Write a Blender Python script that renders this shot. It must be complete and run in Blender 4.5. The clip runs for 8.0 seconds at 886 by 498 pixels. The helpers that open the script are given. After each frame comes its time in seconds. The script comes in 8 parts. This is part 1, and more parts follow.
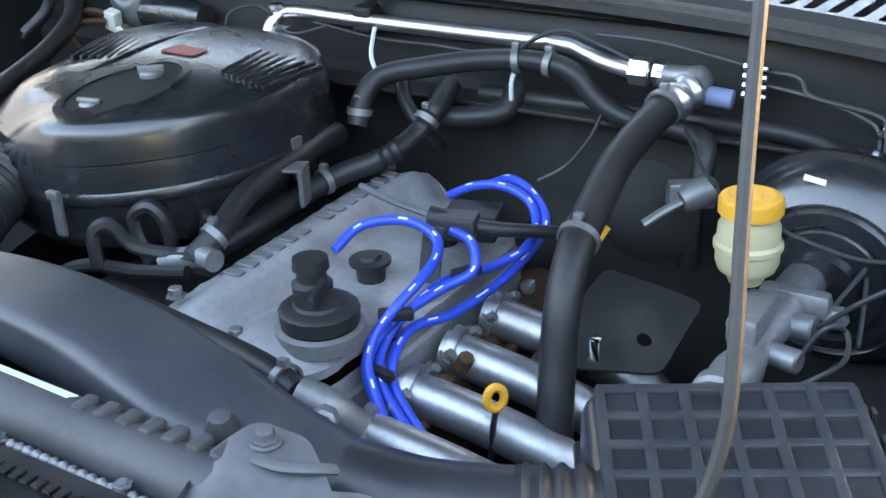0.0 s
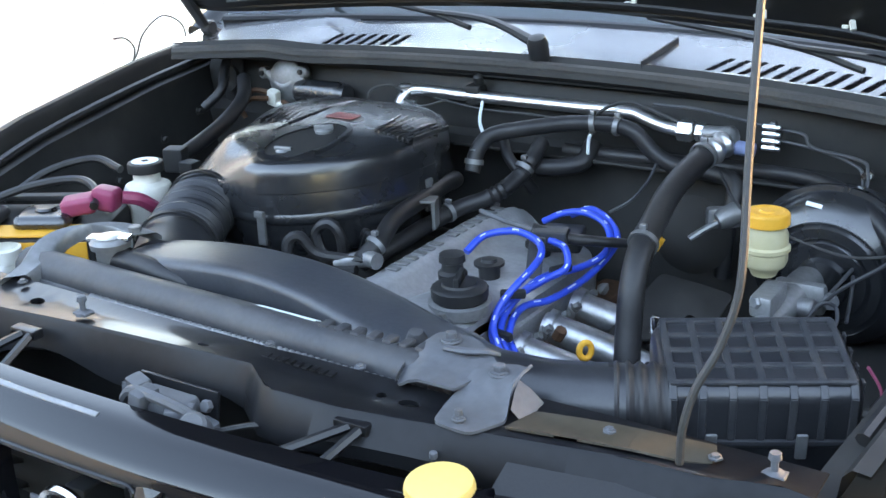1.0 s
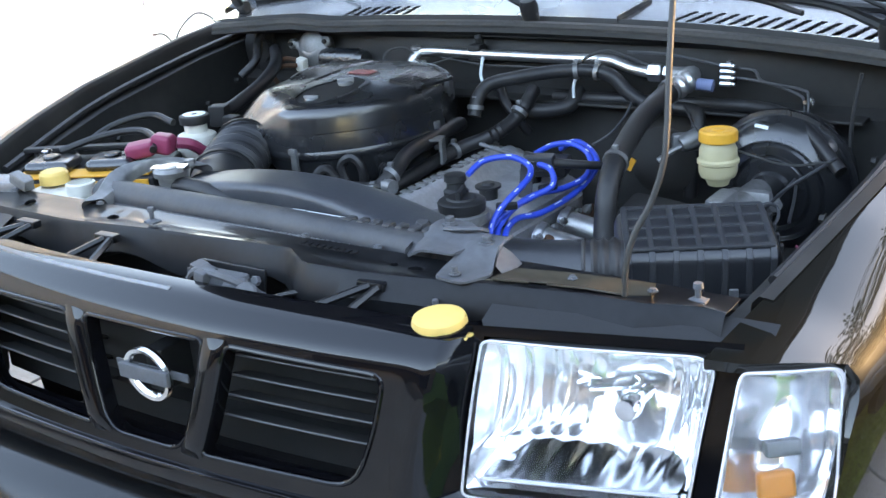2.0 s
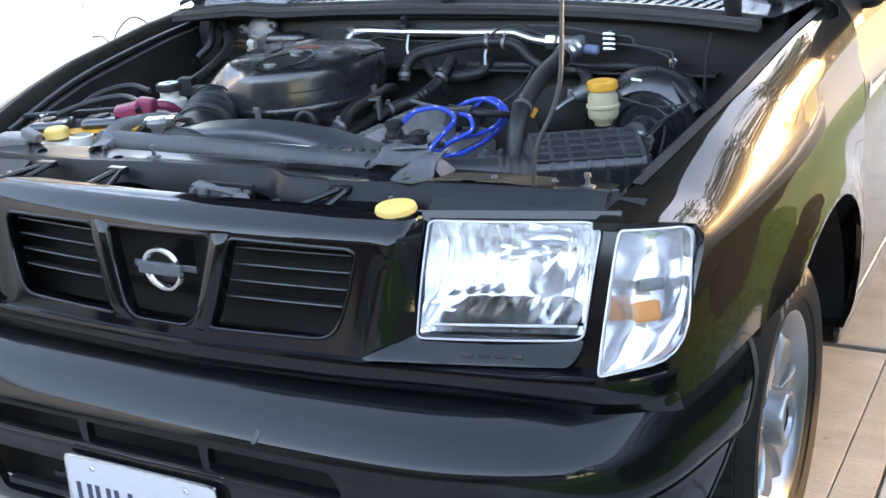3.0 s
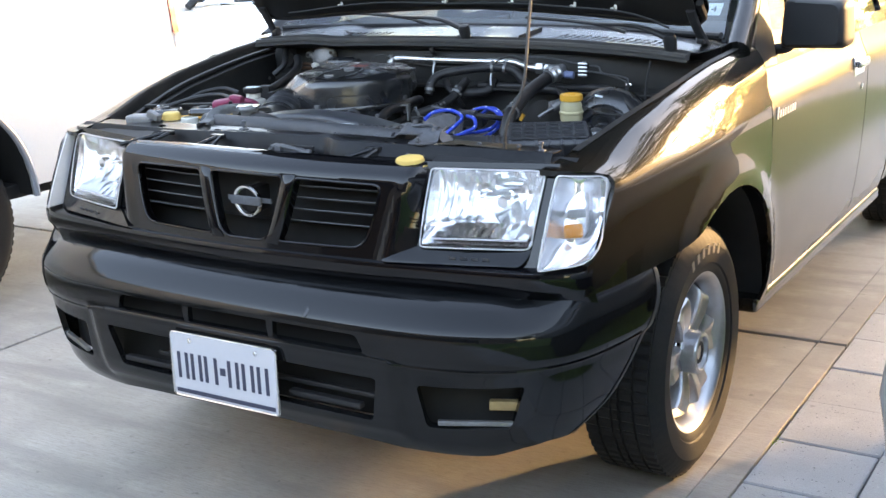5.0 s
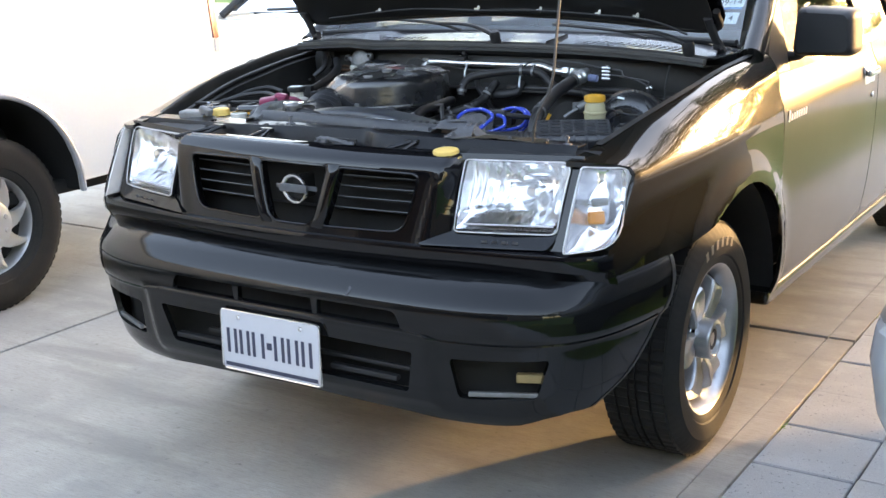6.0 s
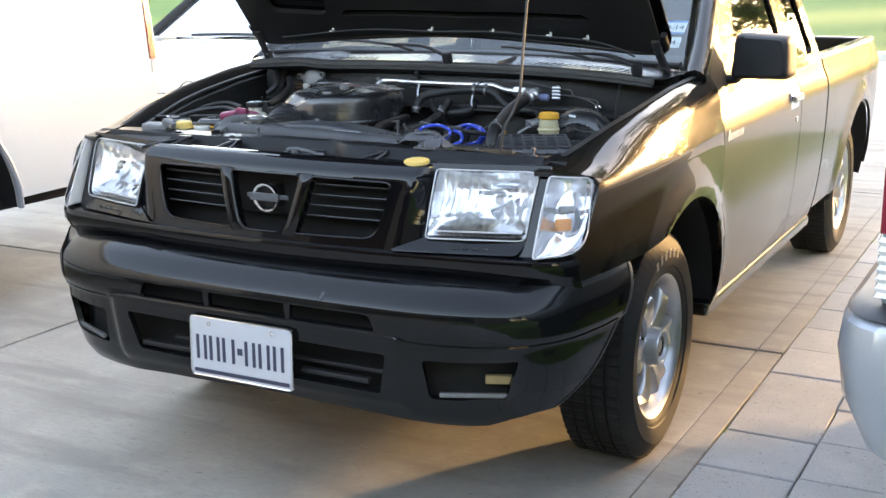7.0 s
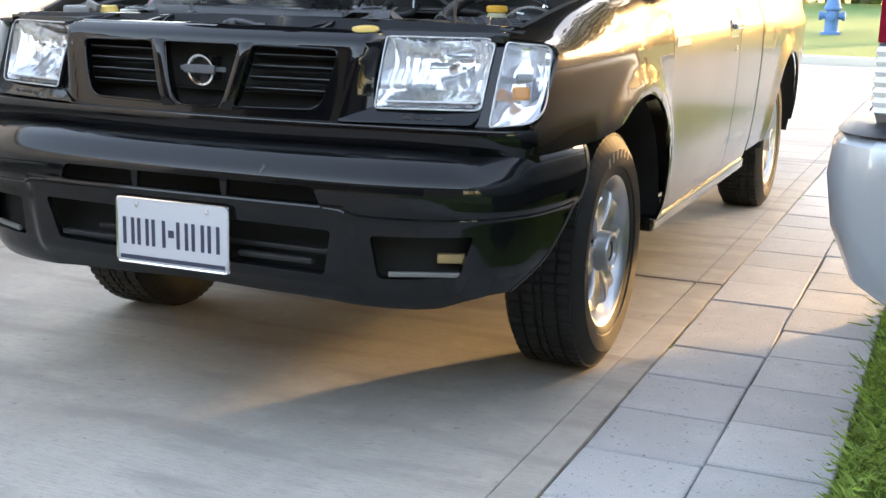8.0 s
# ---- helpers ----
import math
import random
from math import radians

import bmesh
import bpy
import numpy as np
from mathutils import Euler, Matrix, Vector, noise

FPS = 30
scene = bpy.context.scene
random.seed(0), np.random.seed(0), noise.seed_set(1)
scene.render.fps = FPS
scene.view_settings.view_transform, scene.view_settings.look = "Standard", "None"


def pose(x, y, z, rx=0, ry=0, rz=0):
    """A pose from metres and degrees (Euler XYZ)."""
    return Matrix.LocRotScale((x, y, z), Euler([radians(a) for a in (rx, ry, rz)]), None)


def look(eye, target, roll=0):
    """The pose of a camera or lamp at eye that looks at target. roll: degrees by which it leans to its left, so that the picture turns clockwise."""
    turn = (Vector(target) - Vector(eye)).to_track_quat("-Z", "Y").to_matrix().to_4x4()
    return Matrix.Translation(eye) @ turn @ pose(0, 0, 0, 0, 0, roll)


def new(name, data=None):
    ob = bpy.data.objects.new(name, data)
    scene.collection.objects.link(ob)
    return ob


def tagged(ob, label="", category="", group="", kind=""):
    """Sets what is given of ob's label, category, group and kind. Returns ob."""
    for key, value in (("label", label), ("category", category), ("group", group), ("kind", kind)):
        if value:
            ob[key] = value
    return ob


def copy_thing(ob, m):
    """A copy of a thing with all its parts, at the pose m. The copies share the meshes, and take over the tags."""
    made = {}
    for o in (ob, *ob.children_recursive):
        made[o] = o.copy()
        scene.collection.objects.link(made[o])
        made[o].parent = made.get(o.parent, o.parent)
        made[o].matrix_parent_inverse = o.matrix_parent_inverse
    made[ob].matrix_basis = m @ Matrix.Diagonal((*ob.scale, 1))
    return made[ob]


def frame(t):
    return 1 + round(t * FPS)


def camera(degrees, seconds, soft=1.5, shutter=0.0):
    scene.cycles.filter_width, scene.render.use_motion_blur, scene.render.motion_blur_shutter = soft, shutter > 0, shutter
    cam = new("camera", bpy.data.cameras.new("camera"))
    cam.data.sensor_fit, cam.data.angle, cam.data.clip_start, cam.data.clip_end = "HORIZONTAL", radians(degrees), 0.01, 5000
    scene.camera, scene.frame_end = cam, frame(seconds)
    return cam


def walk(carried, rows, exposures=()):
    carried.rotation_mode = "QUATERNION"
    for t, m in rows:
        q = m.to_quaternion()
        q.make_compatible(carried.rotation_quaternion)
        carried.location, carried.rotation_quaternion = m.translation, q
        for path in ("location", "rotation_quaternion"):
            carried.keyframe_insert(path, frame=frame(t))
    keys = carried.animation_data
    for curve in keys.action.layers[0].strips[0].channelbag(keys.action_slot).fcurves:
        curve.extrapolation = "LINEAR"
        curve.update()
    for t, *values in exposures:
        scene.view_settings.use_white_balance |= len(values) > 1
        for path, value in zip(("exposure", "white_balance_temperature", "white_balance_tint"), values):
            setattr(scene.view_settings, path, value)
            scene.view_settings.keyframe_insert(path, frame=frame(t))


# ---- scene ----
cam = camera(40.3, 8.0)
PATH = [
    (0, (0.741, -0.119, 1.446), (-0.201, 1.423, 0.588), -2.3),
    (0.5, (0.861, -0.352, 1.499), (-0.188, 1.175, 0.744), -3.1),
    (1, (0.909, -0.567, 1.52), (-0.117, 1.002, 0.823), -2.4),
    (1.5, (0.986, -0.683, 1.517), (-0.076, 0.883, 0.87), -3.2),
    (1.7, (1.047, -0.731, 1.501), (-0.039, 0.809, 0.83), -4.1),
    (3, (1.308, -1.272, 1.485), (0.372, 0.37, 0.831), -4.4),
    (3.5, (1.496, -1.459, 1.479), (0.589, 0.228, 0.904), -1.5),
    (4, (1.622, -1.611, 1.471), (0.554, -0.017, 0.908), -3.0),
    (4.5, (1.686, -1.839, 1.462), (0.609, -0.225, 0.975), -1.0),
    (5, (1.822, -1.987, 1.471), (0.808, -0.347, 0.939), -2.2),
    (6.5, (1.92, -2.312, 1.457), (0.868, -0.682, 0.97), -1.3),
    (7, (1.826, -2.392, 1.429), (0.921, -0.668, 0.972), -0.3),
    (7.5, (1.697, -2.343, 1.315), (0.84, -0.607, 0.815), -0.1),
    (8, (1.693, -2.353, 1.066), (0.926, -0.557, 0.636), 1.3),
]
walk(cam, [(t, look(eye, target, roll)) for t, eye, target, roll in PATH],
     [(0, 4.50, 7450, 19), (1.5, 4.30, 7400, 19), (3, 4.14, 7400, 22), (4.5, 3.98, 7650, 22), (8, 3.76, 8200, 21)])

# ---- light and world ----
SUN_AZ = (0.425, 0.905)          # towards the sun, over the ground
SUN_EL = radians(9.4)
world = bpy.data.worlds.new("sky")
scene.world = world
world.use_nodes = True
wn = world.node_tree.nodes
sky = wn.new("ShaderNodeTexSky")
sky.sky_type, sky.sun_disc = "NISHITA", False
sky.sun_elevation, sky.sun_rotation = SUN_EL, math.atan2(SUN_AZ[0], SUN_AZ[1])
sky.dust_density = 1.3
world.node_tree.links.new(sky.outputs[0], wn["Background"].inputs[0])
wn["Background"].inputs[1].default_value = 0.15

sun = new("sun", bpy.data.lights.new("sun", "SUN"))
sun.data.energy, sun.data.angle, sun.data.color = 1.1, radians(2.2), (1.0, 0.70, 0.33)
sun_way = Vector((SUN_AZ[0], SUN_AZ[1], 0)).normalized() * math.cos(SUN_EL) + Vector((0, 0, math.sin(SUN_EL)))
sun.matrix_world = look(sun_way * 30, (0, 0, 0))


# ---- materials ----
def surface(name, base, rough=0.5, metal=0.0, grain=40.0, vary=0.15, bump=0.0, coat=0.0, stain=None, stain_amt=0.0, stain_scale=4.0,
            spec=0.5, trans=0.0, ior=1.45, rough_vary=0.12, coat_rough=0.03, isle=0.0, pieces=0.0):
    """A procedural surface: colour that varies at two scales, uneven gloss, fine relief."""
    m = bpy.data.materials.new(name)
    m.use_nodes = True
    nt = m.node_tree
    n, l = nt.nodes, nt.links
    b = n["Principled BSDF"]
    tc = n.new("ShaderNodeTexCoord")
    fine = n.new("ShaderNodeTexNoise")
    fine.inputs["Scale"].default_value, fine.inputs["Detail"].default_value = grain, 6
    big = n.new("ShaderNodeTexNoise")
    big.inputs["Scale"].default_value, big.inputs["Detail"].default_value = stain_scale, 5
    for t in (fine, big):
        l.new(tc.outputs["Object"], t.inputs["Vector"])
    mix = n.new("ShaderNodeMix")
    mix.data_type = "RGBA"
    dark = [c * (1 - vary) for c in base]
    lite = [min(1, c * (1 + vary)) for c in base]
    mix.inputs[6].default_value, mix.inputs[7].default_value = (*dark, 1), (*lite, 1)
    l.new(fine.outputs[0], mix.inputs[0])
    out = mix.outputs[2]
    if stain:
        ramp = n.new("ShaderNodeMapRange")
        ramp.inputs[1].default_value, ramp.inputs[2].default_value = 0.45, 0.75
        ramp.inputs[4].default_value = stain_amt
        l.new(big.outputs[0], ramp.inputs[0])
        m2 = n.new("ShaderNodeMix")
        m2.data_type = "RGBA"
        m2.inputs[7].default_value = (*stain, 1)
        l.new(ramp.outputs[0], m2.inputs[0])
        l.new(out, m2.inputs[6])
        out = m2.outputs[2]
    if isle or pieces:
        src = n.new("ShaderNodeNewGeometry").outputs["Random Per Island"] if isle else n.new("ShaderNodeObjectInfo").outputs["Random"]
        hv = n.new("ShaderNodeHueSaturation")
        mr = n.new("ShaderNodeMapRange")
        k = isle or pieces
        mr.inputs[3].default_value, mr.inputs[4].default_value = 1 - k, 1 + k
        l.new(src, mr.inputs[0])
        l.new(mr.outputs[0], hv.inputs["Value"])
        l.new(out, hv.inputs["Color"])
        out = hv.outputs[0]
    l.new(out, b.inputs["Base Color"])
    rr = n.new("ShaderNodeMapRange")
    rr.inputs[3].default_value, rr.inputs[4].default_value = max(0.0, rough - rough_vary * rough), min(1, rough + rough_vary)
    l.new(big.outputs[0], rr.inputs[0])
    l.new(rr.outputs[0], b.inputs["Roughness"])
    b.inputs["Metallic"].default_value = metal
    b.inputs["Specular IOR Level"].default_value = spec
    b.inputs["Coat Weight"].default_value, b.inputs["Coat Roughness"].default_value = coat, coat_rough
    b.inputs["Transmission Weight"].default_value, b.inputs["IOR"].default_value = trans, ior
    if bump:
        bp = n.new("ShaderNodeBump")
        bp.inputs["Strength"].default_value, bp.inputs["Distance"].default_value = 0.5, bump
        l.new(fine.outputs[0], bp.inputs["Height"])
        l.new(bp.outputs[0], b.inputs["Normal"])
    return m


M = {}
M["paint"] = surface("black_paint", (0.004, 0.004, 0.005), 0.05, 0.0, 300, 0.1, 0, 0.0, spec=0.5, rough_vary=0.04)
M["paint_flake"] = surface("black_pearl_paint", (0.009, 0.0085, 0.007), 0.30, 0.0, 900, 0.5, 0.0, 1.0, spec=0.03, rough_vary=0.06, coat_rough=0.035)
M["paint_side"] = surface("dusty_black_pearl_paint", (0.013, 0.012, 0.009), 0.32, 0.0, 900, 0.5, 0.0, 0.8, (0.03, 0.027, 0.02), 0.25, 2.5, spec=0.08, rough_vary=0.06, coat_rough=0.13)
# pale stain stands for dust and for the sky mirrored in the cowl
M["paint_cowl"] = surface("dusty_sky_sheen_cowl_paint", (0.03, 0.031, 0.034), 0.22, 0, 60, 0.4, 0.0001, 1.0, (0.13, 0.134, 0.145), 0.5, 3.5, coat_rough=0.08)
M["paint_dusty"] = surface("dusty_black_paint", (0.016, 0.016, 0.017), 0.42, 0, 60, 0.4, 0.0002, 0.3, (0.09, 0.085, 0.08), 0.35, 9, coat_rough=0.2)
M["bumper"] = surface("black_bumper", (0.006, 0.0065, 0.007), 0.06, 0, 200, 0.2, 0.0, 0.0, (0.010, 0.010, 0.010), 0.12, 7, rough_vary=0.05, spec=0.44)
M["trim"] = surface("black_plastic", (0.015, 0.0155, 0.0165), 0.5, 0, 350, 0.25, 0.0003)
# near-black for underbody parts and for sheets that stand for shaded hollows
M["deep"] = surface("dark_underbody_and_hollow", (0.012, 0.012, 0.012), 0.8, 0, 30, 0.4, 0.001, stain=(0.03, 0.027, 0.024), stain_amt=0.5)
M["bay"] = surface("dusty_bay_metal", (0.012, 0.0118, 0.0115), 0.6, 0, 50, 0.4, 0.0006, 0, (0.05, 0.046, 0.042), 0.45, 11)
M["bay_gloss"] = surface("satin_black_support", (0.010, 0.0105, 0.012), 0.36, 0, 70, 0.4, 0.0003, 0.0, (0.018, 0.018, 0.019), 0.3, 14, spec=0.22)
M["core"] = surface("dusty_core_support", (0.007, 0.0075, 0.009), 0.34, 0, 70, 0.4, 0.0003, 0.5, (0.03, 0.031, 0.033), 0.3, 14, spec=0.2, coat_rough=0.08)
M["hood_under"] = surface("hood_underside", (0.008, 0.0075, 0.007), 0.5, 0, 60, 0.4, 0.0004, 0.25, (0.025, 0.02, 0.016), 0.5, 6)
M["rubber"] = surface("rubber_hose", (0.014, 0.014, 0.0155), 0.42, 0, 120, 0.35, 0.0004, 0, (0.06, 0.056, 0.052), 0.28, 18)
M["air_plastic"] = surface("satin_air_cleaner", (0.015, 0.016, 0.018), 0.22, 0, 240, 0.25, 0.0002, 0.35, (0.035, 0.036, 0.038), 0.25, 12, spec=0.9, coat_rough=0.14)
M["dusty_plastic"] = surface("dusty_plastic", (0.032, 0.034, 0.039), 0.45, 0, 150, 0.35, 0.0004, 0, (0.10, 0.097, 0.095), 0.6, 10)
M["box_plastic"] = surface("satin_box_plastic", (0.017, 0.018, 0.021), 0.27, 0, 240, 0.3, 0.0003, 0.0, (0.06, 0.062, 0.066), 0.25, 16, spec=0.75)
# paler than the box: worn ribs, plus the sheen on their tops painted in
M["box_rib"] = surface("worn_rib_sheen", (0.030, 0.032, 0.036), 0.30, 0, 200, 0.4, 0.0003, 0, (0.10, 0.095, 0.09), 0.3, 30)
M["alloy_dull"] = surface("cast_aluminium", (0.27, 0.275, 0.28), 0.52, 0.75, 160, 0.25, 0.0005, 0, (0.14, 0.13, 0.12), 0.6, 12)
M["cover_grey"] = surface("painted_valve_cover", (0.30, 0.305, 0.315), 0.5, 0.3, 130, 0.22, 0.0005, 0, (0.08, 0.075, 0.07), 0.5, 12)
M["manifold"] = surface("bare_runner_metal", (0.42, 0.43, 0.44), 0.36, 0.9, 140, 0.25, 0.0004, 0, (0.2, 0.18, 0.16), 0.45, 20)
M["pipe"] = surface("aluminium_pipe", (0.72, 0.72, 0.72), 0.3, 1.0, 160, 0.12, 0.0002, 0, (0.5, 0.5, 0.5), 0.4, 25)
M["steel"] = surface("galvanised_bracket", (0.24, 0.245, 0.25), 0.45, 0.7, 90, 0.3, 0.0004, 0, (0.13, 0.12, 0.10), 0.5, 16)
M["chrome"] = surface("chrome", (0.8, 0.8, 0.8), 0.08, 1.0, 200, 0.05)
M["wheel"] = surface("silver_alloy", (0.48, 0.49, 0.505), 0.30, 0.85, 250, 0.1, 0, 0.3, (0.24, 0.22, 0.2), 0.35, 18)
M["duct"] = surface("dusty_duct_plastic", (0.036, 0.039, 0.046), 0.34, 0, 160, 0.3, 0.0003, 0.0, (0.085, 0.085, 0.085), 0.35, 13, spec=0.6)
M["bellows"] = surface("corrugated_rubber", (0.017, 0.018, 0.021), 0.34, 0, 120, 0.3, 0.0003, 0, (0.06, 0.058, 0.055), 0.35, 18)
M["slat_edge"] = surface("pale_slat_edge", (0.06, 0.062, 0.066), 0.35, 0, 120, 0.3)
M["wheel_van"] = surface("bright_wheel_cover", (0.62, 0.62, 0.62), 0.32, 0.8, 200, 0.08, 0, 0.3)
M["tyre"] = surface("tyre_rubber", (0.016, 0.0155, 0.015), 0.66, 0, 120, 0.3, 0.0006, 0, (0.05, 0.043, 0.035), 0.3, 9, spec=0.35)
M["tyre_mark"] = surface("tyre_lettering", (0.26, 0.23, 0.18), 0.65, 0, 120, 0.3)
M["blue"] = surface("blue_ignition_lead", (0.015, 0.065, 0.52), 0.36, 0, 120, 0.15, 0.0002, 0.25)
M["print"] = surface("white_print", (0.62, 0.68, 0.8), 0.5)
M["yellow"] = surface("yellow_plastic", (0.72, 0.35, 0.035), 0.45, 0, 120, 0.12, 0.0002, 0, (0.4, 0.24, 0.03), 0.4, 30)
M["pale_yellow"] = surface("faded_yellow_cap", (0.74, 0.50, 0.15), 0.5, 0, 120, 0.1, 0.0002, 0, (0.6, 0.42, 0.12), 0.3, 30)
M["tank"] = surface("aged_translucent_tank", (0.42, 0.38, 0.24), 0.4, 0, 60, 0.12, 0.0001, 0, (0.42, 0.35, 0.16), 0.5, 20)
M["tank_white"] = surface("white_reservoir", (0.62, 0.61, 0.55), 0.45, 0, 60, 0.12, 0, 0, (0.35, 0.33, 0.27), 0.4, 20)
M["red"] = surface("red_terminal_cover", (0.26, 0.04, 0.09), 0.4, 0, 90, 0.2, 0.0003)
M["white_paint"] = surface("white_vehicle_paint", (0.8, 0.8, 0.78), 0.3, 0, 90, 0.03, 0, 0.8)
M["silver_paint"] = surface("silver_vehicle_paint", (0.42, 0.45, 0.49), 0.36, 0.55, 500, 0.12, 0, 0.8)
M["white_print"] = surface("white_badge", (0.75, 0.75, 0.74), 0.4)
M["copper_loop"] = surface("dark_wire", (0.03, 0.03, 0.03), 0.5)
M["rust"] = surface("rusty_iron", (0.09, 0.045, 0.025), 0.8, 0.2, 110, 0.5, 0.0008, 0, (0.03, 0.025, 0.02), 0.6, 30)
M["foam"] = surface("weatherstrip_foam", (0.05, 0.048, 0.046), 0.85, 0, 200, 0.35, 0.0008, 0, (0.11, 0.10, 0.09), 0.5, 10)
# bronze colour painted for the low sun that leaks onto the support
M["sun_streak"] = surface("bronze_sun_streak", (0.055, 0.045, 0.031), 0.45, 0.1, 60, 0.35, 0.0004, 0, (0.04, 0.035, 0.03), 0.6, 14)
M["horn"] = surface("tan_frame_paint", (0.34, 0.24, 0.11), 0.5, 0, 60, 0.25, 0.0003)
M["bulb_orange"] = surface("amber_bulb", (0.75, 0.26, 0.03), 0.35)
M["reflector"] = surface("lamp_reflector", (0.86, 0.86, 0.87), 0.08, 0.86, 40, 0.03, 0.0)
M["reflector_soft"] = surface("soft_lamp_reflector", (0.88, 0.88, 0.9), 0.12, 0.85, 40, 0.03, 0.0)
M["dull_red"] = surface("faded_red_print", (0.26, 0.07, 0.06), 0.4)
M["rod"] = surface("dull_prop_rod", (0.035, 0.033, 0.031), 0.55, 0.0, 150, 0.3, 0.0002)
M["bracket"] = surface("dusty_grey_bracket", (0.095, 0.10, 0.11), 0.6, 0.1, 90, 0.3, 0.0004, 0, (0.07, 0.065, 0.06), 0.5, 18)
M["plate"] = surface("plate_face", (0.56, 0.57, 0.61), 0.4, 0, 120, 0.04, 0, 0.3)
M["plate_ink"] = surface("plate_ink", (0.05, 0.055, 0.09), 0.5)
M["plate_sky"] = surface("plate_sky_tint", (0.52, 0.55, 0.68), 0.45, 0, 60, 0.2)
M["plate_red"] = surface("plate_red_ink", (0.62, 0.3, 0.32), 0.5)
M["plate_blue"] = surface("plate_blue_ink", (0.16, 0.2, 0.34), 0.5)
M["sticker"] = surface("sticker_paper", (0.66, 0.72, 0.74), 0.5, 0, 90, 0.04)
M["sticker_blue"] = surface("sticker_blue", (0.05, 0.22, 0.5), 0.5)
M["sticker_ink"] = surface("sticker_ink", (0.03, 0.05, 0.06), 0.5)
M["cloth"] = surface("dark_cabin_trim", (0.035, 0.036, 0.038), 0.8, 0, 90, 0.2)
M["hydrant"] = surface("blue_hydrant_paint", (0.045, 0.15, 0.36), 0.5, 0, 60, 0.15)
M["lamp_red"] = surface("red_lamp_lens", (0.22, 0.003, 0.02), 0.15, 0, 60, 0.1, 0, 0.8)
M["lamp_clear"] = surface("ribbed_clear_lens", (0.75, 0.72, 0.72), 0.2, 0, 60, 0.06, 0, 0.8)
def concrete_surface(name, base, dark, lite, pits=False):
    """Broomed concrete: brush lines across, blotches, fine speckle and scattered dark spots."""
    m = bpy.data.materials.new(name)
    m.use_nodes = True
    n, l = m.node_tree.nodes, m.node_tree.links
    b = n["Principled BSDF"]
    geo = n.new("ShaderNodeNewGeometry")

    def noise_at(scale, detail, stretch=(1, 1, 1)):
        mp = n.new("ShaderNodeMapping")
        mp.inputs["Scale"].default_value = stretch
        t = n.new("ShaderNodeTexNoise")
        t.inputs["Scale"].default_value, t.inputs["Detail"].default_value = scale, detail
        l.new(geo.outputs["Position"], mp.inputs[0])
        l.new(mp.outputs[0], t.inputs["Vector"])
        return t.outputs[0]

    def ranged(src, a, b2, lo, hi):
        r = n.new("ShaderNodeMapRange")
        for i, v in zip((1, 2, 3, 4), (a, b2, lo, hi)):
            r.inputs[i].default_value = v
        l.new(src, r.inputs[0])
        return r.outputs[0]

    def mixed(fac, ca, cb):
        x = n.new("ShaderNodeMix")
        x.data_type = "RGBA"
        l.new(fac, x.inputs[0])
        for slot, c in ((6, ca), (7, cb)):
            if isinstance(c, tuple):
                x.inputs[slot].default_value = (*c, 1)
            else:
                l.new(c, x.inputs[slot])
        return x.outputs[2]
    blot = noise_at(1.3, 6, (1, 0.55, 1))
    mid = noise_at(7, 5)
    brush = noise_at(9, 4, (0.6, 26, 1))
    speck = noise_at(240, 3)
    spot = noise_at(26, 2)
    col = mixed(ranged(blot, 0.35, 0.68, 0, 1), dark, base)
    col = mixed(ranged(mid, 0.5, 0.75, 0, 0.55), col, lite)
    if not pits:
        col = mixed(ranged(brush, 0.38, 0.66, 0.0, 0.5), col, dark)
        col = mixed(ranged(noise_at(2.6, 6, (0.45, 2.2, 1)), 0.50, 0.64, 0.0, 0.7), col, tuple(c * 0.78 for c in dark))
        col = mixed(ranged(noise_at(60, 4, (0.5, 3, 1)), 0.5, 0.7, 0.0, 0.45), col, tuple(c * 0.7 for c in dark))
    col = mixed(ranged(speck, 0.3, 0.7, 0.30, 0.0), col, tuple(c * 0.55 for c in dark))
    col = mixed(ranged(spot, 0.70, 0.76, 0.0, 0.5), col, tuple(c * 0.4 for c in dark))
    if pits:
        col = mixed(ranged(noise_at(95, 2), 0.66, 0.72, 0.0, 0.75), col, tuple(c * 0.35 for c in dark))
        col = mixed(ranged(noise_at(70, 2, (1, 1, 1.7)), 0.70, 0.74, 0.0, 0.5), col, (0.6, 0.59, 0.56))
        hv = n.new("ShaderNodeHueSaturation")
        l.new(ranged(n.new("ShaderNodeObjectInfo").outputs["Random"], 0, 1, 0.9, 1.1), hv.inputs["Value"])
        l.new(col, hv.inputs["Color"])
        col = hv.outputs[0]
    l.new(col, b.inputs["Base Color"])
    b.inputs["Roughness"].default_value = 0.88
    add = n.new("ShaderNodeMath")
    l.new(mid if pits else brush, add.inputs[0])
    l.new(speck, add.inputs[1])
    bp = n.new("ShaderNodeBump")
    bp.inputs["Strength"].default_value, bp.inputs["Distance"].default_value = 0.5, 0.002
    l.new(add.outputs[0], bp.inputs["Height"])
    l.new(bp.outputs[0], b.inputs["Normal"])
    return m


M["concrete"] = concrete_surface("driveway_concrete", (0.50, 0.475, 0.43), (0.33, 0.312, 0.285), (0.56, 0.53, 0.485))
M["leaf"] = surface("tree_leaf", (0.06, 0.085, 0.02), 0.5, 0, 20, 0.3, isle=0.4)
M["bark"] = surface("tree_bark", (0.10, 0.075, 0.055), 0.9, 0, 30, 0.4, 0.004)
M["paver"] = concrete_surface("grey_paver", (0.475, 0.49, 0.49), (0.385, 0.395, 0.40), (0.53, 0.54, 0.54), pits=True)
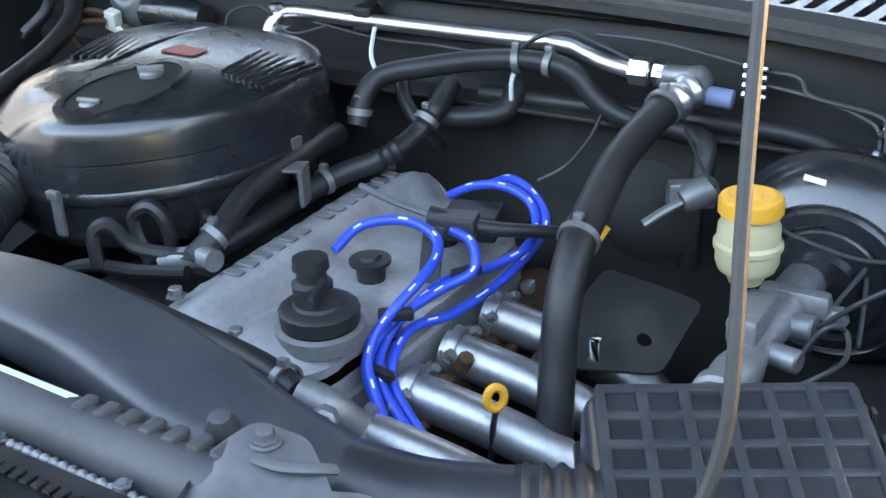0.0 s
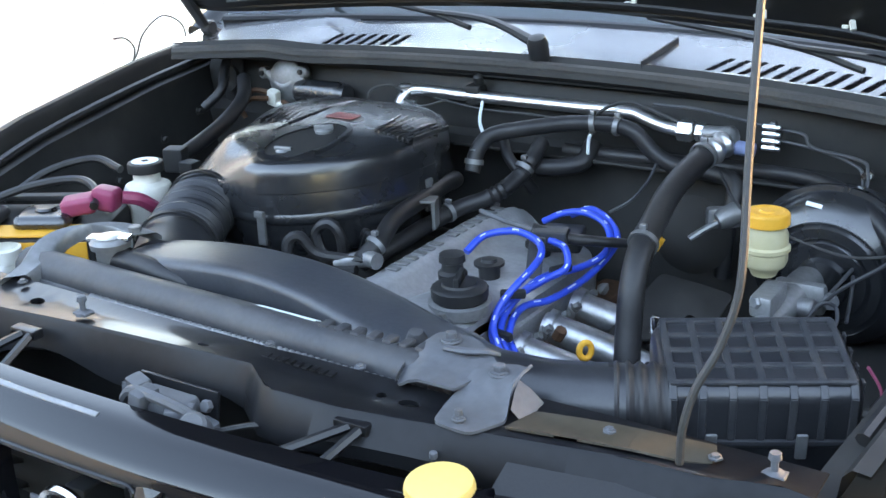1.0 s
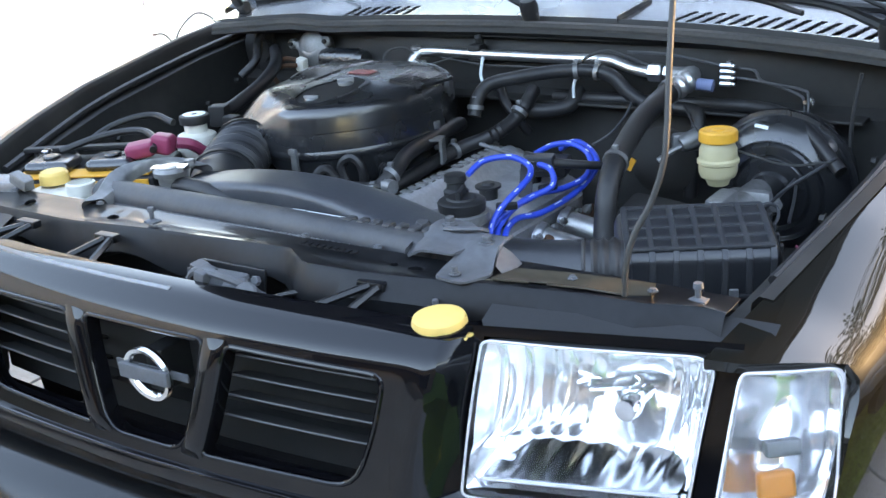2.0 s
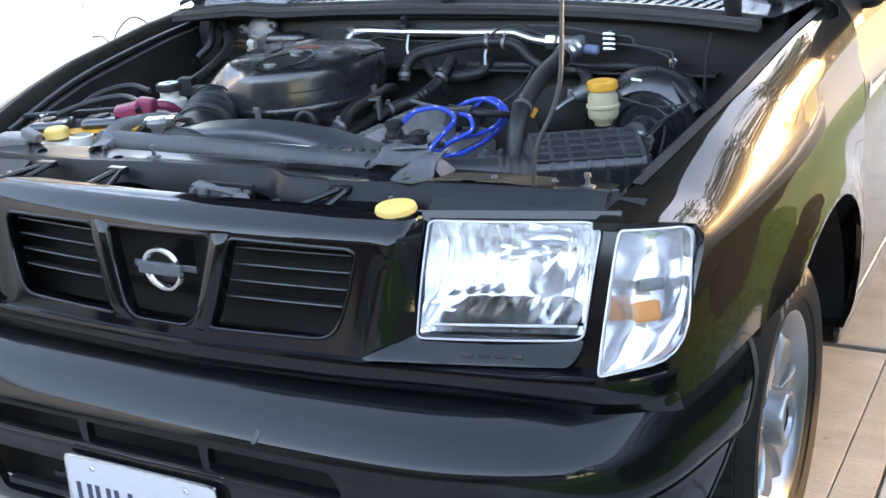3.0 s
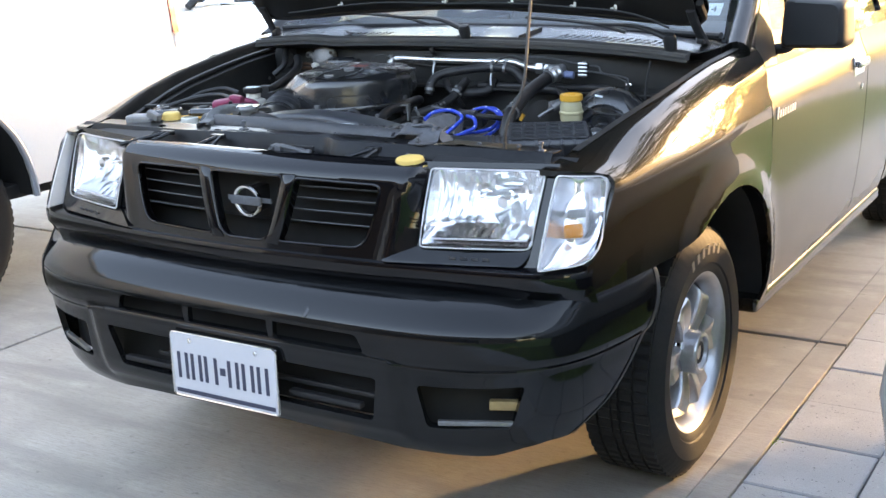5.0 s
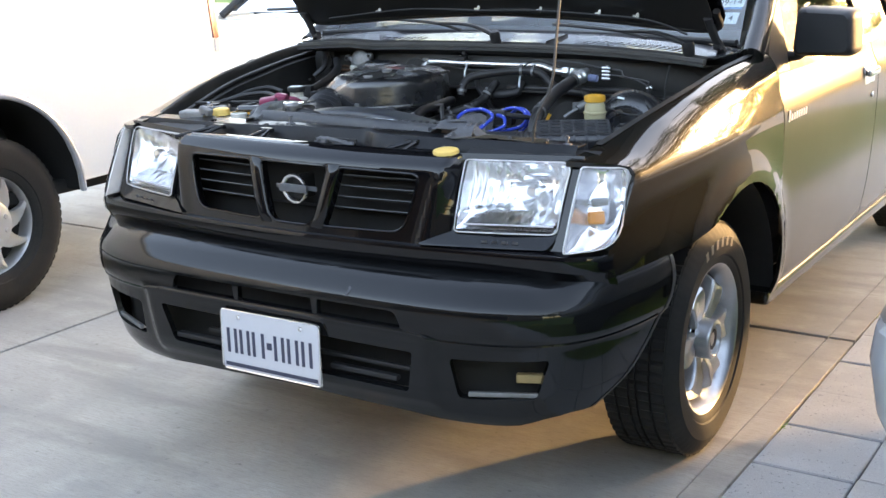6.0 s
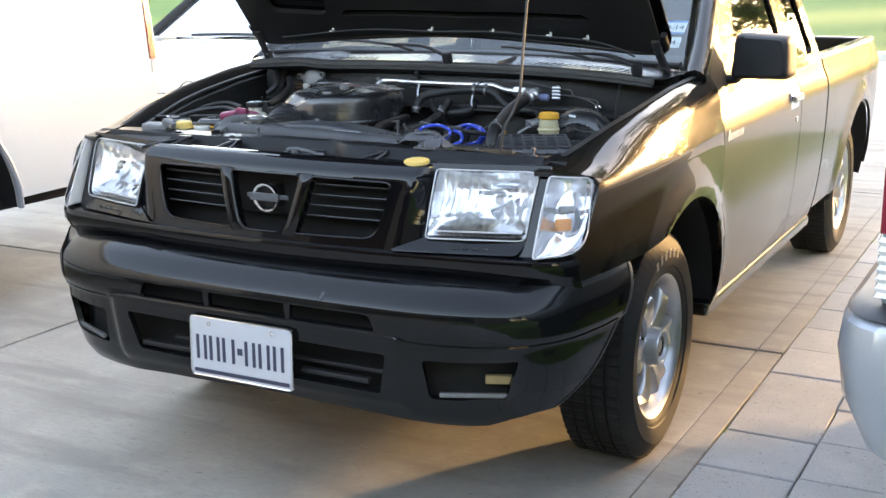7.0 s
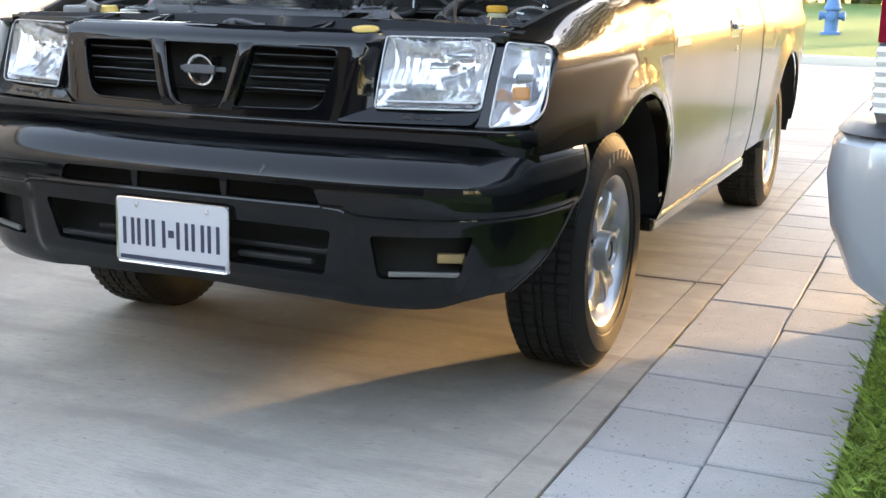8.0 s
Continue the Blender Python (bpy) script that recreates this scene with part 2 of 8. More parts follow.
M["street"] = surface("pale_street_concrete", (0.42, 0.41, 0.39), 0.9, 0, 30, 0.1, 0.001, 0, (0.34, 0.33, 0.31), 0.5, 0.6)
M["soil"] = surface("soil", (0.035, 0.032, 0.026), 0.95, 0, 60, 0.4, 0.003)
M["lawn"] = surface("lawn_ground", (0.020, 0.110, 0.010), 0.9, 0, 30, 0.5, 0.01, 0, (0.034, 0.13, 0.016), 0.6, 1.2)
M["blade"] = surface("grass_blade", (0.31, 0.44, 0.10), 0.6, 0, 40, 0.3, isle=0.45)
M["brick_wall"] = surface("dark_house_wall", (0.075, 0.082, 0.09), 0.85, 0, 18, 0.3, 0.002, 0, (0.055, 0.06, 0.065), 0.5, 2)
M["joint"] = surface("dirty_joint", (0.045, 0.04, 0.034), 0.95, 0, 60, 0.4)


def clear(name, tint, rough=0.0, ior=1.45):
    m = bpy.data.materials.new(name)
    m.use_nodes = True
    b = m.node_tree.nodes["Principled BSDF"]
    b.inputs["Base Color"].default_value = (*tint, 1)
    b.inputs["Roughness"].default_value, b.inputs["IOR"].default_value = rough, ior
    b.inputs["Transmission Weight"].default_value = 1.0
    return m


M["glass"] = clear("window_glass", (0.82, 0.9, 0.9), 0.0, 1.5)
M["tint"] = clear("tinted_side_glass", (0.30, 0.29, 0.26), 0.02, 1.5)
M["lens"] = clear("lamp_lens", (0.97, 0.98, 1.0), 0.02, 1.35)


# ---- mesh helpers ----
def thing(name, at=(0, 0, 0), label="", category="", group="", kind=""):
    ob = new(name)
    ob.empty_display_size = 0.1
    ob.location = at
    return tagged(ob, label, category, group, kind)


def weigh_normals(me, least):
    """Lets the broad faces of a bevelled form stay flat: corner normals weighted by face area."""
    at = [[] for _ in me.vertices]
    for f in me.polygons:
        for v in f.vertices:
            at[v].append((f.normal.copy(), f.area))
    out = []
    for f in me.polygons:
        n0 = f.normal.copy()
        for v in f.vertices:
            n = Vector((0, 0, 0))
            for q, a in at[v]:
                if q.dot(n0) >= least:
                    n += q * a
            out.append(n.normalized() if n.length > 1e-12 else n0)
    me.normals_split_custom_set(out)


def link(name, bm, mat, parent=None, label="", smooth=True, sharp=40):
    me = bpy.data.meshes.new(name)
    bmesh.ops.recalc_face_normals(bm, faces=bm.faces[:])
    bm.to_mesh(me)
    bm.free()
    if smooth:
        for p in me.polygons:
            p.use_smooth = True
        me.set_sharp_from_angle(angle=radians(sharp))
        if len(me.polygons) < 500:
            weigh_normals(me, math.cos(radians(sharp)))
    me.materials.append(M[mat] if isinstance(mat, str) else mat)
    ob = new(name, me)
    if parent:
        ob.parent = parent
        base, p = Vector((0, 0, 0)), parent
        while p:
            base += p.location
            p = p.parent
        me.transform(Matrix.Translation(-base))
    if label:
        ob["label"] = label
    return ob


part = link


def add_box(bm, c, s, bevel=0.0, rot=None, seg=2):
    """A box of size s about c, its edges rounded."""
    r = bmesh.ops.create_cube(bm, size=1.0)
    vs = r["verts"]
    bmesh.ops.scale(bm, vec=s, verts=vs)
    if bevel:
        es = list({e for v in vs for e in v.link_edges})
        g = bmesh.ops.bevel(bm, geom=es, offset=bevel, segments=seg, affect="EDGES", profile=0.5)
        vs = list({v for f in g["faces"] for v in f.verts} | {v for v in vs if v.is_valid})
    m = Matrix.Translation(c) @ (rot.to_4x4() if rot else Matrix.Identity(4))
    bmesh.ops.transform(bm, matrix=m, verts=vs)
    return vs


def box(c, s, bevel=0.0, rot=None, seg=2):
    bm = bmesh.new()
    add_box(bm, c, s, bevel, rot, seg)
    return bm


def turn(ax, ay, az):
    return Euler((radians(ax), radians(ay), radians(az))).to_matrix()


def aim(d):
    return Vector(d).to_track_quat("Z", "Y").to_matrix()


def add_lathe(bm, prof, c=(0, 0, 0), axis=(0, 0, 1), n=32, mod=None):
    """A turned form: prof lists (radius, height along the axis)."""
    m = aim(axis)
    c = Vector(c)
    rings = []
    for k, (r, h) in enumerate(prof):
        if r < 1e-6:
            rings.append([bm.verts.new(c + m @ Vector((0, 0, h)))])
            continue
        ring = []
        for i in range(n):
            a = 2 * math.pi * i / n
            rr = r + (mod(k, i) if mod else 0)
            ring.append(bm.verts.new(c + m @ Vector((rr * math.cos(a), rr * math.sin(a), h))))
        rings.append(ring)
    for a, b in zip(rings, rings[1:]):
        if len(a) == 1 and len(b) == 1:
            continue
        for i in range(n):
            j = (i + 1) % n
            if len(a) == 1:
                bm.faces.new((a[0], b[i], b[j]))
            elif len(b) == 1:
                bm.faces.new((a[i], a[j], b[0]))
            else:
                bm.faces.new((a[i], a[j], b[j], b[i]))
    return rings


def lathe(prof, c=(0, 0, 0), axis=(0, 0, 1), n=32, mod=None):
    bm = bmesh.new()
    add_lathe(bm, prof, c, axis, n, mod)
    return bm


def disc_prof(r, h0, h1, b=0.003):
    return [(0, h0), (r - b, h0), (r, h0 + b), (r, h1 - b), (r - b, h1), (0, h1)]


def spline(pts, per=8):
    """A smooth line through the points."""
    P = [Vector(p) for p in pts]
    if len(P) == 2:
        return [P[0].lerp(P[1], i / per) for i in range(per + 1)]
    P = [2 * P[0] - P[1]] + P + [2 * P[-1] - P[-2]]
    out = []
    for i in range(1, len(P) - 2):
        a, b, c, d = P[i - 1:i + 3]
        for k in range(per):
            t = k / per
            out.append(0.5 * ((2 * b) + (c - a) * t + (2 * a - 5 * b + 4 * c - d) * t * t + (3 * b - a - 3 * c + d) * t ** 3))
    out.append(P[-2].copy())
    return out


def add_tube(bm, pts, r, n=10, per=8, flat=1.0, cap=True, ribs=None):
    """A hose along the points; r a number or a function of 0..1; ribs: (from, to, how deep, how many)."""
    L = spline(pts, per)
    rings, up = [], None
    for i, p in enumerate(L):
        d = (L[min(i + 1, len(L) - 1)] - L[max(i - 1, 0)]).normalized()
        if up is None:
            up = d.orthogonal().normalized() if abs(d.z) > 0.9 else Vector((0, 0, 1))
        side = d.cross(up)
        side.normalize()
        up = side.cross(d).normalized()
        u = i / (len(L) - 1)
        rr = r(u) if callable(r) else r
        if ribs and ribs[0] <= u <= ribs[1]:
            rr += ribs[2] * math.sin((u - ribs[0]) / (ribs[1] - ribs[0]) * ribs[3] * 2 * math.pi)
        rings.append([bm.verts.new(p + rr * (math.cos(2 * math.pi * k / n) * side + flat * math.sin(2 * math.pi * k / n) * up)) for k in range(n)])
    for a, b in zip(rings, rings[1:]):
        for k in range(n):
            bm.faces.new((a[k], a[(k + 1) % n], b[(k + 1) % n], b[k]))
    if cap:
        bm.faces.new(rings[0])
        bm.faces.new(rings[-1])


def tube(pts, r, n=10, per=8, flat=1.0, cap=True, ribs=None):
    bm = bmesh.new()
    add_tube(bm, pts, r, n, per, flat, cap, ribs)
    return bm


def loft(rows, close=False, caps=False):
    """Faces between rows of points of equal length."""
    bm = bmesh.new()
    V = [[bm.verts.new(p) for p in row] for row in rows]
    for a, b in zip(V, V[1:]):
        for i in range(len(a) - (0 if close else 1)):
            j = (i + 1) % len(a)
            bm.faces.new((a[i], a[j], b[j], b[i]))
    if caps:
        bm.faces.new(V[0])
        bm.faces.new(V[-1])
    return bm


def smooth_step(a, b, x):
    t = max(0.0, min(1.0, (x - a) / (b - a)))
    return t * t * (3 - 2 * t)


def along(table, x):
    """The value at x of a table of (x, value) pairs, eased between them."""
    if x <= table[0][0]:
        return table[0][1]
    for (x0, v0), (x1, v1) in zip(table, table[1:]):
        if x <= x1:
            return v0 + (v1 - v0) * (x - x0) / (x1 - x0)
    return table[-1][1]


def round_loop(pts, r=0.015, seg=4):
    """A closed outline with its corners rounded; r may be a list, a corner each."""
    out = []
    n = len(pts)
    for i in range(n):
        p, a, b = (Vector((*pts[k % n], 0)) for k in (i, i - 1, i + 1))
        rr = r[i] if isinstance(r, (list, tuple)) else r
        da, db = (a - p), (b - p)
        k = min(rr, da.length * 0.45, db.length * 0.45)
        if k < 1e-4:
            out.append((p.x, p.y))
            continue
        s, e = p + da.normalized() * k, p + db.normalized() * k
        for j in range(seg + 1):
            t = j / seg
            q = (1 - t) ** 2 * s + 2 * t * (1 - t) * p + t * t * e
            out.append((q.x, q.y))
    return out


def inside(p, loop):
    c, n = False, len(loop)
    for i in range(n):
        (x0, y0), (x1, y1) = loop[i], loop[i - 1]
        if (y0 > p[1]) != (y1 > p[1]) and p[0] < (x1 - x0) * (p[1] - y0) / (y1 - y0) + x0:
            c = not c
    return c


def split_loop(loop, step):
    out = []
    for i, a in enumerate(loop):
        b = loop[(i + 1) % len(loop)]
        k = max(1, int(math.hypot(b[0] - a[0], b[1] - a[1]) / step))
        out += [(a[0] + (b[0] - a[0]) * j / k, a[1] + (b[1] - a[1]) * j / k) for j in range(k)]
    return out


def sheet(outer, holes, fn, thick=0.004, step=0.03, lip=0.0):
    """A curved panel: an outline with holes in (u, v), laid into space by fn(u, v), with its thickness.
    lip: how far the holes' edges turn in."""
    from mathutils.geometry import delaunay_2d_cdt
    loops = [split_loop(outer, step)] + [split_loop(h, step) for h in holes]
    verts, edges = [], []
    for L in loops:
        s = len(verts)
        verts += L
        edges += [(s + i, s + (i + 1) % len(L)) for i in range(len(L))]
    us, vs = [p[0] for p in loops[0]], [p[1] for p in loops[0]]
    u = min(us) + step / 2
    while u < max(us):
        v = min(vs) + step / 2
        while v < max(vs):
            p = (u, v)
            if inside(p, loops[0]) and not any(inside(p, h) for h in loops[1:]):
                if all((p[0] - q[0]) ** 2 + (p[1] - q[1]) ** 2 > (0.5 * step) ** 2 for L in loops for q in L):
                    verts.append(p)
            v += step
        u += step
    V, E, F, _, _, _ = delaunay_2d_cdt([Vector(p) for p in verts], edges, [], 0, 1e-6)
    keep = []
    for f in F:
        c = sum((V[i] for i in f), Vector((0, 0))) / len(f)
        if inside(c, loops[0]) and not any(inside(c, h) for h in loops[1:]):
            keep.append(f)
    P = [Vector(fn(*v)) for v in V]
    N = [Vector((0, 0, 0)) for _ in P]
    e = 1e-3
    for i, v in enumerate(V):
        du = Vector(fn(v[0] + e, v[1])) - Vector(fn(v[0] - e, v[1]))
        dv = Vector(fn(v[0], v[1] + e)) - Vector(fn(v[0], v[1] - e))
        N[i] = du.cross(dv).normalized()
    bm = bmesh.new()
    top = [bm.verts.new(p) for p in P]
    bot = [bm.verts.new(p - n * thick) for p, n in zip(P, N)]
    count = {}
    for f in keep:
        bm.faces.new([top[i] for i in f])
        bm.faces.new([bot[i] for i in reversed(f)])
        for a, b in zip(f, (*f[1:], f[0])):
            k = (min(a, b), max(a, b))
            count.setdefault(k, []).append((a, b))
    deep = {}
    for k, d in count.items():
        if len(d) == 1:
            a, b = d[0]
            hole = lip and not any(abs(V[a][0] - q[0]) + abs(V[a][1] - q[1]) < 2e-4 for q in loops[0])
            if hole:
                for i in (a, b):
                    if i not in deep:
                        deep[i] = (top[i], bm.verts.new(P[i] - N[i] * lip))
                bm.faces.new((deep[b][0], deep[a][0], deep[a][1], deep[b][1]))
            else:
                bm.faces.new((top[b], top[a], bot[a], bot[b]))
    for v in [v for v in bm.verts if not v.link_faces]:
        bm.verts.remove(v)
    return bm


def join(*bms):
    """Several forms as one mesh."""
    out = bmesh.new()
    for b in bms:
        me = bpy.data.meshes.new("t")
        b.to_mesh(me)
        b.free()
        out.from_mesh(me)
        bpy.data.meshes.remove(me)
    return out


def bolt(bm, c, r=0.008, h=0.006, axis=(0, 0, 1)):
    add_lathe(bm, [(0, 0), (r * 1.5, 0), (r * 1.5, 0.0015), (r, 0.002), (r, h - 0.001), (r * 0.85, h), (0, h)], c, axis, 6)


def words(text, size, m, mat, parent, depth=0.001, name="lettering", label=""):
    """Flat lettering in the built-in font, at the pose m."""
    cu = bpy.data.curves.new(name, "FONT")
    cu.body, cu.size, cu.extrude, cu.align_x, cu.align_y = text, size, depth, "CENTER", "CENTER"
    tmp = bpy.data.objects.new("tmp", cu)
    scene.collection.objects.link(tmp)
    me = bpy.data.meshes.new_from_object(tmp.evaluated_get(bpy.context.evaluated_depsgraph_get()))
    bpy.data.objects.remove(tmp)
    bm = bmesh.new()
    bm.from_mesh(me)
    bmesh.ops.transform(bm, matrix=m, verts=bm.verts[:])
    return part(name, bm, mat, parent, label, smooth=False)

# ---- the black pickup: body ----
TRUCK = thing("pickup_truck", (0, 2.2, 0), "black pearl pickup truck with raised hood on a concrete driveway", "pickup truck")
WHEEL_Y, REAR_Y, ARCH_R = 0.915, 3.86, 0.425


def both(name, make, mat, label="", sharp=40):
    """A part on the driver's side (x > 0) and its mirror."""
    out = []
    for s in (1, -1):
        bm = make()
        if s < 0:
            bmesh.ops.scale(bm, vec=(-1, 1, 1), verts=bm.verts[:])
        out.append(part(name, bm, mat, TRUCK, label, sharp=sharp))
    return out


def side_x(y, z):
    """How far out the body's side stands."""
    x = along([(0.28, 0.795), (0.36, 0.83), (0.42, 0.846), (0.5, 0.858), (0.6, 0.868), (0.7, 0.875), (0.8, 0.879), (0.86, 0.88),
               (0.92, 0.879), (0.944, 0.877), (0.952, 0.872), (0.960, 0.864), (0.972, 0.861), (1.03, 0.843)], z)
    if y < 0.95:
        x -= 0.044 * ((0.95 - y) / 0.65) ** 2
    if y < 0.35:
        x -= 0.5 * (0.35 - y) ** 2
    if y > 4.2:
        x -= 0.05 * ((y - 4.2) / 0.5) ** 2
    for yc in (0.94, REAR_Y):
        d = math.hypot(y - yc, z - 0.355)
        x += 0.016 * math.exp(-((d - ARCH_R - 0.012) / 0.045) ** 2)
    return x


TOP_Z = [(0.2, 0.945), (0.376, 0.967), (0.55, 1.012), (0.72, 1.044), (1.0, 1.083), (1.275, 1.105), (1.5, 1.11)]
TOP_X = [(0.2, 0.69), (0.376, 0.709), (0.55, 0.745), (0.72, 0.77), (1.275, 0.80), (1.5, 0.80)]


def fender_fn(y, v):
    if v <= 0.9:
        return (side_x(y, v), y, v)
    a = (v - 0.9) / 0.2 * math.pi / 2
    xs, xt, zt = side_x(y, 0.9), along(TOP_X, y), along(TOP_Z, y)
    z = 0.9 + (zt - 0.9) * math.sin(a)
    line = 0.945 - 0.02 * (1.0 - smooth_step(0.4, 1.2, y))
    crease = 0.009 * smooth_step(line - 0.004, line + 0.010, z) * smooth_step(0.35, 0.8, y) * (1 - smooth_step(line + 0.03, line + 0.1, z))
    return (xt + (xs - xt) * math.cos(a) - crease, y, z)


def arch(yc, z0, r=ARCH_R, n=22):
    """The wheel opening's edge, from the front to the back, above z0."""
    h = z0 - 0.355
    a0 = math.asin(h / r)
    return [(yc - r * math.cos(a0 + (math.pi - 2 * a0) * i / n), 0.355 + r * math.sin(a0 + (math.pi - 2 * a0) * i / n)) for i in range(n + 1)]


def fender():
    loop = [(0.235, 1.1), (0.243, 1.06), (0.275, 1.02), (0.318, 0.972), (0.316, 0.94), (0.300, 0.90), (0.278, 0.86), (0.262, 0.81), (0.250, 0.785), (0.236, 0.768), (0.215, 0.757), (0.215, 0.690), (0.57, 0.690)]
    loop += [p for p in arch(0.94, 0.39) if not (p[0] < 0.9 and p[1] < 0.70)] + [(1.355, 0.35), (1.40, 0.35), (1.30, 0.70), (1.277, 0.9), (1.277, 1.1)]
    return sheet(loop, [], fender_fn, 0.012, 0.028)


both("front_fender", fender, "paint_flake", "black fender with a flared wheel arch")


def wheel_well(yc, a0=0.0, a1=math.pi, out=0.835, r_out=0.44, follow=False):
    def make():
        rows = []
        for x, r in ((out, r_out), (0.80, 0.44), (0.52, 0.44)):
            rows.append([(x, yc - r * math.cos(a), 0.34 + (r + 0.005) * math.sin(a)) for a in [a0 + (a1 - a0) * i / 20 for i in range(21)]])
        if follow:
            rows[0] = [(side_x(y, max(z, 0.36)) - 0.010, y, z) for x, y, z in rows[0]]
        rows.append([(0.52, yc - 0.02 * math.cos(a), 0.34 + 0.02 * math.sin(a)) for a in [a0 + (a1 - a0) * i / 20 for i in range(21)]])
        return loft(rows)
    return make


both("wheel_well", wheel_well(0.95, 0.72), "deep", "dark wheel housing")
both("wheel_well", wheel_well(REAR_Y, 0.0, math.pi, 0.862, 0.42, True), "deep", "dark wheel housing")


def side_panel(y0, y1, ztop, zbot=0.35, arch_y=None, skew=0.0):
    def make():
        loop = [(y0, ztop), (y0, 0.7), (y0 + skew, zbot)]
        if arch_y:
            loop += [(arch_y - 0.47, zbot)] + arch(arch_y, 0.40) + [(arch_y + 0.45, zbot + 0.03)]
        loop += [(y1, zbot), (y1, ztop)]
        return sheet(loop, [], lambda y, z: (side_x(y, z), y, z), 0.014, 0.04)
    return make


# doors: the skin below the glass, then window frame and glass leaning in
def leaned(y, z):
    """The cab's side above the belt line."""
    return 0.845 - 0.33 * (z - 1.03) - 0.12 * max(0, z - 1.3)


doors = both("door", side_panel(1.284, 2.42, 1.03, skew=0.125), "paint_side", "black door with a side moulding crease")
both("cab_corner", side_panel(2.427, 2.96, 1.03), "paint_side")
both("bed_side", side_panel(2.985, 4.72, 1.035, 0.38, REAR_Y), "paint_side", "black cargo bed side")


def door_window_frame():
    outer = [(1.30, 1.03), (1.80, 1.52), (2.40, 1.53), (2.42, 1.03)]
    hole = round_loop([(1.53, 1.055), (1.91, 1.465), (2.30, 1.49), (2.33, 1.055)], 0.03)
    return sheet(outer, [hole], lambda y, z: (leaned(y, z), y, z), 0.02, 0.06)


def quarter_frame():
    outer = [(2.427, 1.03), (2.405, 1.53), (2.78, 1.52), (2.96, 1.03)]
    hole = round_loop([(2.50, 1.07), (2.48, 1.47), (2.70, 1.46), (2.83, 1.07)], 0.04)
    return sheet(outer, [hole], lambda y, z: (leaned(y, z), y, z), 0.02, 0.06)


both("window_frame", door_window_frame, "paint_flake")
both("cab_pillar", quarter_frame, "paint_flake")
for s in both("side_window", lambda: sheet([(1.51, 1.04), (1.90, 1.48), (2.32, 1.50), (2.35, 1.04)], [], lambda y, z: (leaned(y, z) - 0.012, y, z), 0.004, 0.1), "tint", "side window glass"):
    s.visible_shadow = True
for s in both("quarter_window", lambda: sheet([(2.48, 1.05), (2.46, 1.49), (2.72, 1.48), (2.85, 1.05)], [], lambda y, z: (leaned(y, z) - 0.012, y, z), 0.004, 0.1), "tint", "rear quarter glass"):
    s.visible_shadow = True

# sill and bright lower edge
both("sill", lambda: box((0.79, 2.15, 0.335), (0.09, 1.62, 0.05), 0.015), "paint_flake", "rocker panel below the door")


# cowl, windshield, roof
def wind_y(x, z):
    return 1.40 - 0.30 * (x / 0.75) ** 2 * 0.6 + (z - 1.13) * 1.35


wind_loop = [(-0.76, 1.125), (-0.62, 1.55), (0.62, 1.55), (0.76, 1.125)]
ws = part("windshield", sheet(wind_loop, [], lambda x, z: (x, wind_y(x, z), z), 0.005, 0.08), "glass", TRUCK, "tinted windshield glass")
ws.visible_shadow = False
part("windshield_seal", tube([(x, wind_y(x, 1.13) - 0.004, 1.131) for x in (-0.75, -0.5, -0.25, 0, 0.25, 0.5, 0.75)], 0.009, 8), "trim", TRUCK)
both("windshield_pillar", lambda: tube([(0.80, 1.20, 1.09), (0.775, 1.36, 1.19), (0.71, 1.66, 1.38), (0.66, 1.92, 1.545)], lambda u: 0.036 - 0.006 * u, 12, 8, 1.0), "paint_flake", "black windshield pillar")
both("pillar_trim", lambda: sheet([(1.277, 1.04), (1.277, 1.10), (1.40, 1.20), (1.50, 1.24), (1.42, 1.035)], [], lambda y, z: (leaned(y, z) + 0.004, y, z), 0.02, 0.05), "trim", "black plastic mirror triangle")
roof_rows = []
for i in range(13):
    u = i / 12
    roof_rows.append([(x * (1 - 0.02 * u), 1.93 + 0.92 * u, 1.555 + 0.045 * math.sin(math.pi * min(1, 0.15 + 0.8 * u)) - 0.05 * (x / 0.66) ** 4) for x in [(-0.67 + 1.34 * k / 16) for k in range(17)]])
part("roof", loft(roof_rows), "paint", TRUCK, "black cab roof")
part("cab_back", sheet([(-0.80, 0.6), (-0.82, 1.03), (-0.66, 1.54), (0.66, 1.54), (0.82, 1.03), (0.80, 0.6)],
     [round_loop([(-0.62, 1.08), (-0.55, 1.45), (0.55, 1.45), (0.62, 1.08)], 0.04)], lambda x, z: (x, 2.95 - 0.3 * max(0, z - 1.03), z), 0.02, 0.1), "paint", TRUCK, "cab rear wall")
part("rear_window", sheet([(-0.63, 1.07), (-0.56, 1.46), (0.56, 1.46), (0.63, 1.07)], [], lambda x, z: (x, 2.955 - 0.3 * (z - 1.03), z), 0.004, 0.1), "tint", TRUCK, "tinted rear window")
part("dashboard", loft([[(x, y, z) for x in (-0.76, -0.3, 0.3, 0.76)] for y, z in ((1.42, 1.09), (1.52, 1.12), (1.72, 1.12), (1.80, 1.05), (1.82, 0.8))]), "cloth", TRUCK, "dark dashboard")
part("cab_floor", box((0, 2.2, 0.42), (1.6, 1.5, 0.03)), "deep", TRUCK)
for sx in (-0.38, 0.38):
    seat = part("seat", join(box((sx, 2.35, 0.72), (0.5, 0.5, 0.16), 0.05), box((sx, 2.62, 1.0), (0.5, 0.14, 0.58), 0.06, turn(-14, 0, 0))), "cloth", TRUCK, "dark cloth seat")
    part("headrest", box((sx, 2.72, 1.36), (0.26, 0.09, 0.16), 0.035), "cloth", seat)


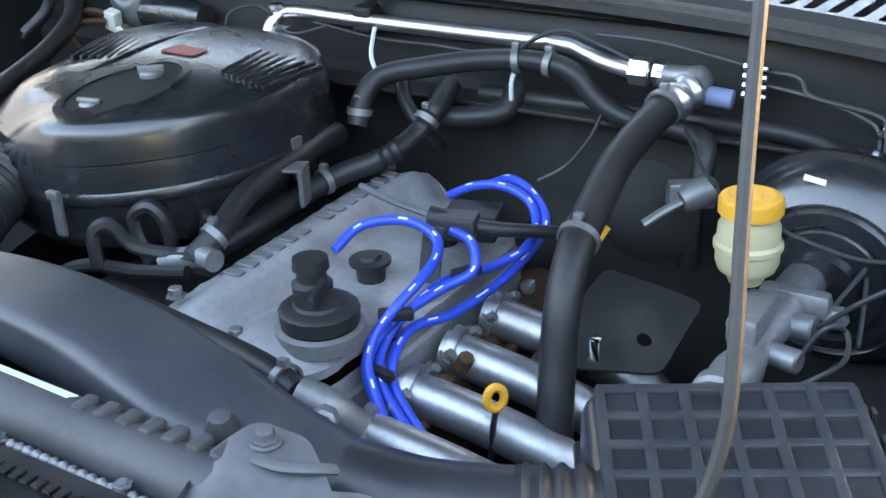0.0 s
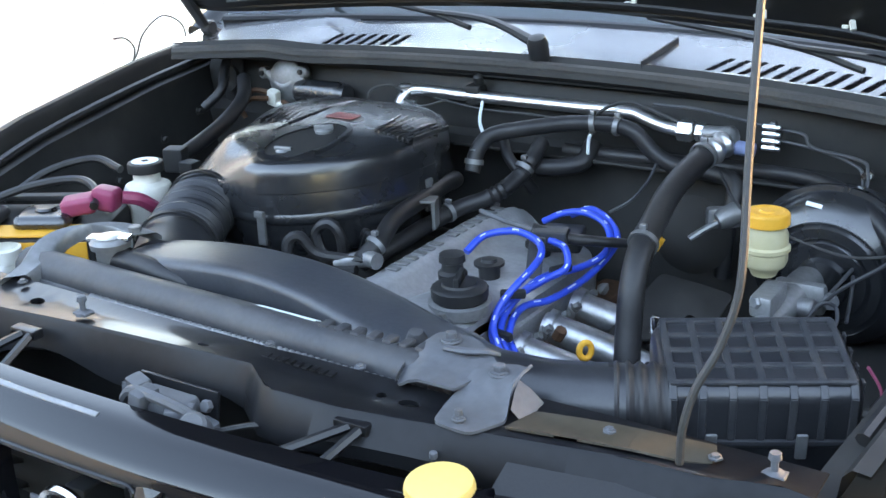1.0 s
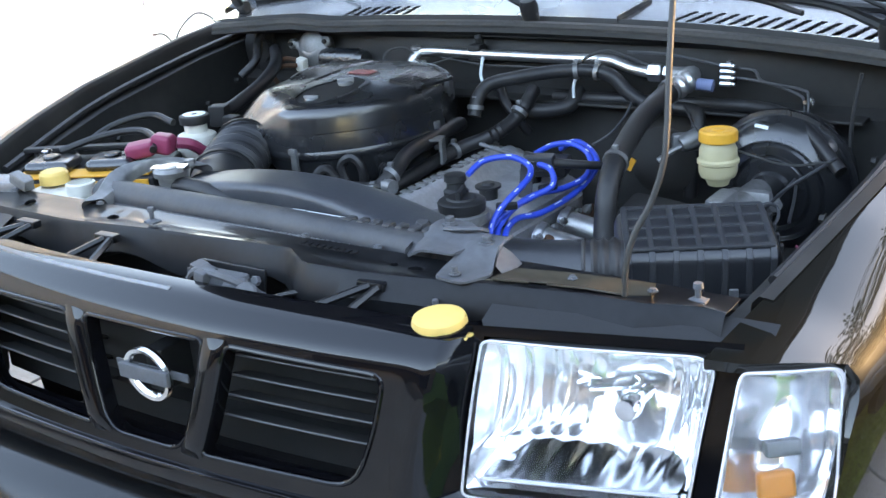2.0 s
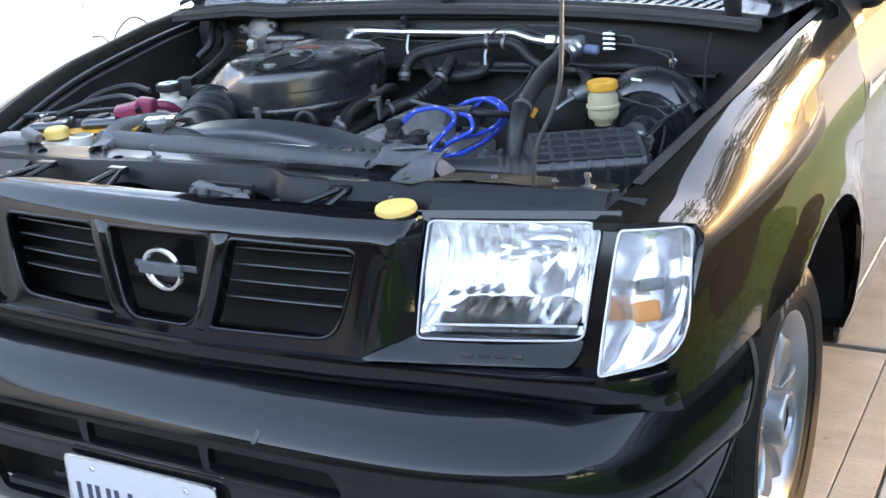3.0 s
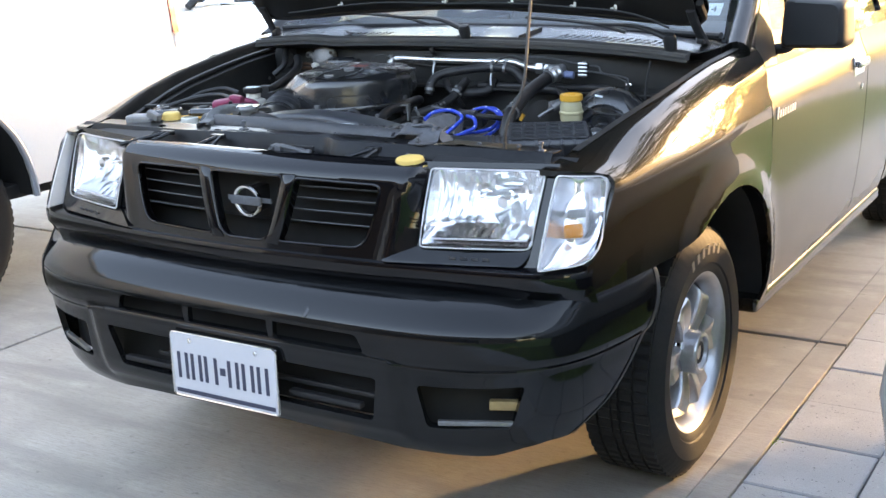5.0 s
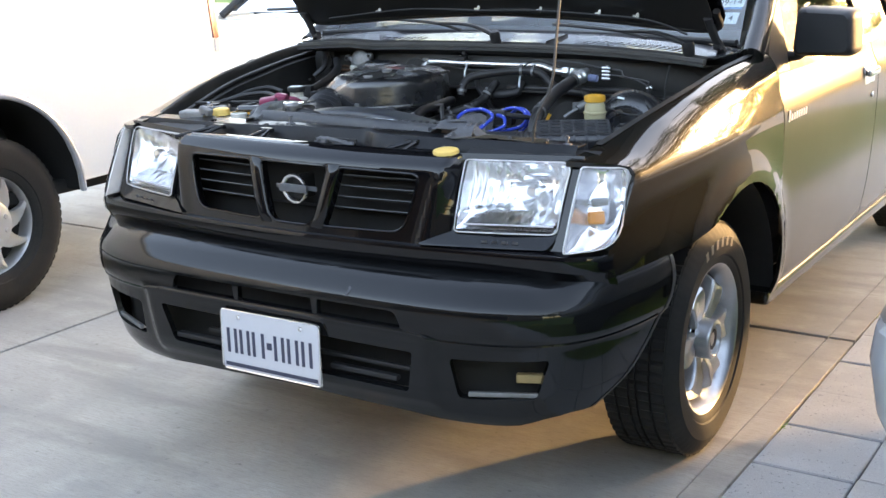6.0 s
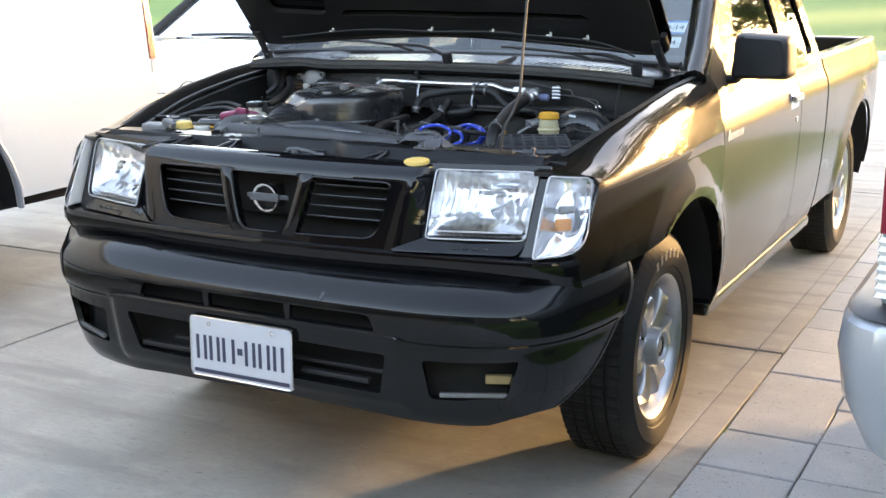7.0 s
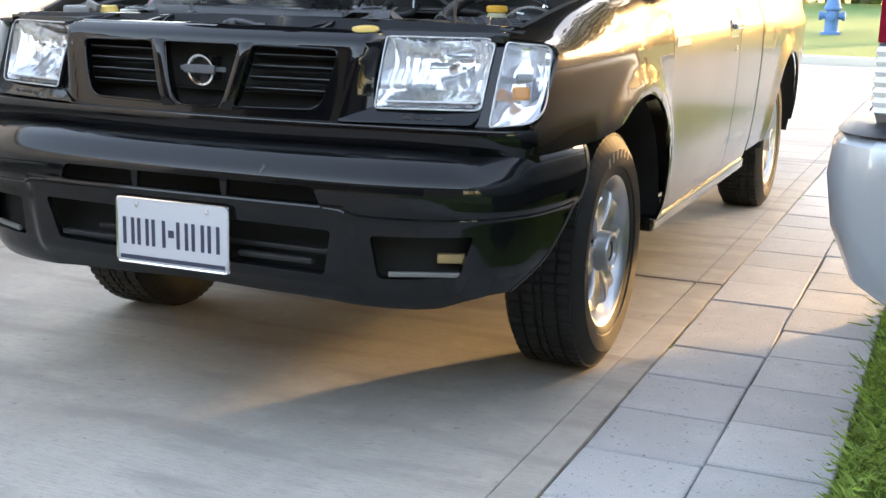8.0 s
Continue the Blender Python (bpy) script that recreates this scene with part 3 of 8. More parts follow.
# cowl top with vents
def cowl_edge(x):
    """Where the cowl panel ends towards the engine."""
    return 1.18 - 0.22 * x * x


def cowl_fn(x, y):
    front = cowl_edge(x)
    return (x, y, 1.119 + 0.014 * smooth_step(front, front + 0.22, y) + 0.010 * (1 - smooth_step(-0.54, -0.46, x)) - 0.016 * (abs(x) / 0.75) ** 3)


vents = []
for x0, x1 in ((-0.456, -0.30), (0.257, 0.62)):
    k = 0
    pitch_ = 0.0225 if x0 < 0 else 0.027
    while x0 + pitch_ * k < x1:
        x = x0 + pitch_ * k
        yb = cowl_edge(x) + 0.010
        lean = 0.014 if x > 0 else -0.012
        vents.append(round_loop([(x, yb), (x + 0.013, yb), (x + 0.013 + lean, yb + 0.075), (x + lean, yb + 0.075)], 0.005, 2))
        k += 1
front_edge = [(x, cowl_edge(x)) for x in [-0.74 + 1.48 * i / 16 for i in range(17)]]
back_edge = [(x, 1.40 - 0.18 * (x / 0.75) ** 2) for x in [0.78 - 1.56 * i / 12 for i in range(13)]]
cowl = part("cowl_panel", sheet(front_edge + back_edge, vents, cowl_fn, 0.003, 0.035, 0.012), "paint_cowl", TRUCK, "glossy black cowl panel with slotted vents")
part("cowl_seam", box((0.158, 1.245, 1.121), (0.003, 0.15, 0.02), 0, turn(4, 0, 0)), "trim", cowl)
part("cowl_back", box((0, 1.372, 1.02), (1.40, 0.006, 0.19)), "deep", TRUCK)
part("cowl_drain", loft([[(x, 1.14, 1.085), (x, 1.33, 1.085)] for x in (-0.7, 0.7)]), "deep", TRUCK)
part("cowl_lip", loft([[(x, cowl_edge(x) - 0.001, cowl_fn(x, cowl_edge(x))[2] + 0.001), (x, cowl_edge(x) - 0.006, cowl_fn(x, cowl_edge(x))[2] - 0.010), (x, cowl_edge(x) - 0.034, cowl_fn(x, cowl_edge(x))[2] - 0.017), (x, cowl_edge(x) - 0.036, cowl_fn(x, cowl_edge(x))[2] - 0.026), (x, 1.17, 1.07)] for x in [-0.72 + 1.44 * i / 16 for i in range(17)]]), "bay", TRUCK, "dusty black cowl channel")
part("weatherstrip", tube([(x, cowl_edge(x) - 0.027, cowl_fn(x, cowl_edge(x))[2] - 0.013) for x in [-0.72 + 1.44 * i / 24 for i in range(25)]], 0.0095, 8, 2), "foam", TRUCK, "dusty foam weatherstrip along the cowl")


# wipers
def wiper(pivot, tip, bow):
    a, b = Vector(pivot), Vector(tip)
    mid = a.lerp(b, 0.5) + Vector((0, 0, bow))
    arm = part("wiper_arm", join(lathe([(0, -0.03), (0.016, -0.03), (0.018, 0.0), (0.014, 0.012), (0, 0.015)], a, (0, -0.3, 1), 16),
                                  tube([a, a.lerp(b, 0.2) + Vector((0, 0, 0.02)), mid], lambda u: 0.012 - 0.006 * u, 8, 6, 0.7)), "trim", TRUCK, "black wiper arm")
    d = (b - a).normalized()
    part("wiper_blade", join(tube([a.lerp(b, 0.28), mid, b], 0.0045, 6, 8, 1.2), box(mid, (0.024, 0.008, 0.010), 0.002, aim(d) @ turn(0, 90, 0))), "trim", arm)


wiper((-0.02, 1.16, 1.142), (-0.58, 1.33, 1.175), 0.010)
wiper((0.66, 1.07, 1.135), (0.10, 1.33, 1.165), 0.010)


# hood, raised on its hinges
HOOD_A = radians(47)


def hood_fn(u, v, off=0.0):
    """u across, v from the hinge edge forwards along the hood."""
    crown = 0.03 * (1 - (u / 0.78) ** 2)
    y0, z0 = 1.15 - 0.02 * (u / 0.75) ** 2, 1.165 - 0.02 * (u / 0.75) ** 2
    return (u, y0 - v * math.cos(HOOD_A) + (crown + off) * math.sin(HOOD_A), z0 + v * math.sin(HOOD_A) + (crown + off) * math.cos(HOOD_A) * 0.7)


skin = [(-0.70, 0.0), (-0.35, 0.02), (0, 0.03), (0.35, 0.02), (0.70, 0.0), (0.755, 0.06), (0.745, 0.55), (0.70, 0.98), (0.55, 1.04), (0, 1.06), (-0.55, 1.04), (-0.70, 0.98), (-0.745, 0.55), (-0.755, 0.06)]
hood = part("hood", sheet(round_loop(skin, 0.03, 3), [], lambda u, v: hood_fn(u, v, 0.03), 0.004, 0.06), "paint", TRUCK, "raised black hood seen from beneath")
holes = [round_loop(h, 0.03, 3) for h in (
    [(-0.62, 0.17), (-0.42, 0.14), (-0.40, 0.22), (-0.30, 0.24), (-0.28, 0.30), (-0.60, 0.5)],
    [(-0.37, 0.135), (0.08, 0.125), (0.52, 0.140), (0.50, 0.165), (0.08, 0.150), (-0.35, 0.160)],
    [(-0.22, 0.28), (0.22, 0.28), (0.35, 0.85), (-0.35, 0.85)],
    [(0.32, 0.30), (0.60, 0.24), (0.62, 0.5), (0.45, 0.82)])]
inner = [(-0.69, 0.03), (0, 0.05), (0.69, 0.03), (0.73, 0.08), (0.72, 0.55), (0.67, 0.95), (-0.67, 0.95), (-0.72, 0.55), (-0.73, 0.08)]
part("hood_inner_panel", sheet(round_loop(inner, 0.03, 3), holes, lambda u, v: hood_fn(u, v, -0.004), 0.003, 0.05, 0.02), "hood_under", hood, "stamped inner hood panel with dusty edges")
rim = [(-0.70, 0.0), (-0.35, 0.02), (0, 0.03), (0.35, 0.02), (0.70, 0.0)]
part("hood_hem", tube([hood_fn(u, v + 0.006, 0.012) for u, v in [(-0.74, 0.10), (-0.70, 0.02)] + rim[1:4] + [(0.70, 0.02), (0.74, 0.10)]], 0.011, 8, 6), "hood_under", hood)
for i, u in enumerate((-0.05, 0.17, 0.37, 0.495, -0.42)):
    p = Vector(hood_fn(u, 0.075, -0.012))
    part("hose_clip", join(box(p, (0.008, 0.008, 0.016), 0.002, turn(-40, 0, 10 * i)), box(p + Vector((-0.010, 0, -0.002)), (0.009, 0.005, 0.005), 0.001)), "tank_white", hood, "small white plastic clip")
part("washer_hose", tube([hood_fn(u, v, -0.02) for u, v in ((-0.62, 0.06), (-0.3, 0.08), (-0.05, 0.07), (0.17, 0.075), (0.37, 0.07), (0.5, 0.068), (0.58, 0.05), (0.64, 0.02))], 0.0035, 6), "rubber", hood, "thin black washer hose")
both("hood_hinge", lambda: join(tube([(0.72, 1.20, 1.10), (0.725, 1.14, 1.13), (0.72, 1.11, 1.16), (0.715, 1.07, 1.21)], 0.014, 8, 5, 0.6), lathe(disc_prof(0.014, -0.012, 0.012), (0.722, 1.14, 1.13), (1, 0, 0), 16)), "paint_dusty", "black hood hinge arm")
part("prop_rod", tube([(0.576, 0.300, 0.976), (0.577, 0.302, 1.01), (0.584, 0.310, 1.045), (0.598, 0.325, 1.080), (0.607, 0.338, 1.12), (0.606, 0.352, 1.16), (0.592, 0.397, 1.25), (0.558, 0.525, 1.50), (0.525, 0.65, 1.80)], 0.0038, 8, 8), "rod", TRUCK, "thin steel hood prop rod")

# ---- front: grille, lamps, bumper ----
def grille_y(x, z):
    return 0.085 + 0.16 * x * x + (z - 0.78) * 0.15


def grille_fn(x, z):
    roll = 0.042 * (max(0, z - 0.922) / 0.036) ** 2.0
    ridge = 0.384 + 0.23 * max(0, z - 0.755)
    swell = 0.006 * math.exp(-((abs(x) - ridge) / 0.020) ** 2) * (1 - smooth_step(0.89, 0.93, z))
    back = (0.014 + 0.24 * max(0, z - 0.76)) * (max(0, abs(x) - ridge) / (0.452 - ridge)) ** 1.4
    return (x, grille_y(x, z) + max(roll, 0) - swell + back, z)


outer = [(-0.438, 0.950), (-0.2, 0.950), (0, 0.950), (0.2, 0.950), (0.438, 0.950), (0.449, 0.94), (0.449, 0.79), (0.44, 0.742), (0.37, 0.738), (0.2, 0.735), (0, 0.733), (-0.2, 0.735), (-0.37, 0.738), (-0.44, 0.742), (-0.449, 0.79), (-0.449, 0.94)]
hole_r = round_loop([(0.142, 0.915), (0.364, 0.912), (0.35, 0.84), (0.325, 0.772), (0.098, 0.768)], [0.012, 0.02, 0.03, 0.05, 0.012])
hole_l = [(-x, z) for x, z in reversed(hole_r)]
hole_c = round_loop([(-0.106, 0.916), (0.106, 0.916), (0.084, 0.80), (0.058, 0.766), (-0.058, 0.766), (-0.084, 0.80)], [0.012, 0.012, 0.05, 0.02, 0.02, 0.05])
grille = part("grille_surround", sheet(outer, [hole_l, hole_c, hole_r], grille_fn, 0.022, 0.010, 0.010), "paint", TRUCK, "glossy black grille surround")
part("grille_top_edge", loft([[(x, grille_fn(x, 0.950)[1] + d, 0.950 + h * (1 - 0.45 * (x / 0.438) ** 2)) for d, h in ((-0.0004, -0.0002), (0.005, 0.003), (0.012, 0.006), (0.022, 0.0085), (0.036, 0.009), (0.040, -0.02))] for x in [-0.438 + 0.876 * i / 40 for i in range(41)]]), "paint", grille)
for hl_ in (hole_l, hole_c, hole_r):
    edge_ = [Vector(grille_fn(x, z)) for x, z in split_loop(hl_, 0.012)]
    rim_ = bmesh.new()
    add_tube(rim_, edge_ + edge_[:1], 0.0032, 8, 1, 1, False)
    part("grille_rim", rim_, "paint", grille)
# the two slanting posts stand proud of the surround
for side in (-1, 1):
    rows = []
    for x, z, k in ((0.1245, 0.921, 0.0), (0.1235, 0.912, 0.55), (0.122, 0.90, 0.9), (0.117, 0.88, 1.0), (0.112, 0.86, 1.0), (0.101, 0.82, 1.0), (0.090, 0.785, 0.9), (0.083, 0.772, 0.55), (0.078, 0.760, 0.0)):
        p = Vector(grille_fn(side * x, z))
        rows.append([p + Vector((0.0195 * u, 0.020 if abs(u) > 1 else 0.0005 - 0.011 * k * math.sqrt(max(0, 1 - u * u)), 0)) for u in (-1.01, -1, -0.9, -0.7, -0.4, 0, 0.4, 0.7, 0.9, 1, 1.01)])
    part("grille_post", loft(rows), "paint", grille, "slanting glossy grille post")
# slats
for side in (-1, 1):
    for k in range(4):
        z = 0.8135 + 0.0265 * k
        x0, x1 = 0.098 + (z - 0.77) * 0.29, 0.33 + min(0.035, (z - 0.772) * 0.5)
        pts = [(x0 + (x1 - x0) * i / 6) * side for i in range(7)]
        rows = [[(x, grille_y(x, z) + dy, z + dz) for x in pts] for dy, dz in ((0.026, 0.0018), (0.026, -0.0018), (0.056, -0.012), (0.056, -0.008), (0.026, 0.0018))]
        sl = part("slat", loft(rows), "deep", grille)
        part("slat_edge", tube([(x, grille_y(x, z) + 0.0255, z) for x in pts], 0.0015, 6, 2), "slat_edge", sl)
# dark sheet in place of the shade behind the slats
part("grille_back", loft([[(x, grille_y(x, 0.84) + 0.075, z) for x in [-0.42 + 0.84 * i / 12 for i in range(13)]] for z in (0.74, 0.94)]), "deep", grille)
# plain emblem: ring and bar
ring = bmesh.new()
ec = Vector((0, grille_y(0, 0.85) + 0.012, 0.85))
add_lathe(ring, [(0.031, -0.004), (0.038, -0.005), (0.040, 0), (0.038, 0.006), (0.0325, 0.005), (0.029, 0), (0.031, -0.004)], ec, (0, -1, -0.12), 40)
emblem = part("emblem", ring, "chrome", grille, "plain chrome ring emblem")
part("emblem_bar", join(box(ec + Vector((0, -0.008, 0.002)), (0.088, 0.008, 0.021), 0.003), box(ec + Vector((0, 0.006, 0.002)), (0.13, 0.004, 0.012), 0.002)), "bracket", emblem)
part("emblem_mount", box(ec + Vector((0, 0.045, 0)), (0.03, 0.07, 0.06), 0.004), "trim", emblem)


# headlamps
def patch(c, u, v, bulge=0.0):
    """A point of a four-cornered patch (top left, top right, bottom right, bottom left)."""
    a, b, d, e = (Vector(p) for p in c)
    p = a.lerp(b, u).lerp(e.lerp(d, u), v)
    p.y -= bulge * 4 * u * (1 - u) * 0.5 + bulge * 4 * v * (1 - v) * 0.5
    return p


HEAD = [(0.453, 0.193, 0.944), (0.702, 0.252, 0.945), (0.692, 0.190, 0.786), (0.456, 0.126, 0.784)]
SIDE = [(0.732, 0.238, 0.939), (0.814, 0.314, 0.930), (0.832, 0.240, 0.763), (0.731, 0.144, 0.756)]


def lamp(side, corners, kind):
    C = [(x * side, y, z) for x, y, z in corners]
    flip = side < 0

    def grid(fn, nu=24, nv=16):
        rows = [[fn(i / nu, j / nv) for i in range(nu + 1)] for j in range(nv + 1)]
        return loft(rows)

    rim = [(u, v) for u, v in round_loop([(0, 0), (1, 0), (1, 1), (0, 1)], [0.05, 0.12, 0.08, 0.05] if kind == "head" else [0.06, 0.16, 0.42, 0.05], 5)]
    body = part("headlamp" if kind == "head" else "corner_lamp",
                loft([[patch(C, u, v, 0.004) + Vector((0, d, 0)) for u, v in split_loop(rim, 0.08)] for d in (-0.001, 0.05, 0.11)], close=True, caps=False),
                "trim" if kind == "head" else "lamp_clear", TRUCK, "clear-lens headlamp with fluted reflector" if kind == "head" else "clear corner lamp with amber bulb")

    def refl(u, v):
        w = 0.07 if kind == "head" else 0.034
        d = w * (1 - abs(2 * u - 1) ** 3.2) ** 0.8 * (1 - abs(2 * v - 1) ** 3.2) ** 0.7
        if kind == "head":
            # upright flutes on the inner part, a bowl with facets outside, a stepped floor
            ub = u + 0.10 * (v - 0.42) ** 2
            flute = 1 - smooth_step(0.36, 0.44, ub)
            d += 0.014 * abs(math.sin(ub * 40)) * flute * (1 - smooth_step(0.70, 0.76, v))
            d += 0.018 * max(0, 1 - math.hypot((u - 0.64) / 0.24, (v - 0.44) / 0.34) ** 2) - 0.010 * smooth_step(0.40, 0.42, v) * (1 - smooth_step(0.46, 0.48, v)) * smooth_step(0.34, 0.38, u) * (1 - smooth_step(0.56, 0.58, u))
            d += 0.005 * abs(math.sin(u * 34)) * smooth_step(0.72, 0.78, u)
            d -= 0.010 * smooth_step(0.80, 0.84, v) * (1 - smooth_step(0.94, 1.0, v)) * smooth_step(0.06, 0.12, u) * (1 - smooth_step(0.86, 0.94, u)) * (1 + 0.25 * math.sin(u * 48))
        else:
            d += 0.0016 * math.sin(v * 26) + 0.004 * math.sin(u * 10) - 0.012 * max(0, 1 - math.hypot((u - 0.45) / 0.3, (v - 0.5) / 0.3) ** 2)
        if kind == "side" and v > 0.58:
            u *= 0.58 + math.sqrt(max(0.0004, 0.1764 - (v - 0.58) ** 2)) - 0.01
        return patch(C, u, v) + Vector((0, d + 0.008, 0))
    part("reflector", grid(refl, 72, 44), "reflector" if kind == "head" else "reflector_soft", body, "faceted bright reflector")
    L = sheet(rim, [], lambda u, v: patch(C, u, v, 0.009), 0.003 if side > 0 else -0.003, 0.09)
    ln = part("lens", L, "lens", body, "clear plastic lens")
    ln.visible_shadow = False
    edge = [patch(C, u, v, 0.009) for u, v in split_loop(rim, 0.07)]
    bm = bmesh.new()
    add_tube(bm, edge + edge[:1], 0.0018, 6, 1, 1, False)
    part("lens_rim", bm, "lamp_clear", body)
    if kind == "head":
        shelf = [[patch(C, u, v) + Vector((0, dd + 0.0032 * math.sin(u * 52) * hump, 0)) for u in [0.07 + 0.86 * i / 40 for i in range(41)]]
                 for v, dd, hump in ((0.905, 0.012, 0), (0.895, 0.014, 0), (0.86, 0.030, 0.3), (0.80, 0.048, 1), (0.76, 0.062, 1))]
        part("lamp_shelf", loft(shelf), "chrome", body, "dark rippled shelf inside the lamp")
        part("shelf_line", tube([patch(C, u, 0.905) + Vector((0, 0.010, 0)) for u in (0.06, 0.3, 0.6, 0.94)], 0.0022, 6, 3), "lamp_clear", body)
        part("bulb_shield", lathe([(0, -0.004), (0.012, -0.003), (0.015, 0.004), (0.013, 0.02)], patch(C, 0.62, 0.46) + Vector((0, 0.035, 0)), (0, 1, 0), 20), "chrome", body)
        part("bulb", lathe([(0, -0.022), (0.010, -0.02), (0.011, 0.0), (0.008, 0.010), (0.008, 0.04), (0, 0.04)], patch(C, 0.62, 0.48) + Vector((0, 0.06, 0)), (0, 1, 0), 16), "chrome", body)
    else:
        ang = turn(-16, 0, 40 * side)
        part("bulb", box(patch(C, 0.44, 0.62) + Vector((0, 0.012, 0)), (0.040, 0.016, 0.030), 0.006, ang, 3), "bulb_orange", body, "amber bulb")
        part("bulb_holder", box(patch(C, 0.45, 0.43) + Vector((0, 0.014, 0)), (0.038, 0.016, 0.018), 0.004, ang), "steel", body, "grey bulb holder")
    return body


for s in (1, -1):
    lamp(s, HEAD, "head")
    lamp(s, SIDE, "side")


both("lamp_panel", lambda: sheet([(0.40, 0.956), (0.725, 0.958), (0.725, 0.72), (0.40, 0.72)], [[(p[0], p[1]) for p in ((0.4515, 0.9455), (0.7035, 0.9465), (0.6935, 0.7845), (0.4545, 0.7825))]],
     lambda x, z: (x, 0.196 + 0.235 * (x - 0.453) - 0.40 * (0.944 - z) + 0.004, z), 0.01, 0.03, 0.06), "paint", "black panel round the headlamp")
both("lamp_sill", lambda: sheet(round_loop([(0.455, 0.788), (0.692, 0.789), (0.692, 0.770), (0.680, 0.7545), (0.50, 0.7530), (0.386, 0.7525), (0.379, 0.756)], [0.004, 0.004, 0.012, 0.012, 0.01, 0.003, 0.003]), [], lambda x, z: (x, 0.104 + 0.24 * (x - 0.453) + 0.030 * smooth_step(0.752, 0.788, z), z), 0.012, 0.012), "bumper", "smoky trim strip under the headlamp")
both("sill_marks", lambda: join(*[box((0.535 + 0.024 * k, 0.1105 + 0.24 * (0.082 + 0.024 * k), 0.7665), (0.015, 0.0012, 0.006), 0.0004, turn(0, 0, 13)) for k in range(4)]), "dusty_plastic", "row of small pale marks")
both("nose_filler", lambda: loft([[(x, y + 0.022, z) for x, y in ((0.43, 0.20), (0.58, 0.235), (0.70, 0.262), (0.745, 0.262))] for z in (0.945,)] + [[(x, y + 0.06, 0.962) for x, y in ((0.43, 0.20), (0.58, 0.235), (0.70, 0.262), (0.745, 0.262))]]), "trim", "")

# apron between grille and bumper
APR = [(0, 0.075), (0.3, 0.088), (0.45, 0.105), (0.6, 0.125), (0.72, 0.150), (0.775, 0.178), (0.803, 0.205), (0.817, 0.232)]


def mirror_line(tab):
    return [(-a, b) for a, b in reversed(tab) if a > 0] + list(tab)


apron_rows = []
for z, d in ((0.751, 0.06), (0.7495, 0.006), (0.746, -0.002), (0.735, -0.006), (0.712, -0.003), (0.704, 0.004), (0.69, 0.012), (0.66, 0.03)):
    apron_rows.append([(p.x, p.y + d, z) for p in spline([(x, y, 0) for x, y in mirror_line(APR)], 4)])
part("front_apron", loft(apron_rows), "paint", TRUCK, "black apron between grille and bumper")

# bumper
PLAN = [(0, -0.012), (0.3, -0.010), (0.48, 0.0), (0.60, 0.026), (0.70, 0.072), (0.77, 0.14), (0.815, 0.225), (0.842, 0.33), (0.858, 0.42), (0.864, 0.485)]
plan_pts = spline([(x, y, 0) for x, y in PLAN], 10)
plan_s = [0.0]
for a, b in zip(plan_pts, plan_pts[1:]):
    plan_s.append(plan_s[-1] + (b - a).length)
S_END = plan_s[-1]
plan_dir = [(plan_pts[min(i + 2, len(plan_pts) - 1)] - plan_pts[max(i - 2, 0)]).normalized() for i in range(len(plan_pts))]
plan_dir[0] = Vector((1, 0, 0))


def plan_at(s):
    t = min(abs(s), S_END - 1e-6)
    k = next(i for i in range(len(plan_s) - 1) if plan_s[i + 1] >= t)
    f = (t - plan_s[k]) / (plan_s[k + 1] - plan_s[k])
    p, d = plan_pts[k].lerp(plan_pts[k + 1], f), plan_dir[k].lerp(plan_dir[k + 1], f).normalized()
    n = Vector((-d.y, d.x, 0))
    return p + d * max(0, abs(s) - S_END), n


def s_of(x):
    k = next(i for i in range(len(plan_pts) - 1) if plan_pts[i + 1].x >= abs(x))
    f = (abs(x) - plan_pts[k].x) / (plan_pts[k + 1].x - plan_pts[k].x)
    return math.copysign(plan_s[k] + f * (plan_s[k + 1] - plan_s[k]), x)


DEEP = [(0.30, 0.125), (0.33, 0.075), (0.36, 0.055), (0.42, 0.036), (0.50, 0.022), (0.545, 0.016), (0.552, 0.013), (0.559, 0.005), (0.566, 0.003), (0.60, 0.0), (0.626, 0.002), (0.636, 0.006), (0.643, 0.012), (0.672, 0.042), (0.680, 0.055), (0.687, 0.072), (0.693, 0.09), (0.70, 0.12)]


def spline_flat(pts, per):
    return [(p.x, p.y) for p in spline([(a, b, 0) for a, b in pts], per)]


def bumper_fn(s, z):
    p, n = plan_at(s)
    k = 1.0 - 0.78 * smooth_step(0.74, 0.90, abs(s)) * smooth_step(0.60, 0.63, z)
    p = p + n * along(DEEP, z) * k
    p = p - n * 0.012 * (1 - smooth_step(0.445, 0.475, abs(s))) * (1 - smooth_step(0.556, 0.568, z)) * smooth_step(0.36, 0.39, z)
    x = p.x if s >= 0 else -p.x
    return (x, p.y, z)


def bumper_low(s):
    t = abs(s)
    return 0.338 - 0.011 * smooth_step(0.3, 0.5, t) + 0.008 * (1 - smooth_step(0.0, 0.25, t)) + 0.036 * smooth_step(0.62, 0.82, t)


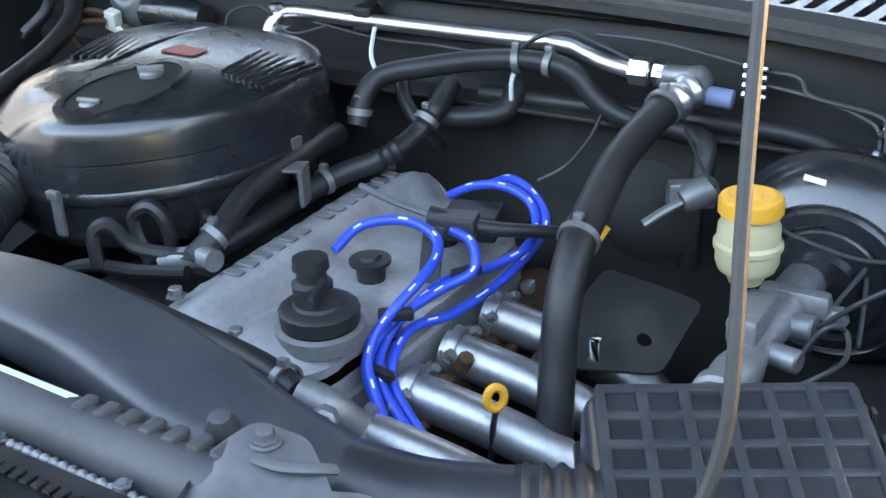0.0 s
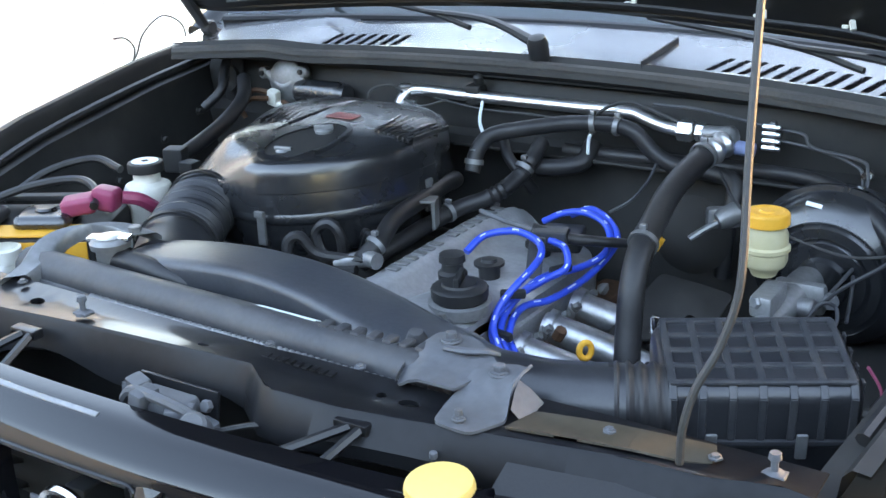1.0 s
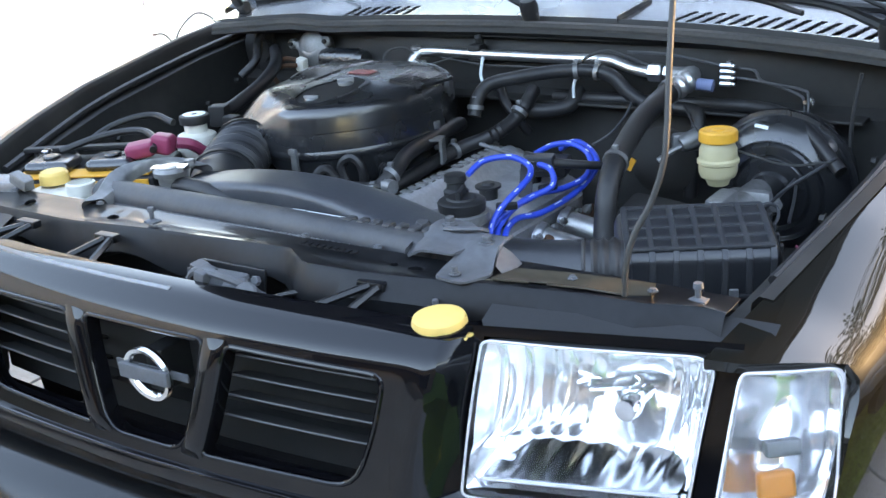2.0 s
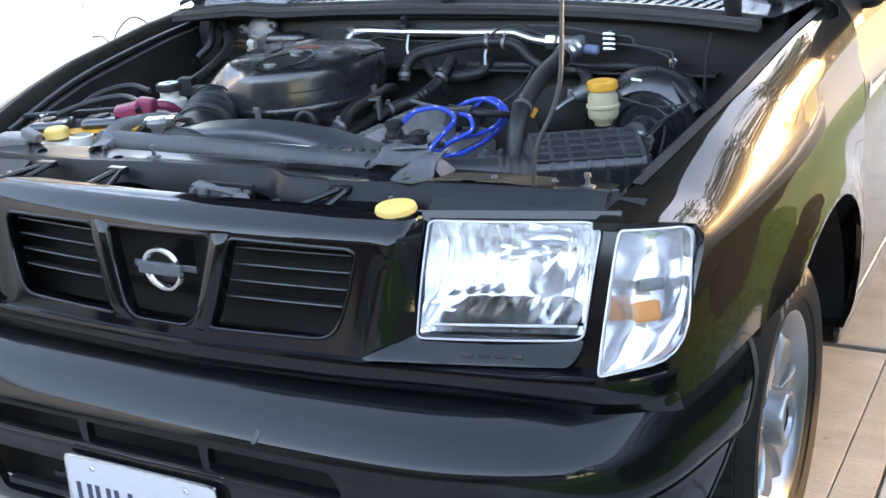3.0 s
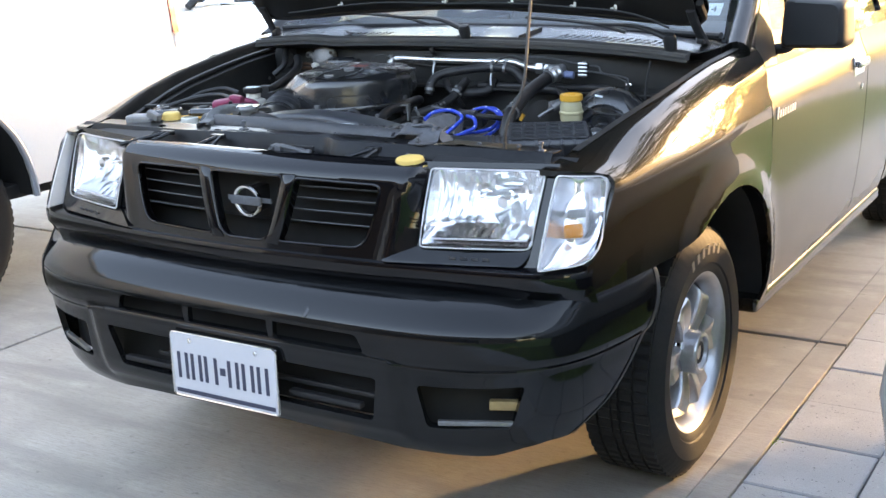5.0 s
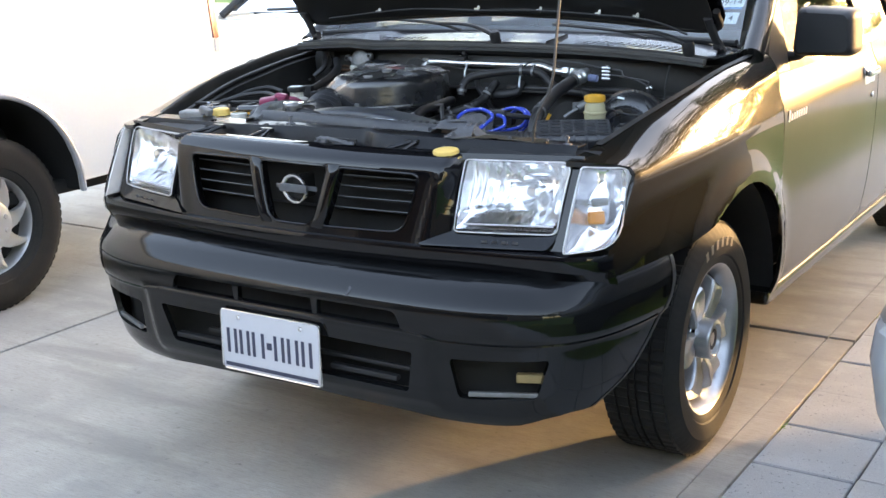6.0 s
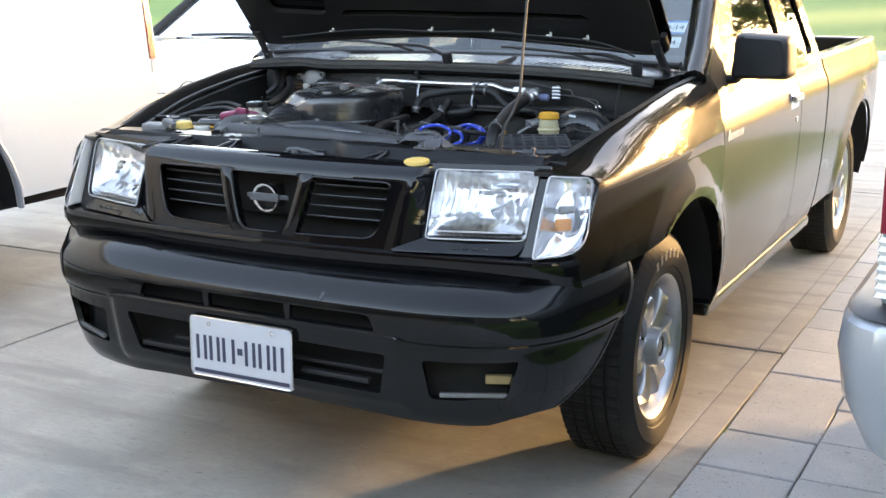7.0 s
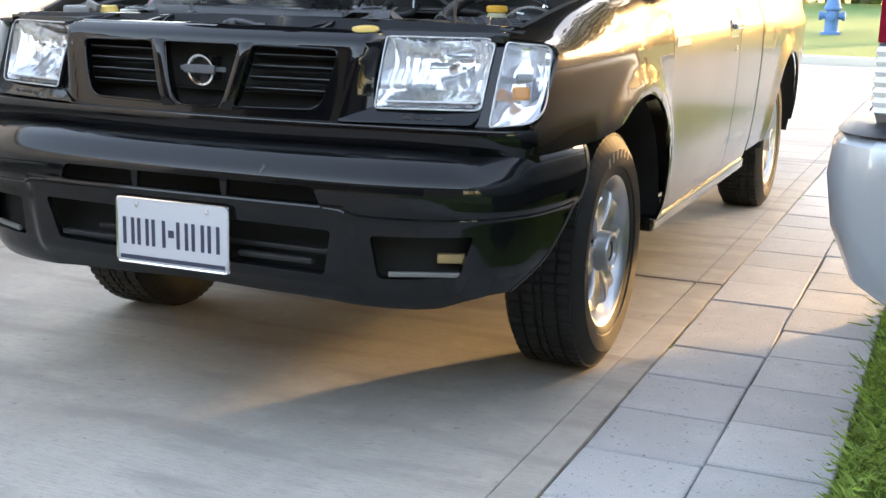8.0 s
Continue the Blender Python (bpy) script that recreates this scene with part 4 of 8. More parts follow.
end_low = s_of(0.81)
low = [(s, bumper_low(s)) for s in [-end_low + 2 * end_low * i / 24 for i in range(25)]]
loop = [(-S_END, 0.688)] + [(-S_END + 0.004, 0.65), (-S_END + 0.02, 0.60), (-S_END + 0.085, 0.507), (-S_END + 0.163, 0.424)] + low + [(S_END - 0.163, 0.424), (S_END - 0.085, 0.507), (S_END - 0.02, 0.60), (S_END - 0.004, 0.65), (S_END, 0.688)]
b_holes = []
for x0, x1 in ((-0.345, -0.125), (-0.112, 0.128), (0.141, 0.385)):
    rl, rr = (0.02 if x0 < -0.2 else 0.004), (0.02 if x1 > 0.2 else 0.004)
    b_holes.append(round_loop([(s_of(x0), 0.573), (s_of(x1), 0.573), (s_of(x1) - rr * 0.8, 0.612), (s_of(x0) + rl * 0.8, 0.612)], [rl * 0.4, rr * 0.4, rr * 0.7, rl * 0.7]))
b_holes.append(round_loop([(s_of(-0.375), 0.415), (s_of(0.385), 0.405), (s_of(0.41), 0.515), (s_of(-0.40), 0.522)], 0.012))
for sg in (1, -1):
    h = round_loop([(s_of(0.515), 0.405), (s_of(0.705), 0.410), (s_of(0.73), 0.512), (s_of(0.50), 0.508)], 0.014)
    b_holes.append(h if sg > 0 else [(-a, b) for a, b in reversed(h)])
bumper = part("front_bumper", sheet(loop, b_holes, bumper_fn, 0.004, 0.0115, 0.016), "bumper", TRUCK, "glossy black plastic front bumper with openings")
# the bumper's upper face goes on back under the apron
shelf_rows = []
for i in range(121):
    s = -S_END + 2 * S_END * i / 120
    p, n = Vector(bumper_fn(s, 0.688)), plan_at(s)[1]
    n = Vector((n.x if s >= 0 else -n.x, n.y, 0))
    shelf_rows.append([p + n * d + Vector((0, 0, h)) for d, h in ((-0.0005, -0.0012), (0.0, 0.0), (0.008, 0.003), (0.022, 0.005), (0.05, 0.0055))])
part("bumper_shelf", loft(shelf_rows), "bumper", bumper)
for sg in (1, -1):
    lip = [Vector(bumper_fn(sg * s, z)) for s, z in spline_flat([(S_END - 0.001, 0.687), (S_END - 0.004, 0.65), (S_END - 0.02, 0.60), (S_END - 0.085, 0.507), (S_END - 0.163, 0.424), (end_low, bumper_low(end_low))], 5)]
    part("bumper_lip", loft([[p + Vector((sg * dx, dy, 0)) for p in lip] for dx, dy in ((0.0015, -0.002), (0.004, 0.012), (-0.004, 0.026), (-0.03, 0.024))]), "dusty_plastic", bumper, "dusty return edge by the wheel")
for sg in (1, -1):
    crease = [Vector(bumper_fn(sg * t, z)) for t, z in spline_flat([(s_of(0.395), 0.566), (s_of(0.44), 0.563), (s_of(0.475), 0.553), (s_of(0.56), 0.551), (s_of(0.70), 0.549), (S_END - 0.16, 0.550), (S_END - 0.07, 0.556)], 6)]
    part("bumper_crease", tube(crease, 0.0042, 8, 2), "bumper", bumper, "moulded crease along the bumper")
part("bumper_crease", tube([Vector(bumper_fn(s_of(-0.39 + 0.78 * i / 20), 0.567)) for i in range(21)], 0.0058, 8, 2), "bumper", bumper)
# dark sheet in place of the shade behind the bumper's openings
part("bumper_back", loft([[(p.x * sg, p.y + 0.10, z) for sg, p in [(-1, q) for q in reversed(plan_pts[:46])] + [(1, q) for q in plan_pts[1:46]]] for z in (0.385, 0.66)]), "deep", bumper)
part("intake_bar", box((0.06, 0.045, 0.455), (0.66, 0.012, 0.012), 0.003), "trim", bumper)
for x in (0.25, -0.27):
    part("intake_strip", box((x, 0.03, 0.432), (0.20, 0.02, 0.014), 0.004), "trim", bumper)
for sg in (1, -1):
    part("fog_slot_bar", box((sg * 0.61, 0.085, 0.418), (0.17, 0.012, 0.012), 0.003, turn(0, 0, 24 * sg)), "steel", bumper)
    part("fog_slot_plate", box((sg * 0.63, 0.17, 0.455), (0.24, 0.008, 0.12), 0.003, turn(0, 0, 24 * sg)), "deep", bumper)
part("frame_horn", box((0.665, 0.135, 0.452), (0.09, 0.02, 0.022), 0.004, turn(0, 0, 24)), "horn", bumper, "tan frame end behind the slot")
# scrape on the face
part("chip", sheet(round_loop([(0.228, 0.632), (0.236, 0.634), (0.24, 0.648), (0.231, 0.652)], 0.002, 2), [], lambda s, z: Vector(bumper_fn(s, z)) - Vector((0, 0.0008, 0)), 0.0003, 0.01), "dusty_plastic", bumper)

# licence plate, its writing as plain bars
PL = Vector((-0.0065, -0.017, 0.467))


def plate_at(u, v, d=0.0):
    return PL + Vector((u, -d + 0.02 * (v / 0.08) * 0.1, v))


plate = part("licence_plate", box(PL, (0.318, 0.006, 0.158), 0.0025), "plate", bumper, "pale licence plate with plain dark bars")
for u0, w in ((-0.125, 0.034), (-0.083, 0.034), (-0.038, 0.040), (0.030, 0.034), (0.074, 0.036), (0.118, 0.034)):
    for du in (-0.5, 0.5):
        part("mark", box(plate_at(u0 + du * (w - 0.010), -0.002, 0.0035), (0.0095, 0.001, 0.066), 0), "plate_ink", plate)
part("mark", box(plate_at(-0.002, 0.0, 0.0035), (0.016, 0.001, 0.018), 0), "plate_ink", plate)
part("mark", box(plate_at(0.0, 0.062, 0.0035), (0.085, 0.001, 0.010), 0), "plate_red", plate)
part("mark", box(plate_at(0.0, 0.047, 0.0035), (0.055, 0.001, 0.008), 0), "plate_ink", plate)
part("mark", box(plate_at(0.0, -0.066, 0.0033), (0.300, 0.001, 0.010), 0), "plate_ink", plate)
part("mark", box(plate_at(0.0, 0.054, 0.0031), (0.300, 0.0008, 0.034), 0), "plate_sky", plate)
for u in (-0.1, 0.1):
    bm = bmesh.new()
    bolt(bm, plate_at(u, 0.062, 0.003), 0.005, 0.004, (0, -1, 0))
    part("plate_screw", bm, "chrome", plate)
pr = round_loop([(-0.159, -0.079), (0.159, -0.079), (0.159, 0.079), (-0.159, 0.079)], 0.01, 3)
bm = bmesh.new()
E_ = [plate_at(u, v, 0.003) for u, v in pr]
add_tube(bm, E_ + E_[:1], 0.0028, 6, 1, 1, False)
part("plate_rim", bm, "chrome", plate)

# ---- wheels ----
def tyre_mesh(R, rim_r, w):
    """A tyre about the z axis, outer face towards +z, with grooves and shoulder blocks."""
    h = w / 2
    prof = [(rim_r - 0.012, -h * 0.8), (rim_r + 0.02, -h * 0.98), ((R + rim_r) / 2, -h * 1.06), (R - 0.03, -h * 0.98), (R - 0.008, -h * 0.82)]
    for a, b in ((-0.80, -0.50), (-0.42, -0.14), (-0.06, 0.06), (0.14, 0.42), (0.50, 0.80)):
        prof += [(R - 0.009, h * a - 0.0005), (R, h * a), (R, h * b), (R - 0.009, h * b + 0.0005)]
    prof += [(R - 0.008, h * 0.82), (R - 0.03, h * 0.98), (R - 0.045, h * 1.03), ((R + rim_r) / 2 + 0.01, h * 1.06), ((R + rim_r) / 2 - 0.004, h * 1.055), (rim_r + 0.026, h * 1.02), (rim_r + 0.022, h * 0.98), (rim_r + 0.01, h * 0.97), (rim_r - 0.004, h * 0.90), (rim_r - 0.014, h * 0.7)]
    last = len(prof) - 11

    def mod(k, i):
        if prof[k][0] >= R - 0.0005 and i % 4 == 0:
            return -0.006
        if 3 <= k <= 4 or last <= k <= last + 1:
            return -0.003 if i % 4 == 0 else 0
        return 0
    return lathe(prof, (0, 0, 0), (0, 0, 1), 272, mod)


def wheel(at, side, R=0.335, label="worn tyre on a six-spoke silver alloy wheel"):
    """A road wheel whose outer face looks along x * side."""
    rim_r, w = 0.216, 0.215
    face = Matrix.Translation(at) @ Matrix(((0, 0, side, 0), (side, 0, 0, 0), (0, 1, 0, 0), (0, 0, 0, 1)))

    def put(bm):
        bmesh.ops.transform(bm, matrix=face, verts=bm.verts[:])
        return bm
    tyre = part("tyre", put(tyre_mesh(R, rim_r, w)), "tyre", TRUCK, label, sharp=30)
    # raised sidewall bars in place of lettering
    for a0 in (90,):
        for k in range(6):
            a = radians(a0 - 20 + 8 * k)
            rr = (R + rim_r) / 2 + 0.004
            part("sidewall_bar", put(box((rr * math.cos(a), rr * math.sin(a), w / 2 * 1.055), (0.026, 0.017, 0.0016), 0.0004, Matrix.Rotation(a, 3, "Z"), 1)), "tyre_mark", tyre)
    rim = part("rim", put(lathe([(0.189, 0.052), (rim_r - 0.018, 0.080), (rim_r - 0.008, 0.096), (rim_r, 0.099), (rim_r + 0.002, 0.094), (rim_r - 0.004, 0.085)], (0, 0, 0), (0, 0, 1), 64)), "wheel", tyre, "silver alloy rim")
    part("rim_barrel", put(lathe([(0.17, -0.09), (0.19, -0.10), (rim_r - 0.006, -0.098), (rim_r, -0.085), (0.195, -0.06), (0.189, 0.052)], (0, 0, 0), (0, 0, 1), 64)), "alloy_dull", tyre, "dull inner barrel of the rim")
    # spokes: broad blocks with a shallow valley, dropping into the barrel short of the rim
    for k in range(6):
        a = 2 * math.pi * k / 6
        rows = []
        for r, hw, z in ((0.040, 0.026, 0.066), (0.075, 0.031, 0.078), (0.11, 0.037, 0.086), (0.145, 0.043, 0.088), (0.160, 0.046, 0.084), (0.170, 0.047, 0.070), (0.190, 0.050, 0.030)):
            rows.append([(r * math.cos(a) - t * hw * math.sin(a), r * math.sin(a) + t * hw * math.cos(a), z + dz) for t, dz in ((-1.05, -0.055), (-1, -0.010), (-0.9, -0.001), (-0.78, 0.0), (0, -0.007), (0.78, 0.0), (0.9, -0.001), (1, -0.010), (1.05, -0.055))])
        part("spoke", put(loft(rows)), "wheel", tyre, "broad alloy spoke", sharp=25)
    part("brake_disc", put(lathe([(0, 0.0), (0.14, 0.0), (0.145, -0.004), (0.145, -0.02), (0.185, -0.02), (0.188, -0.06)], (0, 0, 0), (0, 0, 1), 48)), "deep", tyre)
    part("hub", put(lathe([(0.078, 0.02), (0.076, 0.058), (0.058, 0.064), (0.057, 0.100), (0.054, 0.108), (0.046, 0.110), (0.043, 0.107), (0.041, 0.098), (0.0, 0.100)], (0, 0, 0), (0, 0, 1), 40)), "wheel", tyre, "alloy hub with a raised ring", sharp=30)
    part("hub_badge", put(lathe([(0.030, 0.0975), (0.030, 0.1015), (0.020, 0.1015), (0.020, 0.0975)], (0, 0, 0), (0, 0, 1), 32)), "trim", tyre)
    for k in range(6):
        a = 2 * math.pi * (k + 0.5) / 6
        bm = bmesh.new()
        bolt(bm, (0.067 * math.cos(a), 0.067 * math.sin(a), 0.058), 0.009, 0.014)
        part("lug_nut", put(bm), "chrome", tyre)


for wy in (WHEEL_Y, REAR_Y):
    for sd in (1, -1):
        wheel((0.712 * sd, wy, 0.333), sd)

# underside, frame and axle
part("underbody", box((0, 2.6, 0.43), (1.5, 4.0, 0.05), 0.01), "deep", TRUCK, "dark underbody")
both("frame_rail", lambda: box((0.40, 2.4, 0.36), (0.07, 4.4, 0.10), 0.01), "deep")
part("rear_axle", join(tube([(-0.62, REAR_Y, 0.333), (0, REAR_Y, 0.333), (0.62, REAR_Y, 0.333)], 0.04, 12), lathe([(0, -0.12), (0.09, -0.11), (0.13, -0.03), (0.13, 0.04), (0.08, 0.11), (0, 0.12)], (0, REAR_Y, 0.333), (0, 1, 0), 24)), "deep", TRUCK)
part("front_axle", tube([(-0.62, WHEEL_Y, 0.333), (-0.3, WHEEL_Y, 0.30), (0.3, WHEEL_Y, 0.30), (0.62, WHEEL_Y, 0.333)], 0.035, 10), "deep", TRUCK)
# cargo bed
part("bed_floor", box((0, 3.86, 0.62), (1.5, 1.72, 0.03), 0.004), "paint_dusty", TRUCK)
both("bed_inner_side", lambda: box((0.775, 3.86, 0.83), (0.015, 1.72, 0.40), 0.004), "paint_dusty")
both("bed_rail", lambda: loft([[(side_x(y, 1.03) + 0.0, y, 1.028), (side_x(y, 1.03) - 0.012, y, 1.045), (0.79, y, 1.047), (0.765, y, 1.04), (0.765, y, 1.0)] for y in [2.985 + 1.73 * i / 12 for i in range(13)]]), "paint_flake", "bed rail")
part("bed_front", box((0, 3.0, 0.84), (1.53, 0.02, 0.40), 0.004), "paint_dusty", TRUCK)
part("tailgate", box((0, 4.735, 0.80), (1.5, 0.05, 0.46), 0.012), "paint_flake", TRUCK, "black tailgate")
part("rear_bumper", box((0, 4.83, 0.50), (1.3, 0.12, 0.12), 0.03), "trim", TRUCK)

# mirror
for sd in (1,):
    rows = []
    for y, k in ((1.385, 0.80), (1.395, 0.92), (1.42, 1.0), (1.46, 1.0), (1.495, 0.99)):
        ol = round_loop([(-0.10, -0.073), (0.10, -0.065), (0.095, 0.068), (-0.088, 0.072)], 0.026, 4)
        rows.append([((0.945 + u * k) * sd, y - 0.25 * (u - 0.0), 1.148 + v * k) for u, v in ol])
    m = part("side_mirror", loft(rows, close=True, caps=True), "trim", TRUCK, "black plastic door mirror")
    part("mirror_glass", loft([[((0.945 + u * 0.93) * sd, 1.496 - 0.25 * u, 1.148 + v * 0.93) for u, v in round_loop([(-0.10, -0.073), (0.10, -0.065), (0.095, 0.068), (-0.088, 0.072)], 0.026, 4)]] + [[((0.945) * sd, 1.4965, 1.148)] * 20]), "chrome", m)
    part("mirror_arm", tube([(0.82 * sd, 1.47, 1.07), (0.86 * sd, 1.46, 1.075), (0.875 * sd, 1.45, 1.10)], 0.019, 10, 6, 0.8), "trim", m)

# door handles, lock, badge as plain bars
for d, sd in zip(doors, (1, -1)):
    hy, hz = 2.30, 0.925
    xs = side_x(hy, hz)
    hd = part("door_handle", join(box(((xs + 0.012) * sd, hy, hz + 0.01), (0.02, 0.13, 0.028), 0.008), box(((xs - 0.004) * sd, hy, hz), (0.012, 0.15, 0.07), 0.006)), "chrome", d, "bright chrome door handle")
    part("door_lock", lathe(disc_prof(0.012, 0, 0.008), ((xs - 0.001) * sd, hy + 0.03, hz - 0.075), (sd, 0, 0), 16), "chrome", d)
bm = bmesh.new()
for k in range(8):
    add_box(bm, (side_x(1.37 + 0.024 * k, 0.895) + 0.002, 1.325 + 0.024 * k, 0.905 + (0.005 if k == 0 else 0)), (0.003, 0.010, 0.022 if k else 0.034), 0.001, turn(-12, 0, 0))
part("badge", bm, "white_print", doors[0], "pale badge of plain bars")

# stickers inside the windshield
for z, h, mats, txt in ((1.232, 0.034, "sticker_blue", "09-14"), (1.188, 0.036, "sticker", "4")):
    x = 0.665
    y = wind_y(x, z) + 0.008
    tilt = math.degrees(math.atan(1 / 1.35))
    mt = Matrix.Translation((x, y, z)) @ turn(tilt, 0, 4).to_4x4()
    st = part("windshield_sticker", box((x, y + 0.001, z), (0.085, 0.0006, h * 1.4), 0, turn(tilt - 90, 0, 4)), "sticker", TRUCK, "small paper sticker with printed figures")
    if mats == "sticker_blue":
        for dz in (-0.02, 0.02):
            part("sticker_band", box((x, y + dz * 1.2 - 0.0015, z + dz * 0.85), (0.085, 0.0006, 0.008), 0, turn(tilt - 90, 0, 4)), "sticker_blue", st)
    else:
        part("sticker_band", box((x - 0.015, y - 0.0015, z), (0.018, 0.0006, 0.02), 0, turn(tilt - 90, 0, 4)), "sticker_blue", st)
    words(txt, 0.032, Matrix.Translation((x + (0.022 if txt == "4" else 0), y - 0.0025, z)) @ turn(tilt, 0, 4).to_4x4(), "sticker_ink", st, 0.0003)

# ---- engine bay ----
def ring_at(p, d, r, w=0.008, mat="steel", parent=None, name="hose_clamp", label="steel hose clamp"):
    bm = lathe([(r - 0.001, -w / 2), (r + 0.0018, -w / 2), (r + 0.0018, w / 2), (r - 0.001, w / 2)], p, d, 20)
    add_box(bm, Vector(p) + Vector((0, 0, r + 0.004)), (0.010, 0.008, 0.008), 0.002)
    return part(name, bm, mat, parent or TRUCK, label)


# shell of the bay
def inner_wall():
    rows = []
    for y in [0.37 + 0.85 * i / 12 for i in range(13)]:
        xt, zt = along(TOP_X, y), along(TOP_Z, y)
        w = 0.06 * math.exp(-((y - 0.86) / 0.2) ** 2)
        rows.append([(xt + 0.012, y, zt + 0.001), (xt - 0.004, y, zt + 0.003), (xt - 0.012, y, zt - 0.006), (xt - 0.016, y, zt - 0.035), (xt - 0.05, y, zt - 0.042), (xt - 0.055, y, zt - 0.075), (xt - 0.07 - w, y, 0.84), (xt - 0.09 - 2 * w, y, 0.70), (xt - 0.12, y, 0.52)])
    return loft(rows)


walls = both("inner_fender", inner_wall, "bay", "dusty black inner fender")
both("fender_rail", lambda: tube([(along(TOP_X, y) - 0.03, y, along(TOP_Z, y) - 0.03) for y in (0.45, 0.7, 0.95, 1.18)], 0.008, 8), "rubber", "rubber strip along the fender rail")
for w in walls:
    sx = 1 if w == walls[0] else -1
    for i, (y, z) in enumerate(((0.55, 0.93), (0.62, 0.90), (0.70, 0.95), (0.82, 0.92), (0.95, 0.96), (1.05, 0.93), (1.08, 0.98))):
        bm = bmesh.new()
        bolt(bm, ((along(TOP_X, y) - 0.062 - 0.05 * math.exp(-((y - 0.86) / 0.2) ** 2)) * sx, y, z), 0.006, 0.008, (-sx, 0, 0.1))
        part("bolt", bm, "bay", w)
part("firewall", loft([[(x, 1.168, 1.085), (x, 1.150, 1.05), (x, 1.152, 0.99), (x, 1.13, 0.975), (x, 1.135, 0.90), (x, 1.10, 0.72), (x, 1.06, 0.50)] for x in [-0.74 + 1.48 * i / 12 for i in range(13)]]), "bay", TRUCK, "dusty black firewall")
# dark sheet in place of the deep shade below the engine
part("bay_floor", box((0, 0.75, 0.50), (1.44, 0.9, 0.02)), "deep", TRUCK, "dark sheet standing for the shade under the engine")
part("cross_ledge", box((0.02, 1.115, 0.977), (1.2, 0.045, 0.006), 0.002), "bay", TRUCK)

# radiator support panel
HEAD_F = [(-0.74, 0.30), (-0.62, 0.295), (-0.50, 0.275), (-0.30, 0.258), (-0.14, 0.268), (0.0, 0.272), (0.115, 0.274), (0.165, 0.238), (0.25, 0.238), (0.315, 0.247), (0.37, 0.257), (0.45, 0.272), (0.53, 0.288), (0.60, 0.292), (0.66, 0.312), (0.74, 0.30)]


def header_y(x):
    return along(HEAD_F, x)


hl = [(x, header_y(x)) for x in [-0.69 + 1.38 * i / 48 for i in range(49)]]
ob_ = [(0.69, 0.352), (0.37, 0.347), (0.335, 0.312), (0.2, 0.314), (0.0, 0.320), (-0.3, 0.337), (-0.69, 0.36)]


def small_hole(x, y, a, b, n=10):
    return [(x + a * math.cos(2 * math.pi * i / n), y + b * math.sin(2 * math.pi * i / n)) for i in range(n)]


h_holes = [small_hole(0.034, 0.289, 0.008, 0.005), small_hole(0.271, 0.287, 0.006, 0.005), small_hole(0.305, 0.285, 0.012, 0.008), small_hole(0.421, 0.285, 0.007, 0.006), small_hole(-0.25, 0.30, 0.012, 0.007), small_hole(-0.45, 0.31, 0.012, 0.008)]


def header_fn(x, y):
    f = header_y(x)
    t = (y - f) / max(0.02, 0.34 - f)
    return (x, y, 0.978 + 0.004 * math.sin(3 * x) - 0.010 * (abs(x) / 0.7) ** 2 - 0.006 * math.exp(-((t - 0.45) / 0.18) ** 2))


header = part("radiator_support", sheet(hl + ob_, h_holes, header_fn, 0.002, 0.02, 0.006), "core", TRUCK, "dusty black radiator support panel with holes")
rows = []
for x in [-0.69 + 1.38 * i / 60 for i in range(61)]:
    f = header_y(x)
    z = header_fn(x, f)[2]
    step_ = 0.02 * (smooth_step(0.13, 0.155, x))
    notch = 0.012 * math.sin(x * 26) * (1 if x < 0.1 else 0.3)
    rows.append([(x, f, z), (x, f - 0.004, z - 0.004), (x, f - 0.014 - step_ * 0.3, z - 0.028 + notch * 0.5), (x, f - 0.018, z - 0.045 + notch), (x, f - 0.012, z - 0.050 + notch), (x, f + 0.004, z - 0.055 + notch)])
part("support_front", loft(rows), "bay_gloss", header, "stepped front edge of the support")
# two dark sheets in place of the shade inside the nose
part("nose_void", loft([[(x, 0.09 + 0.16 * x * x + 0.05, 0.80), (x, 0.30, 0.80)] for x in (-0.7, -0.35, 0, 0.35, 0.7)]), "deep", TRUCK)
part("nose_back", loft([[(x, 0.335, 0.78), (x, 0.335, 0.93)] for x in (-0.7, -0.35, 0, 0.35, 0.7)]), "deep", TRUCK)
# struts in the nose
for x0, x1, wd in ((0.235, 0.275, 0.016), (-0.42, -0.36, 0.016), (-0.20, -0.19, 0.01)):
    part("nose_strut", join(tube([(x0 - 0.03, 0.158, 0.945), (x1, 0.232, 0.968)], 0.005, 6, 4), tube([(x0 + 0.03, 0.165, 0.942), (x1 + 0.012, 0.232, 0.968)], 0.005, 6, 4), box((x1, 0.235, 0.967), (0.04, 0.016, 0.012), 0.003)), "core", header, "black stamped strut")
part("nose_rail", tube([(x, 0.148 + 0.16 * x * x, 0.951) for x in (-0.40, -0.25, -0.1, 0.02)], 0.006, 8, 6), "steel", grille, "bright moulding along the grille's top")
part("nose_rail", tube([(x, 0.152 + 0.16 * x * x, 0.950) for x in (0.09, 0.2, 0.3, 0.38)], 0.005, 8, 6), "trim", grille)
